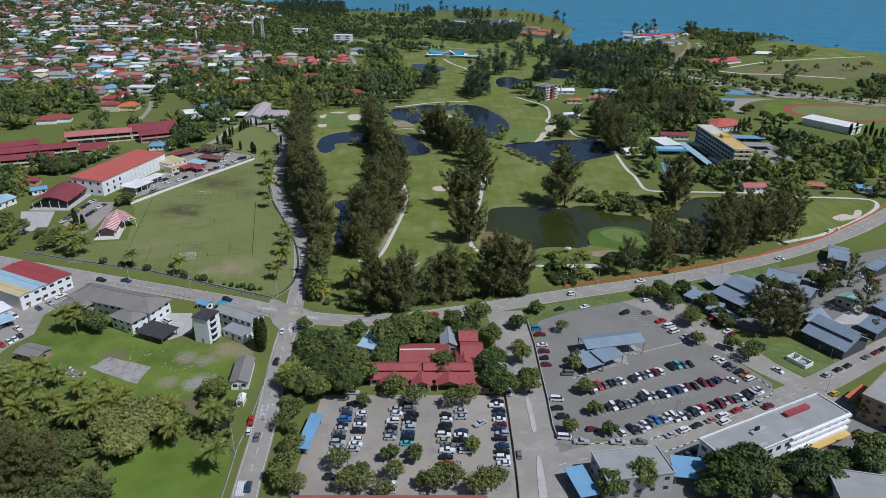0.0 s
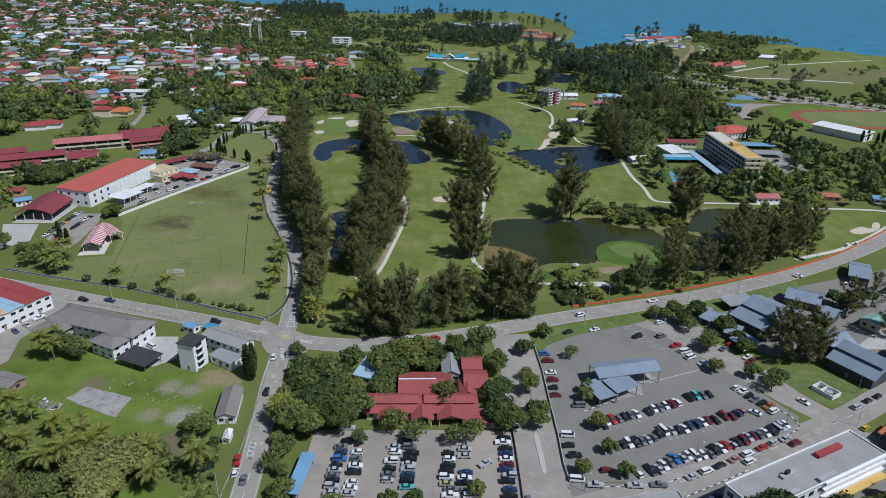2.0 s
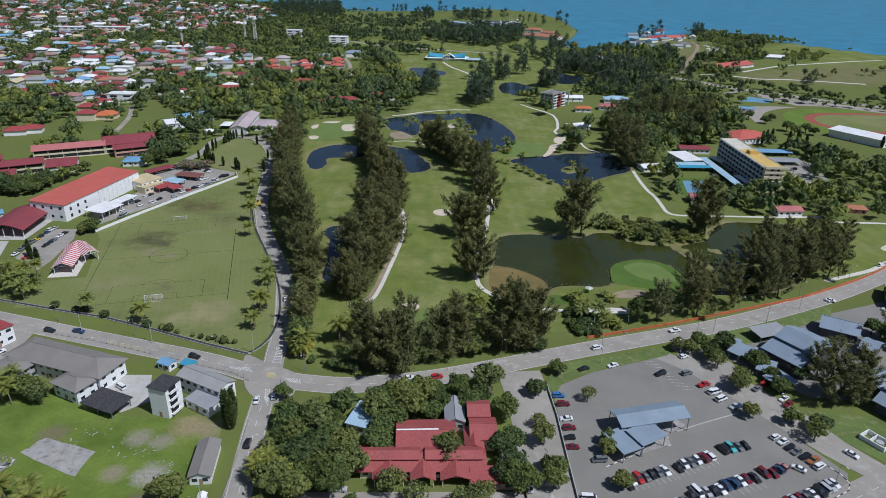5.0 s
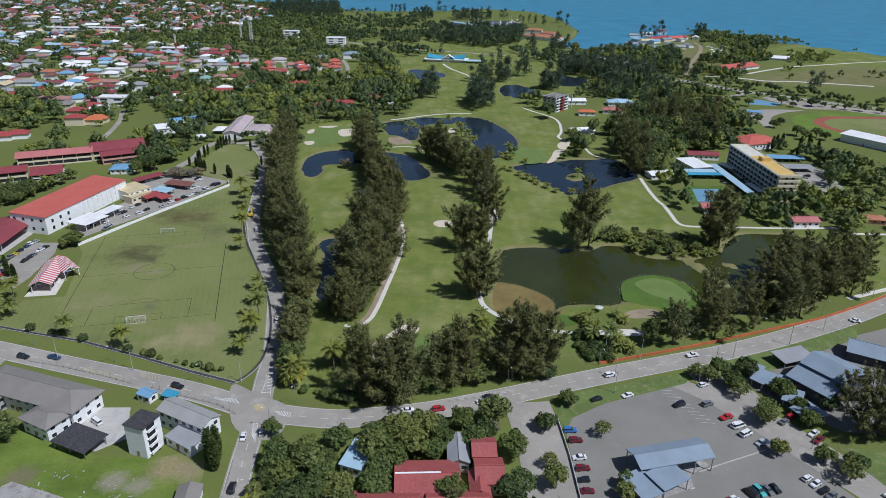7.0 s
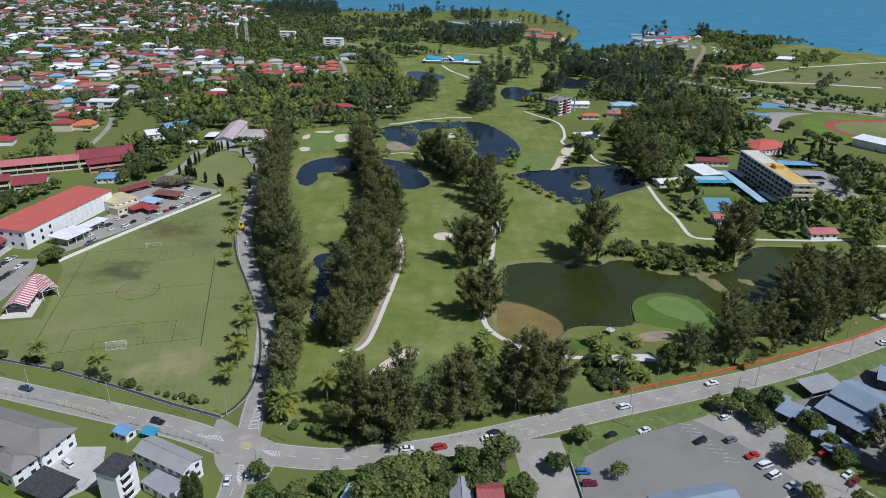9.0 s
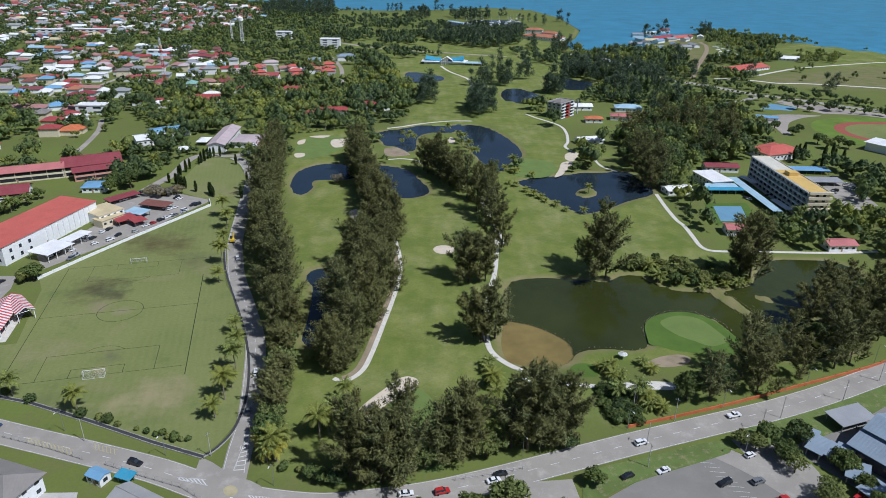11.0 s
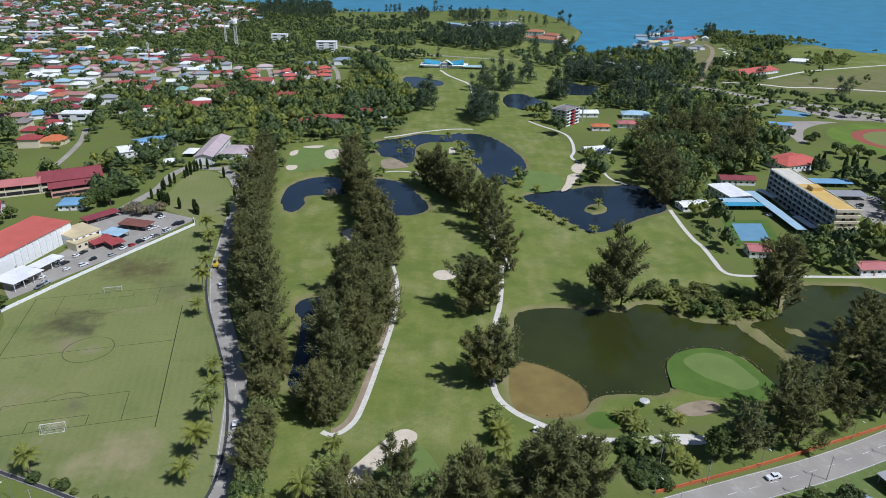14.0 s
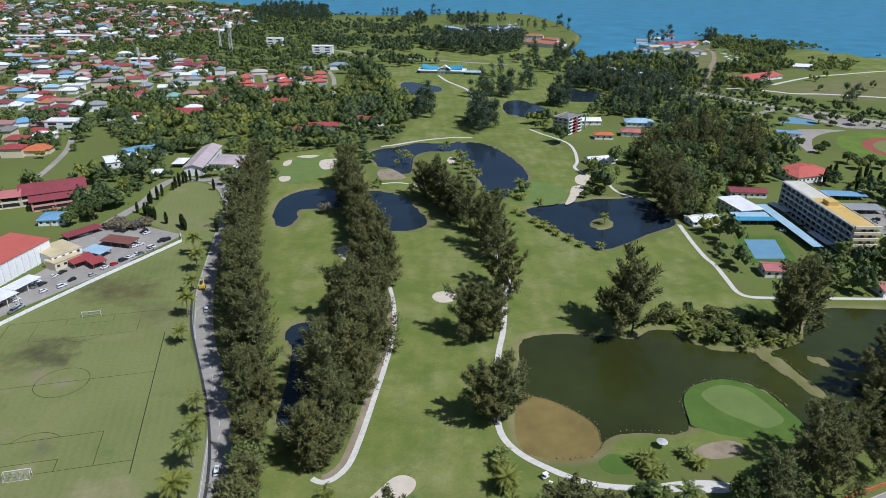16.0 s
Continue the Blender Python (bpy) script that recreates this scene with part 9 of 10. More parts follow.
park_list([(-184.1, 417.1), (-182.4, 419.0), (-172.0, 417.3), (-175.3, 437.0), (-173.5, 439.2), (-172.0, 447.7), (-170.2, 452.0), (-173.0, 413.5)], "wksgkwkg", bearing([(-172.0, 417.3), (-166.9, 431.1)]))
park_list([(-171.3, 252.1), (-164.1, 241.8), (-170.3, 246.1), (-160.3, 236.5), (-162.0, 231.7), (-161.2, 233.9), (-163.7, 229.6), (-164.6, 259.1), (-162.4, 263.9), (-105.8, 247.8)], "wwkkwwrnsw", bearing([(-165.9, 243.0), (-161.6, 240.0)]), "vpuhssshsv")
park(*[(-160.7, 270.1)][0], bearing([(-161.7, 268.7), (-159.2, 272.3)]), "pickup", "white")
park_list([(104.9, 244.5), (106.3, 240.1), (108.9, 235.6), (122.0, 246.1), (125.8, 248.7), (128.7, 236.8), (128.8, 240.0)], "wwsgrmw", bearing([(104.3, 238.9), (108.9, 241.7)]), "uvhsups")
park_list([(219.6, 290.8), (216.4, 294.7), (208.0, 304.5), (187.2, 313.4), (211.4, 277.0), (221.5, 287.3)], "wwwwwr", bearing([(206.2, 305.7), (209.9, 303.4)]), "suusus")
park(*[(149.6, 196.6)][0], bearing([(147.6, 195.5), (151.8, 198.0)]), "hatch", "yellow")
park_list([(147.5, 169.3), (156.3, 177.6), (145.4, 175.1), (83.9, 164.4), (86.9, 166.1)], "kgkwk", bearing([(145.7, 168.4), (149.6, 170.2)]))
park_list([(292.1, 532.4), (293.9, 530.3), (291.5, 522.0), (276.5, 519.4), (273.4, 515.4), (210.1, 502.1), (208.9, 504.3), (225.9, 509.2), (289.7, 521.0)], "wwkkswkkw", bearing([(290.1, 533.1), (293.9, 530.3)]))

park_list([(-177.0, 423.7), (-172.9, 419.0), (-177.4, 441.5), (-169.5, 432.3), (-161.9, 443.6), (-154.8, 449.0), (-152.3, 457.1), (-149.5, 461.0), (-146.9, 465.6), (-142.8, 473.1), (-138.2, 478.8), (-163.6, 437.3)], "wswwkswrkwsw", bearing([(-152.3, 457.1), (-138.2, 478.8)]))
# ---- distant houses ----
HOUSE_PROTO = {}
_town = random.Random(9)
TOWN_COLOURS = ["dusty_red"] * 5 + ["red"] * 3 + ["dusty_maroon"] * 3 + ["dusty_pink"] * 3 + ["faded_orange"] * 2 + ["white"] * 6 + ["pink_grey"] * 3 + ["grey"] * 3 + ["old"] * 2 + ["slate"] * 3 + ["pale_blue"] * 2 + ["green", "blue", "cream", "brown"]


def small_house(roof, shape):
    L, W, h, kind = ((16, 11, 4.2, "hip"), (21, 10, 4.2, "gable"), (15, 11, 7.0, "hip"), (28, 10, 4.2, "gable"))[shape]
    t = thing("house", 0, 0, 0, 0, roof.replace("old", "weathered grey").replace("_", " ") + "-roofed house among garden trees", "house", "houses of the town")
    bm = bmesh.new()
    wall_mesh(bm, L, W, h, kind, W * 0.24)
    bmesh.ops.translate(bm, vec=(-L / 2, -W / 2, 0), verts=bm.verts[:])
    part("wall", bm, _town.choice(["wall_white", "wall_cream", "wall_white", "wall_grey"]), t)
    bm = bmesh.new()
    roof_mesh(bm, L, W, h, kind, W * 0.24, 0.9)
    bmesh.ops.translate(bm, vec=(-L / 2, -W / 2, 0), verts=bm.verts[:])
    part("roof", bm, "roof_" + roof, t)
    return t


def put_house(x, y, rz, roof=None, shape=None):
    key = (roof or _town.choice(TOWN_COLOURS), _town.choice([0, 0, 1, 2]) if shape is None else shape)
    m = pose(x, y, 0, 0, 0, rz)
    if key not in HOUSE_PROTO:
        HOUSE_PROTO[key] = small_house(*key)
        HOUSE_PROTO[key].matrix_basis = m
    else:
        copy_thing(HOUSE_PROTO[key], m)
    CLEAR.append((x, y - 2, 10.5))


for p, rf, sh, rz in ([(q, "coral", 2, 20) for q in [(-200.2, 958.7), (-191.5, 930.2), (-183.8, 901.3), (-198.6, 971.4), (-156.3, 973.1), (-149.4, 941.2), (-141.7, 913.8), (-116.3, 995.9), (-111.8, 967.3), (-110.4, 942.7)]] + [(q, "red", 3, 5) for q in [(-137.2, 842.5), (-212.8, 784.1), (-82.0, 739.4), (-46.8, 761.6)]]
                      + [(q, "maroon", 2, 10) for q in [(-338.7, 786.0), (-319.4, 763.5), (-332.1, 794.2)]] + [(q, "orange", 0, 5) for q in [(-284.9, 663.7), (-286.5, 658.4)]] + [(q, "red", 2, 5) for q in [(-310.4, 679.9), (-299.2, 653.1)]]
                      + [(q, "white", 0, 5) for q in [(-301.6, 703.4), (-248.3, 762.0), (-213.6, 810.3)]] + [(q, "blue", 0, 30) for q in [(-341.7, 748.7), (-340.5, 755.8), (-386.7, 835.6)]] + [(q, "maroon", 1, 5) for q in [(-279.5, 1067.2), (-315.9, 1065.3), (-300.9, 1072.4), (-214.0, 879.3)]]
                      + [(q, "red", 3, 8) for q in [(-264.6, 773.1), (-215.4, 795.2), (-188.4, 839.6)]] + [(q, "white", 1, 8) for q in [(-240.5, 762.5), (-271.6, 915.3), (-277.6, 995.3)]] + [(q, "grey", 2, 12) for q in [(-262.8, 922.3), (-254.3, 950.6), (-304.1, 810.3)]]
                      + [(q, "red", 0, 15) for q in [(-324.3, 606.9), (-333.3, 600.0), (-36.8, 756.1), (-101.3, 721.0), (-50.0, 765.4)]]):
    put_house(*p, rz, rf, sh)
TOWN_NEAR = [(-687.4, 1020.7), (-577.4, 1144.6), (-435.3, 1206.1), (-295.0, 1143.6), (-225.7, 1031.4), (-196.7, 858.2), (-237.3, 827.1), (-348.4, 891.5), (-298.2, 741.7), (-310.3, 668.1), (-381.8, 737.0), (-512.4, 745.9)]
for x, y in scatter(TOWN_NEAR, 27, 21, 0.93):
    if all((x - a) ** 2 + (y - b) ** 2 > (r + 6) ** 2 for a, b, r in CLEAR):
        put_house(x, y, _town.choice([8, 12, 98, 100, 5]) + _town.uniform(-6, 6))


def far_houses(name, places, roof):
    """Roofs and walls of the far town, joined."""
    bm, bw = bmesh.new(), bmesh.new()
    for x, y in places:
        s = _town.uniform(0.9, 1.7)
        L, W, h = 15 * s, 10 * s ** 0.5, _town.choice([3.4, 3.4, 6.4])
        m = pose(x, y, 0, 0, 0, _town.choice([6, 10, 96, 100]) + _town.uniform(-8, 8))
        b2 = bmesh.new()
        roof_mesh(b2, L, W, h, _town.choice(["hip", "gable"]), W * 0.24, 0.9)
        me = bpy.data.meshes.new("tmp")
        bmesh.ops.transform(b2, matrix=m, verts=b2.verts[:])
        b2.to_mesh(me)
        b2.free()
        bm.from_mesh(me)
        bpy.data.meshes.remove(me)
        box(bw, 0, 0, -0.3, L, W, h, m)
        CLEAR.append((x + 5, y + 2, 9))
    t = thing(name, 0, 0, 0, 0, roof.replace("old", "weathered grey").replace("_", " ") + "-roofed houses of the far town", "houses", "", "stuff")
    part("roofs", bm, "roof_" + roof, t)
    part("walls", bw, "wall_white", t)


TOWN_FAR = [[(-1409.8, 2081.1), (-800.3, 2167.3), (-420.2, 1965.3), (-342.4, 1722.1), (-358.4, 1447.6), (-476.7, 1326.4), (-584.3, 1158.9), (-721.4, 1035.9)], [(-137.2, 883.9), (-123.1, 1010.9), (-95.5, 1073.7), (-164.3, 1067.5), (-209.3, 1032.8), (-187.1, 880.5)]]
_far = {}
for i, o in enumerate(TOWN_FAR):
    for x, y in scatter(o, 30, 31 + i, 0.8):
        _far.setdefault(_town.choice(TOWN_COLOURS), []).append((x, y))
for rf in sorted(_far):
    far_houses("far_houses", _far[rf], rf)
for q, h, ln, dp in (([(-675.5, 1331.6)][0], 8, 75, 16), ([(-598.1, 1341.2)][0], 8, 60, 16), ([(-383.2, 1094.2)][0], 7, 40, 14), ([(-240.8, 1295.9)][0], 12, 26, 14), ([(-152.0, 1187.9)][0], 14, 30, 16), ([(-314.0, 728.7)][0], 8, 26, 14), ([(-382.5, 905.4)][0], 6, 20, 12)):
    building([q, (q[0] + ln, q[1]), (q[0] + ln, q[1] + dp)], h, "flat", "white", "wall_white", 0, max(int(h / 3.5), 1), 0.4, "x", "f", 11, "long white flat-roofed commercial building", "commercial_block", parapet=0.4, ww=7.0, wh=1.6)

# ---- masts and poles ----


def lattice_mast(x, y, h, w0, w1, bands, label, name="radio_mast", head=None):
    t = thing(name, x, y, 0, 0, label, "mast")
    n = 14
    for k in range(n):
        bm = bmesh.new()
        z0, z1 = h * k / n, h * (k + 1) / n
        a0, a1 = w0 + (w1 - w0) * k / n, w0 + (w1 - w0) * (k + 1) / n
        c0, c1 = [(sx * a0 / 2, sy * a0 / 2, z0) for sx, sy in ((-1, -1), (1, -1), (1, 1), (-1, 1))], [(sx * a1 / 2, sy * a1 / 2, z1) for sx, sy in ((-1, -1), (1, -1), (1, 1), (-1, 1))]
        for i in range(4):
            j = (i + 1) % 4
            beam(bm, c0[i], c1[i], 0.12, 4)
            beam(bm, c0[i], c1[j], 0.09, 4)
            beam(bm, c0[j], c1[i], 0.09, 4)
            beam(bm, c1[i], c1[j], 0.09, 4)
        part("lattice_section", bm, "steel_red" if bands and (k // 2) % 2 else "kerb_white", t)
    if head:
        bm = bmesh.new()
        beam(bm, (0, 0, h), (0, 0, h + 4.5), head, 16)
        part("tank", bm, "wall_white", t, "white water tank")
    else:
        for i in range(6):
            bm = bmesh.new()
            a = i * 1.05
            box(bm, -0.15, -0.4, 0, 0.15, 0.4, 2.4, pose(math.cos(a) * (w1 / 2 + 0.4), math.sin(a) * (w1 / 2 + 0.4), h - 4 - (i % 3) * 2.6, 0, 0, math.degrees(a)))
            part("antenna", bm, "kerb_white", t)


lattice_mast(*[(-274.1, 851.8)][0], 54, 2.6, 1.2, True, "tall red and white lattice radio mast")
lattice_mast(*[(-274.7, 1204.4)][0], 38, 4.5, 3.6, False, "steel lattice tower carrying a white water tank", "water_tower", 4.2)
lattice_mast(*[(-303.4, 1254.1)][0], 34, 3.0, 1.4, False, "slender steel lattice mast")


def street_lamp(h=8.0):
    t = thing("street_lamp", 0, 0, 0, 0, "grey steel street lamp with a curved arm", "street lamp", "street lamps")
    bm = bmesh.new()
    tapered(bm, [(0, 0, -0.1), (0, 0, h * 0.6), (0, 0, h)], 0.1, 0.06, 6)
    tapered(bm, [(0, 0, h - 0.1), (0.6, 0, h + 0.35), (1.8, 0, h + 0.5)], 0.05, 0.04, 5)
    post = part("pole", bm, "steel", t)
    bm = bmesh.new()
    box(bm, 1.6, -0.13, h + 0.42, 2.4, 0.13, h + 0.58)
    part("lamp_head", bm, "kerb_white", post)
    return t


LAMP = street_lamp()
_n = 0
for pts, gap, side, turn in ((ROAD_MAIN, 38, 6.2, -90), (ROAD_SOUTH, 32, 5.6, -90), (ROAD_SHOPS, 40, 6.0, -90), (ROAD_EAST, 42, 4.2, -90)):
    for x, y, a in along(offset_line(pts, side), gap, 8.0):
        if y < 150 or y > 420 or abs(x) > 330:
            continue
        m = pose(x, y, 0, 0, 0, math.degrees(a) + turn)
        if _n == 0:
            LAMP.matrix_basis = m
        else:
            copy_thing(LAMP, m)
        _n += 1


def utility_pole():
    t = thing("utility_pole", 0, 0, 0, 0, "thin pale utility pole with a cross arm", "pole", "utility poles")
    bm = bmesh.new()
    tapered(bm, [(0, 0, -0.1), (0, 0, 4.5), (0, 0, 9)], 0.14, 0.08, 6)
    post = part("pole", bm, "concrete", t)
    bm = bmesh.new()
    box(bm, -0.9, -0.05, 8.3, 0.9, 0.05, 8.42)
    part("cross_arm", bm, "steel", post)
    return t


POLE = utility_pole()
for i, (x, y) in enumerate([(-136.4, 285.3), (-105.8, 277.9), (-64.4, 270.3)] + [(71.8, 272.9), (111.7, 279.0), (121.7, 285.7)] + [(18.4, 269.4), (85.0, 284.9)] + [(-64.4, 234.9), (-60.3, 190.7), (-57.3, 167.8), (73.3, 292.4), (169.0, 306.1)] + [(148.6, 294.7), (69.1, 263.1), (37.5, 204.9), (24.2, 202.6)]):
    if i == 0:
        POLE.matrix_basis = pose(x, y, 0)
    else:
        copy_thing(POLE, pose(x, y, 0, 0, 0, i * 20))

# small things on the course and roads


def golf_buggy(x, y, rz):
    t = thing("golf_buggy", x, y, 0.05, rz, "white golf buggy parked on the path", "golf buggy", "golf buggies")
    bm = bmesh.new()
    box(bm, -1.1, -0.6, 0.3, 1.1, 0.6, 0.75)
    bmesh.ops.bevel(bm, geom=bm.edges[:], offset=0.08, segments=1)
    part("body", bm, "wall_white", t)
    bm = bmesh.new()
    box(bm, -0.9, -0.62, 1.85, 0.75, 0.62, 1.93)
    part("canopy", bm, "wall_white", t)
    for px, py in ((-0.8, -0.5), (0.65, -0.5), (-0.8, 0.5), (0.65, 0.5)):
        bm = bmesh.new()
        beam(bm, (px, py, 0.7), (px, py, 1.86), 0.03, 5)
        part("post", bm, "steel", t)
        bm = bmesh.new()
        beam(bm, (px, py * 0.9, 0.25), (px, py * 1.2, 0.25), 0.25, 10)
        part("wheel", bm, "tyre", t)
    bm = bmesh.new()
    box(bm, -0.5, -0.5, 0.75, 0.0, 0.5, 0.95)
    box(bm, -0.6, -0.5, 0.75, -0.48, 0.5, 1.4)
    part("seat", bm, "dark", t)


golf_buggy(*[(38.1, 309.2)][0], 30)
golf_buggy(*[(38.8, 305.3)][0], 60)
golf_buggy(*[(234.5, 351.3)][0], 20)
golf_buggy(*[(241.0, 353.7)][0], 20)


def parasol(x, y):
    t = thing("parasol", x, y, 0.02, 0, "open white garden parasol beside the pond", "parasol")
    bm = bmesh.new()
    beam(bm, (0, 0, 0), (0, 0, 2.7), 0.04, 6)
    part("pole", bm, "steel", t)
    bm = bmesh.new()
    top = bm.verts.new((0, 0, 2.9))
    ring = [bm.verts.new((math.cos(i * math.pi / 4) * 1.9, math.sin(i * math.pi / 4) * 1.9, 2.25)) for i in range(8)]
    for i in range(8):
        bm.faces.new((top, ring[i], ring[(i + 1) % 8]))
    bmesh.ops.solidify(bm, geom=bm.faces[:], thickness=0.05)
    part("canopy", bm, "wall_white", t)


parasol(*[(77.8, 322.0)][0])


def digger(x, y, rz):
    t = thing("excavator", x, y, 0.08, rz, "yellow tracked excavator parked on the road", "excavator")
    for s in (-1, 1):
        bm = bmesh.new()
        box(bm, -1.7, s * 1.0 - 0.25, 0, 1.7, s * 1.0 + 0.25, 0.75)
        bmesh.ops.bevel(bm, geom=bm.edges[:], offset=0.18, segments=2)
        part("track", bm, "tyre", t)
    bm = bmesh.new()
    box(bm, -1.8, -1.2, 0.8, 1.2, 1.2, 1.9)
    bmesh.ops.bevel(bm, geom=bm.edges[:], offset=0.12, segments=1)
    part("body", bm, "car_yellow", t)
    bm = bmesh.new()
    box(bm, 0.0, 0.1, 1.9, 1.3, 1.1, 3.0)
    part("cab", bm, "glass_dark", t)
    bm = bmesh.new()
    tapered(bm, [(1.1, -0.3, 1.6), (3.0, -0.3, 4.0), (4.6, -0.3, 3.6)], 0.28, 0.2, 4)
    tapered(bm, [(4.6, -0.3, 3.7), (5.0, -0.3, 2.2), (5.2, -0.3, 1.0)], 0.2, 0.14, 4)
    part("boom", bm, "car_yellow", t)
    bm = bmesh.new()
    box(bm, 4.7, -0.8, 0.1, 5.6, 0.2, 1.0)
    part("bucket", bm, "steel", t)


digger(*[(-98.9, 434.9)][0], 95)
digger(*[(-159.7, 508.7)][0], 10)


def fountain_basin(x, y, rz):
    t = thing("tank_enclosure", x, y, 0.06, rz, "white walled open tank on the lawn", "tank")
    for a in ((-4, -2.6, 4, -2.3), (-4, 2.3, 4, 2.6), (-4, -2.3, -3.7, 2.3), (3.7, -2.3, 4, 2.3), (-1, -2.3, -0.8, 2.3)):
        bm = bmesh.new()
        box(bm, a[0], a[1], 0, a[2], a[3], 1.6)
        part("wall", bm, "wall_white", t)
    bm = bmesh.new()
    beam(bm, (1.3, 0, 0), (1.3, 0, 1.2), 1.2, 14)
    part("cistern", bm, "wall_grey", t)


fountain_basin(*[(147.6, 217.3)][0], bearing([(144.3, 219.3), (148.0, 212.7)]))


def sail_boat(x, y, rz, s):
    t = thing("sailing_boat", x, y, -0.6, rz, "white sailing boat with a bare mast at the marina", "boat", "boats at the marina")
    bm = bmesh.new()
    slab_side(bm, [(-5 * s, 0), (-5.2 * s, 1.1), (5.4 * s, 1.3), (4.2 * s, 0)], 1.5 * s, -0.3)
    bmesh.ops.recalc_face_normals(bm, faces=bm.faces[:])
    part("hull", bm, "wall_white", t)
    bm = bmesh.new()
    beam(bm, (0.4, 0, 1), (0.4, 0, 13 * s), 0.12, 5)
    part("mast", bm, "kerb_white", t)
    bm = bmesh.new()
    box(bm, -2.5 * s, -0.9 * s, 1.2, 1.5 * s, 0.9 * s, 1.9)
    part("cabin", bm, "wall_white", t)


for q, rf, rz in zip([(409.2, 1397.3), (442.1, 1422.7), (485.3, 1474.4), (448.3, 1331.3), (419.1, 1304.6), (475.7, 1333.3), (497.2, 1371.3), (518.5, 1372.9), (428.2, 1258.7), (387.9, 1278.8), (460.1, 1251.9), (393.9, 1327.4)], ["grey", "white", "dusty_red", "slate", "blue", "grey", "dusty_red", "white", "slate", "old", "grey", "pale_blue"], range(0, 120, 10)):
    put_house(*q, rz, rf, 1)
_b = random.Random(3)
for x, y in [(487.9, 1219.3), (483.6, 1198.5), (501.7, 1228.5), (487.4, 1186.7), (502.8, 1211.9), (492.9, 1179.2), (495.3, 1171.6), (495.8, 1160.3), (498.7, 1254.4), (463.2, 1158.4), (210.5, 1702.9), (210.8, 1661.4), (224.6, 1713.0), (219.4, 1646.3), (196.6, 1628.2), (238.5, 1749.8), (398.7, 1363.9), (372.3, 1311.0), (423.9, 1421.2), (80, 1600), (92, 1612), (104, 1622), (116, 1638), (128, 1652), (140, 1668), (90, 1580), (106, 1590), (122, 1600), (140, 1612), (158, 1625), (176, 1640), (150, 1580), (170, 1592), (190, 1606), (196, 1640), (180, 1665), (204, 1662)]:
    sail_boat(x, y, _b.uniform(0, 180), _b.uniform(0.8, 1.2))

# parking bay lines
bm = bmesh.new()
for a, b, n in (([(61.4, 198.4), (75.9, 203.3)], None, 8), ([(77.1, 203.8), (91.6, 209.8)], None, 8), ([(62.5, 186.9), (81.2, 193.7)], None, 11), ([(81.9, 193.7), (101.7, 199.7)], None, 10), ([(65.4, 174.2), (98.7, 186.2)], None, 18), ([(99.3, 186.7), (124.1, 197.8)], None, 13)):
    p, q = Vector(a[0]), Vector(a[1])
    d = Vector((math.cos(radians(SLANT)), math.sin(radians(SLANT)))) * 2.4
    for i in range(n + 1):
        c = p.lerp(q, i / n)
        strip(bm, [tuple(c - d), tuple(c + d)], 0.05, 0.058, 0.01)
for a, n, d in (([(86.8, 266.6), (96.2, 246.3)], 10, [(57.1, 261.1), (60.1, 260.7)]),):
    p, q, dd = Vector(a[0]), Vector(a[1]), (Vector(d[1]) - Vector(d[0])).normalized() * 2.4
    for i in range(n + 1):
        c = p.lerp(q, i / n)
        strip(bm, [tuple(c - dd), tuple(c + dd)], 0.05, 0.058, 0.01)
tagged(part("trim", bm, "line_white"), "worn white parking bay lines", "road marking", "", "structure")

# ---- joined woods ----


def clump_template(seed, n, r, h, size, seg=5, rings=2):
    rng = np.random.default_rng(seed)
    lobes = [(math.cos(k * 2.4) * rng.uniform(0.15, 0.75) * r, math.sin(k * 2.4) * rng.uniform(0.15, 0.75) * r, h * rng.uniform(0.36, 0.74)) for k in range(5)]
    rad = [r * rng.uniform(0.32, 0.62) for _ in lobes]
    sq = min(0.55 * h / r, 0.9)
    pos, out = blob_points(lobes, rad, n // 5, rng, sq, 0.72)
    keep = out[:, 2] > -0.35
    pos, out = pos[keep], out[keep]
    pos[:, 2] = np.maximum(pos[:, 2], 0.3)
    v, f = leaves(pos, out, size * 1.1, size * 1.05, rng, 0.1, 0.75)
    v2, f2 = lobes_mesh(lobes, rad, sq, rng, seg, rings, 0.78)
    return np.concatenate([v, v2]), np.concatenate([f, f2 + len(v)])


def spike_template(seed, n, r, h, size):
    rng = np.random.default_rng(seed)
    k = rng.integers(0, 11, n)
    u0, a0 = rng.uniform(0.14, 0.92, 11), rng.uniform(0, 2 * np.pi, 11)
    reach = r * np.sin(np.pi * (0.16 + 0.76 * u0)) * rng.uniform(0.2, 0.75, 11)
    g = rng.normal(0, 1, (n, 3)) * np.array([r * 0.24, r * 0.24, h * 0.06])
    a = np.arctan2(np.sin(a0[k]) * reach[k] + g[:, 1], np.cos(a0[k]) * reach[k] + g[:, 0])
    pos = np.stack([np.cos(a0[k]) * reach[k] + g[:, 0], np.sin(a0[k]) * reach[k] + g[:, 1], np.maximum(u0[k] * h + g[:, 2], 0.5)], 1)
    out = np.stack([np.cos(a), np.sin(a), np.full(n, 0.7)], 1)
    return leaves(pos, out, size * 1.5, size * 0.9, rng, 0, 0.4, True)


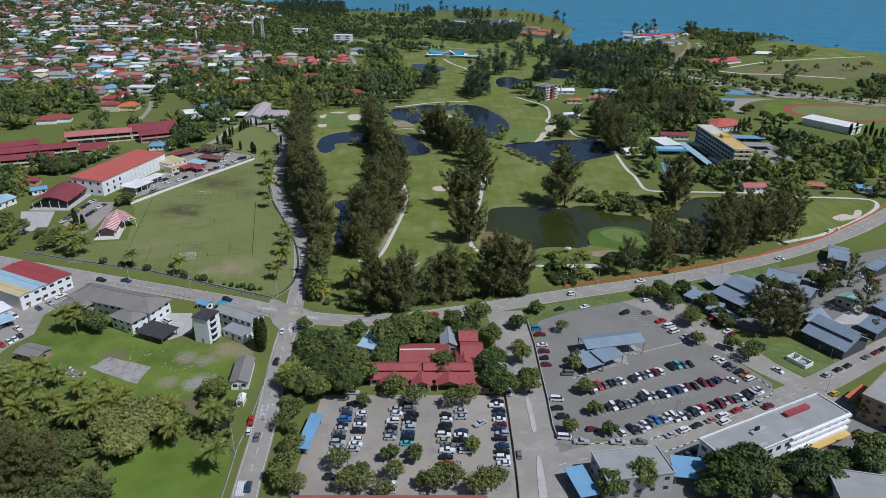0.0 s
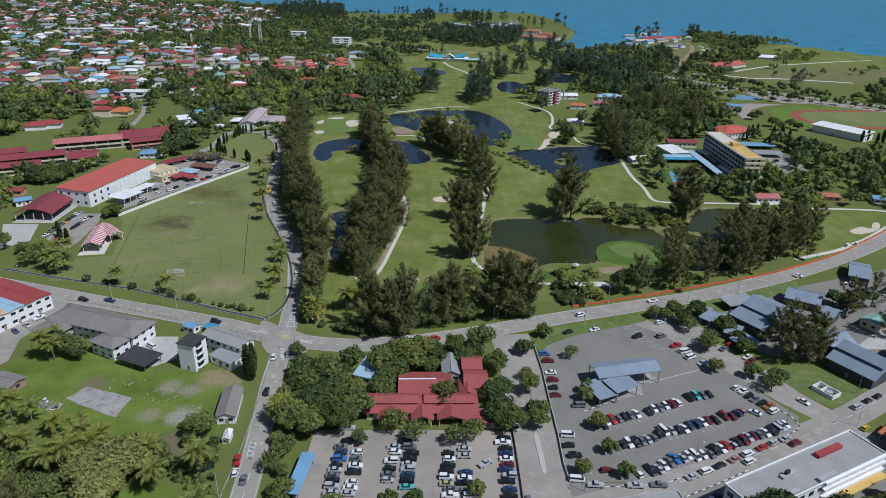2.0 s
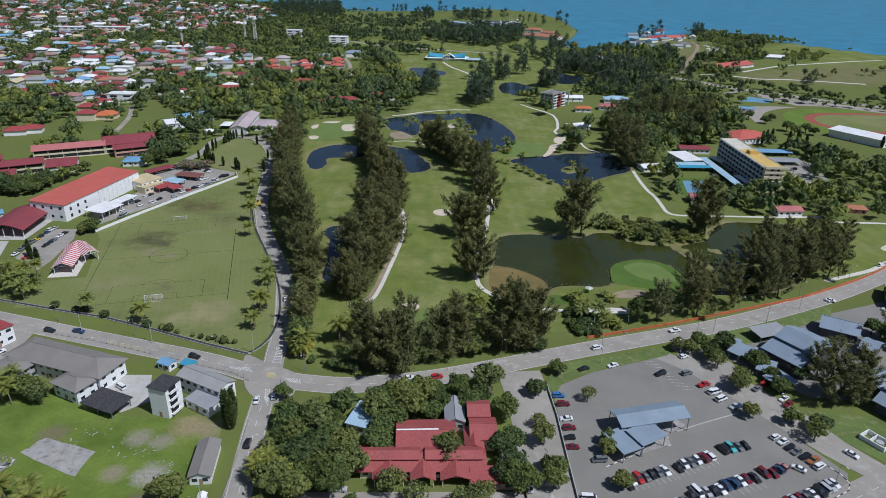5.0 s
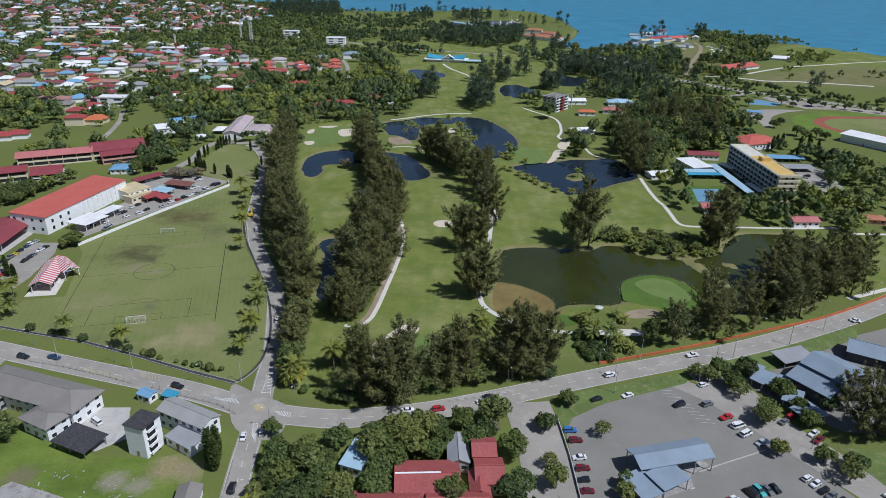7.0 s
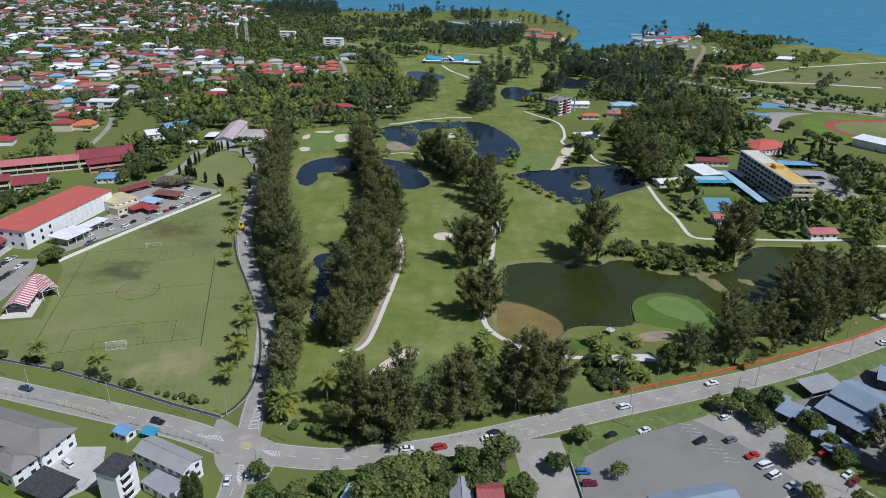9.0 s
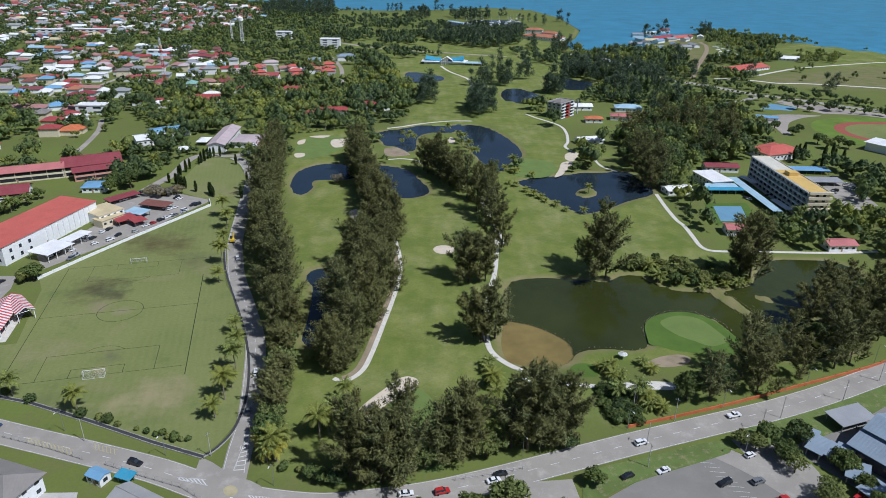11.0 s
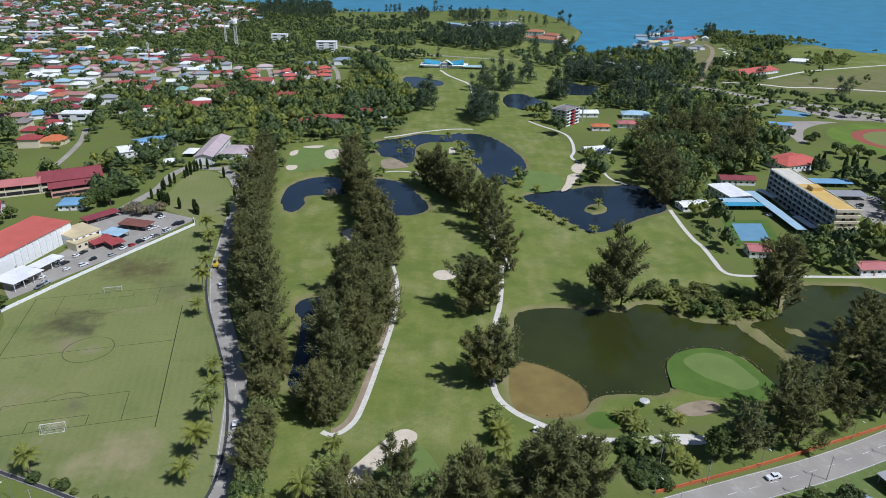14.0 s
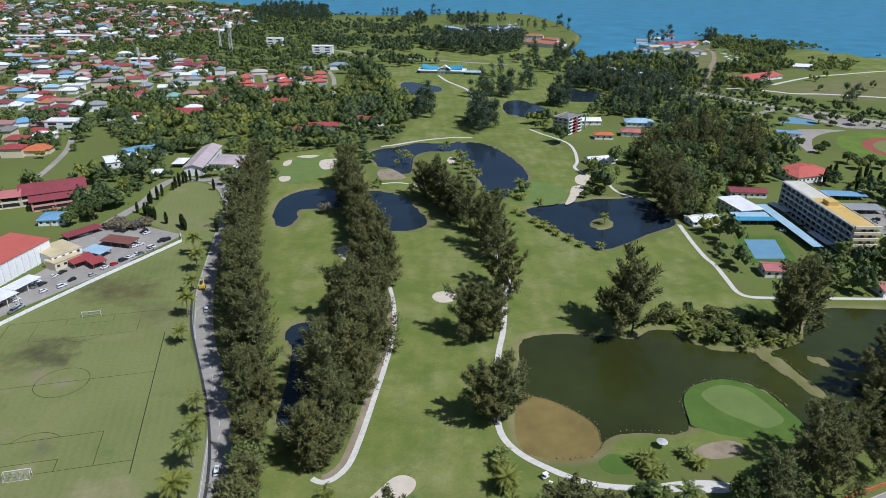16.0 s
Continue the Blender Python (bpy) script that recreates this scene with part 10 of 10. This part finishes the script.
def woods(name, places, scales, templates, material, label, seed):
    if not len(places):
        return
    rng = np.random.default_rng(seed)
    V, F, base = [], [], 0
    for (x, y), s in zip(places, scales):
        v, f = templates[rng.integers(len(templates))]
        a = rng.uniform(0, 2 * np.pi)
        c, sn = np.cos(a) * s, np.sin(a) * s
        w = np.stack([v[:, 0] * c - v[:, 1] * sn + x, v[:, 0] * sn + v[:, 1] * c + y, v[:, 2] * s * rng.uniform(0.8, 1.25)], 1)
        V.append(w)
        F.append(f + base)
        base += len(v)
    ob = quads(name, np.concatenate(V), np.concatenate(F), material)
    tagged(ob, label, "woods", "", "stuff")


OPEN = FAIRWAYS + [FIELD, CENTRE_OPEN] + [[(-40, 690), (40, 715), (60, 700), (50, 560), (20, 500), (-10, 560), (-32, 600)], [(118, 760), (150, 775), (215, 790), (226, 745), (200, 700), (165, 655), (128, 640), (126, 700)], [(172, 500), (208, 500), (200, 452), (168, 452)], [(568.1, 1190.8), (623.4, 1293.8), (716.0, 1357.4), (787.2, 1250.8), (661.8, 1061.7), (450.2, 940.8)], [(113.9, 710.5), (132.6, 666.3), (122.6, 600.1), (113.9, 575.2), (98.7, 539.5), (88.2, 539.5), (98.9, 627.5)], [(144.7, 627.7), (163.5, 624.2), (148.1, 566.5), (133.8, 572.3)], [(423.9, 1421.2), (539.7, 1407.6), (451.4, 1157.8), (358.2, 960.4), (342.6, 959.8), (407.4, 1155.3), (356.1, 1190.9)], [(527.2, 1352.4), (555.0, 1267.0), (503.9, 1135.0), (428.1, 1096.4)],
                             [(306.5, 965.9), (355.9, 960.3), (401.6, 909.9), (439.2, 858.6), (533.5, 814.5), (479.9, 742.1), (324.8, 732.5), (321.2, 761.2), (345.0, 818.8), (318.4, 869.1), (293.8, 917.5)], [(429.8, 997.1), (512.3, 1090.7), (758.2, 1235.9), (819.0, 1123.0), (533.5, 814.5), (425.1, 848.5), (397.1, 909.7)],
                             [(710.9, 1462.5), (921.7, 1339.7), (801.7, 1177.3), (651.9, 1229.3), (630.6, 1295.2)], [(295.0, 1852.0), (337.4, 1807.8), (319.5, 1524.5), (292.8, 1470.3), (248.0, 1485.4)], [(-187.5, 1684.3), (-139.3, 1798.7), (-55.3, 1458.6), (-86.6, 1396.7), (-141.8, 1549.8)], [(-29.6, 1064.0), (30.1, 1036.4), (34.3, 980.9), (-17.9, 978.8)],
                             [(139.3, 1140.3), (181.6, 1161.3), (185.4, 1090.8), (138.3, 1056.6)], [(-199.9, 997.7), (-187.2, 1026.3), (-158.3, 891.5), (-168.4, 891.2)], [(-111.3, 1075.7), (-93.6, 1076.6), (-78.6, 894.1), (-97.6, 915.3)], [(-348.5, 991.3), (-313.1, 1020.5), (-295.2, 980.3), (-338.7, 965.7)],
                             [(603.4, 1265.5), (659.8, 1191.7), (798.5, 1000.2), (688.1, 853.0), (477.2, 986.8)], [(379.7, 834.2), (581.2, 710.2), (454.2, 540.8), (316.3, 536.6), (289.0, 631.8), (335.5, 776.6)],
                             [(-352.3, 612.5), (-315.0, 630.3), (-278.8, 644.0), (-262.4, 657.3), (-256.5, 581.8), (-322.5, 555.8)], [(-158.3, 526.5), (-168.9, 598.4), (-127.9, 598.5), (-100.0, 486.9), (-124.1, 487.1)], [(-357.2, 554.6), (-244.7, 565.0), (-228.1, 522.9), (-241.6, 505.9), (-260.0, 505.4), (-267.9, 470.1), (-304.8, 464.5)],
                             [(-268.3, 443.3), (-230.3, 528.5), (-156.6, 513.8), (-134.6, 433.8), (-163.4, 332.9), (-193.3, 332.6), (-229.4, 362.6), (-245.8, 401.2)], [(202.4, 571.4), (244.6, 584.1), (272.4, 611.7), (301.3, 547.7), (265.2, 474.4), (224.3, 469.4), (189.7, 462.0), (173.8, 480.5), (181.2, 519.7)],
                             [(207.8, 356.8), (250.9, 418.3), (307.1, 411.7), (257.8, 335.0), (195.0, 326.5)], [(-286.9, 610.7), (-265.4, 624.3), (-259.4, 664.0), (-278.5, 749.9), (-254.5, 723.1), (-204.4, 624.7), (-222.2, 598.2), (-258.9, 559.7)], [(55.9, 329.9), (77.0, 330.9), (95.2, 349.1), (124.4, 329.8), (94.0, 304.7), (50.7, 308.1)]]
LANES = [[(-203.9, 1058.8), (-184.5, 999.3), (-159.5, 893.3)], [(-125.4, 1101.2), (-100.8, 1003.0), (-89.1, 895.6)], [(-374.7, 808.5), (-354.9, 857.1), (-345.8, 947.0), (-298.4, 1063.3)]]
for o in LANES:
    build_road(smooth(o, False), 2.6, 0.05, "pale lane between the houses of the town", "sandy_lot")
ROADS = [(o, 9) for o in LANES] + [(ROAD_MAIN, 9), (ROAD_NORTH, 6), (ROAD_CLUB, 6), (ROAD_HIGH, 11), (ROAD_CAMP, 5), (PATH_RIGHT, 5), (PATH_NORTH, 4), (PATH_FAR, 4), (PATH_ROADSIDE, 4)]


def free_places(outline, gap, seed, keep=1.0):
    p = np.array(scatter(outline, gap, seed, keep)) if outline else np.zeros((0, 2))
    if not len(p):
        return p
    ok = np.ones(len(p), bool)
    for o in OPEN:
        ok &= ~inside(p, o)
    for o in PONDS:
        ok &= signed(p, o) > 4
    for r, d in ROADS:
        ok &= edge_distance(p, r, False) > d
    for x, y, r in CLEAR:
        ok &= (p[:, 0] - x) ** 2 + (p[:, 1] - y) ** 2 > r * r
    ok &= signed(p, SEA) > 22
    return p[ok]


CLUMPS = [clump_template(s, 120, 6.2, 9.8, 0.95, 5, 2) for s in range(70, 78)]
CLUMPS_FAR = [clump_template(s, 60, 8.2, 11.5, 1.7, 4, 2) for s in range(80, 84)]
SPIKES = [spike_template(s, 560, 6.2, 23, 1.0) for s in range(90, 96)]
MIDDLE = [(-293.3, 401.6), (-493.1, 715.5), (-311.9, 792.2), (-203.7, 925.6), (-116.1, 1104.7), (9.5, 1083.1), (288.9, 1217.2), (488.2, 1160.9), (706.6, 942.6), (327.6, 401.8), (186.8, 421.6), (147.0, 471.9), (-93.1, 583.8), (-151.7, 561.8), (-184.2, 477.7), (-183.2, 403.6)]
FAR = [(-511.3, 699.7), (-1408.1, 2031.6), (-818.1, 2216.9), (-306.0, 2030.4), (45.8, 1930.2), (299.8, 1975.5), (318.4, 1513.4), (369.6, 1292.7), (543.4, 1450.3), (628.4, 1397.3), (868.1, 1093.2), (688.1, 853.0), (473.8, 1124.7), (280.1, 1177.8), (9.4, 1064.0), (-114.8, 1091.4), (-201.7, 916.1), (-309.3, 785.1)]
_rw = np.random.default_rng(4)


def sizes(n, lo, hi):
    return lo + (hi - lo) * _rw.random(n) ** 1.7


mid = free_places(MIDDLE, 10.4, 41, 0.80)
town = inside(mid, TOWN_NEAR)
mid = mid[~inside(mid, FAR_GOLF) | (_rw.random(len(mid)) < 0.4)]
town = inside(mid, TOWN_NEAR)
mid = mid[~town | (_rw.random(len(mid)) < 0.85)]
sel = _rw.random(len(mid)) + 0.35 * np.sin(mid[:, 0] / 37) * np.sin(mid[:, 1] / 53)
for lo, hi, mt, lb, sd in ((-9, 0.3, "wood_leaf_dark", "dense dark green tropical woodland", 1), (0.3, 0.72, "wood_leaf", "mixed green garden trees between houses", 2), (0.72, 9, "wood_leaf_light", "scattered light green trees", 3)):
    pick = mid[(sel >= lo) & (sel < hi)]
    woods("woods", pick, sizes(len(pick), 0.6, 1.8), CLUMPS, mt, lb, sd)
palms = free_places(MIDDLE, 31, 46, 0.7)
plant(PALMS, palms[palms[:, 1] < 640][:45], 0.7, 1.0)
far = free_places(FAR, 14.5, 42, 0.75)
town = inside(far, TOWN_FAR[0]) | inside(far, TOWN_NEAR)
far = far[~town | (_rw.random(len(far)) < 0.8)]
far = far[~inside(far, FAR_GOLF) | (_rw.random(len(far)) < 0.45)]
sel = _rw.random(len(far))
for lo, hi, mt, sd in ((0, 0.55, "wood_leaf", 5), (0.55, 1, "wood_leaf_dark", 8)):
    pick = far[(sel >= lo) & (sel < hi)]
    woods("woods", pick, sizes(len(pick), 0.5, 1.3), CLUMPS_FAR, mt, "far woods along the coast and through the town", sd)
STANDS = [  # outline, spacing, share kept
    ([(49.2, 786.0), (76.4, 786.6), (72.7, 742.5), (52.4, 722.0)], 9, 0.9), ([(58.5, 898.4), (87.2, 905.6), (85.8, 881.0), (57.9, 874.3)], 9, 0.9), ([(89.2, 912.0), (110.3, 912.7), (106.1, 885.0), (90.7, 882.7)], 9, 0.9),
    ([(120.1, 946.5), (139.7, 947.2), (135.0, 926.6), (119.7, 926.1)], 9, 0.9), ([(140.4, 861.5), (162.7, 862.1), (156.8, 836.1), (137.9, 837.7)], 8, 0.9), ([(182.3, 968.3), (212.9, 969.0), (205.0, 936.6), (176.5, 938.0)], 9, 0.9),
    ([(211.5, 1199.5), (243.9, 1201.5), (234.2, 1164.7), (206.1, 1163.1)], 10, 0.9), ([(176.2, 1221.0), (193.5, 1222.1), (187.7, 1198.0), (174.1, 1197.2)], 9, 0.9), ([(-5.1, 823.4), (18.4, 845.0), (16.8, 785.3), (-0.8, 771.4)], 9.5, 0.9),
    ([(74.4, 1753.1), (166.4, 1774.3), (161.7, 1702.1), (76.0, 1683.1)], 14, 0.9), ([(-24.8, 1741.6), (27.2, 1758.1), (28.6, 1697.3), (-19.2, 1682.3)], 13, 0.9), ([(-0.4, 1379.8), (103.2, 1420.8), (194.1, 1411.7), (173.8, 1250.7), (104.5, 1196.1), (54.0, 1240.3), (6.6, 1278.5)], 17, 0.7),
    ([(180.5, 943.9), (216.2, 833.6), (282.6, 840.9), (294.2, 906.3), (262.1, 990.3), (213.8, 1030.1)], 13, 0.8), ([(-349.4, 1689.4), (-398.4, 2012.3), (-227.6, 2045.8), (-191.5, 1714.6)], 18, 0.9),
    ([(419.8, 1393.4), (491.3, 1459.8), (478.6, 1423.4), (413.7, 1364.0)], 14, 0.5), ([(541.5, 1438.6), (574.4, 1470.1), (560.0, 1421.0), (530.2, 1396.2)], 13, 0.7), ([(229.5, 1070.6), (329.9, 1146.2), (382.1, 1023.5), (336.8, 894.1), (224.5, 865.0)], 24, 0.55), ([(200, 850), (262, 800), (270, 760), (215, 740), (190, 780)], 17, 0.6)]
SINGLES = [(-105.1, 1692.2), (-73.8, 1857.9), (-63.4, 1859.3), (-53.4, 1868.6), (-42.8, 1870.0), (46.1, 1890.1), (59.8, 1891.9), (191.6, 1750.9), (201.8, 1752.0), (226.6, 1680.1), (229.0, 1647.8), (239.8, 1626.3), (254.0, 1627.8), (263.6, 1577.1), (311.4, 1670.2), (316.8, 1661.5), (312.3, 1565.6),
           (-128.8, 1555.4), (-120.2, 1556.3), (-109.7, 1561.4), (-75.0, 1482.7), (-64.3, 1476.4), (-53.8, 1470.0), (-44.2, 1493.0), (-35.7, 1577.1), (-22.8, 1599.7), (31.8, 1123.9), (466.1, 868.8), (470.9, 866.6), (477.4, 869.1), (418.9, 957.6), (424.4, 957.8), (330.9, 888.6), (335.9, 888.7), (96, 1010), (108, 1020), (150, 1050), (165, 1064), (140, 985)]
tall = np.concatenate([np.array(scatter(o, g, 50 + i, k)).reshape(-1, 2) for i, (o, g, k) in enumerate(STANDS)] + [np.array(SINGLES)])
tall = tall[[all(signed(tall[i:i + 1], o)[0] > 3 for o in PONDS) for i in range(len(tall))]]
woods("woods", tall, _rw.uniform(0.75, 1.2, len(tall)), SPIKES, "casuarina_hazed", "far stands of tall dark casuarina trees", 6)
belt = np.array([(x + _rw.uniform(-4, 4), y + _rw.uniform(-6, 6)) for d in (-30, 24, 16) for x, y, a in along(offset_line(ROAD_HIGH, d), 11) if _rw.random() < 0.75])
woods("woods", belt, _rw.uniform(0.5, 1.1, len(belt)), CLUMPS, "wood_leaf_dark", "belt of dark trees along the highway", 9)
rough = np.array(scatter([(-146, 182), (-128, 186), (-108, 180), (-100, 168), (-98, 150), (-104, 138), (-130, 140), (-146, 160)], 4.6, 75, 0.8))
woods("scrub", rough, _rw.uniform(0.18, 0.42, len(rough)), CLUMPS, "dry_leaf", "brownish dry scrub under the palms", 15)
scrub = np.array(scatter([(-137.8, 183.0), (-124.0, 184.9), (-105.4, 174.2), (-92.6, 163.6), (-92.7, 151.0), (-98.2, 142.5), (-114.9, 142.7)], 3.4, 61, 0.8) + scatter([(-87.0, 179.8), (-80.3, 185.6), (-67.2, 179.6), (-59.5, 173.9), (-59.3, 168.5), (-70.2, 173.1), (-81.3, 174.1)], 3.0, 62, 0.8) + scatter([(-144.3, 194.3), (-129.1, 190.0), (-111.9, 185.8), (-98.9, 187.8), (-84.5, 179.7), (-94.1, 176.0), (-116.6, 179.9), (-138.4, 184.0)], 4.2, 63, 0.7))
woods("scrub", scrub, _rw.uniform(0.2, 0.5, len(scrub)), CLUMPS, "wood_leaf_light", "tangled scrub of shrubs and creepers", 10)
shore = scatter([(552.8, 1531.4), (638.0, 1449.4), (700.2, 1382.0), (714.9, 1333.3), (634.7, 1298.4), (517.9, 1154.8), (505.4, 1199.2), (511.6, 1266.6), (540.0, 1390.5)], 12, 64, 0.9) + scatter([(517.9, 1154.8), (571.5, 1214.3), (537.5, 1134.8), (500.5, 1112.7)], 10, 65, 0.9) + scatter([(567.1, 1126.1), (596.2, 1170.0), (673.7, 1175.5), (638.0, 1119.7), (605.3, 1079.6), (549.8, 1086.2)], 11, 66, 0.9)
shore = np.array(shore + [(559.8, 962.8), (480.1, 938.7), (505.6, 1006.3), (512, 1002), (540, 1035), (690, 1290), (745, 1235), (600, 960), (610, 955), (650, 1000), (655, 1008), (662, 1004), (520, 930), (526, 925)])
woods("scrub", shore, _rw.uniform(0.5, 1.1, len(shore)), CLUMPS, "wood_leaf_light", "green coastal scrub on the low headland", 11)
dome = np.array(scatter([(-174.9, 1397.7), (-83.6, 1422.0), (-76.0, 1300.0), (-115.7, 1251.6), (-157.6, 1294.1)], 15, 67, 0.9) + scatter([(-72.2, 1358.6), (-0.4, 1395.8), (-0.5, 1234.7), (-60.6, 1230.8)], 14, 68, 0.85) + scatter([(-0.4, 1379.8), (103.2, 1420.8), (194.1, 1411.7), (173.8, 1260.7), (104.5, 1206.1), (54.0, 1250.3), (6.6, 1288.5)], 15, 69, 0.8)
                + [(x, y) for x, y in scatter([(-165, 1638), (60, 1600), (70, 1540), (215, 1530), (240, 1440), (-150, 1440)], 21, 70, 0.62) + scatter([(-180, 1880), (-165, 1730), (-30, 1700), (-20, 1640), (-180, 1640)], 26, 72, 0.5) + scatter([(-110, 1225), (10, 1150), (40, 1090), (-25, 1080), (-100, 1190)], 17, 73, 0.55) + scatter([(130, 1180), (200, 1160), (240, 1090), (205, 1000), (150, 1080)], 17, 74, 0.6)])
woods("woods", dome, _rw.uniform(0.8, 1.3, len(dome)), CLUMPS_FAR, "wood_leaf_dark", "belt of dark spreading trees beyond the golf pavilion", 12)
dark = np.array(scatter([(-77.9, 801.9), (-41.1, 843.4), (-35.9, 784.1), (-69.0, 765.7)], 11, 71, 0.95))
woods("woods", dark, _rw.uniform(1.3, 1.8, len(dark)), CLUMPS, "wood_leaf_dark", "group of great dark domed trees", 13)
hedge = np.array([(x, y) for x, y, a in along(offset_line(ROAD_HIGH, -10), 6)] + [(x, y) for x, y, a in along(offset_line(ROAD_HIGH, 10), 9)])
woods("hedge", hedge, _rw.uniform(0.22, 0.4, len(hedge)), CLUMPS, "broadleaf_dark", "dark clipped hedge along the highway", 7)
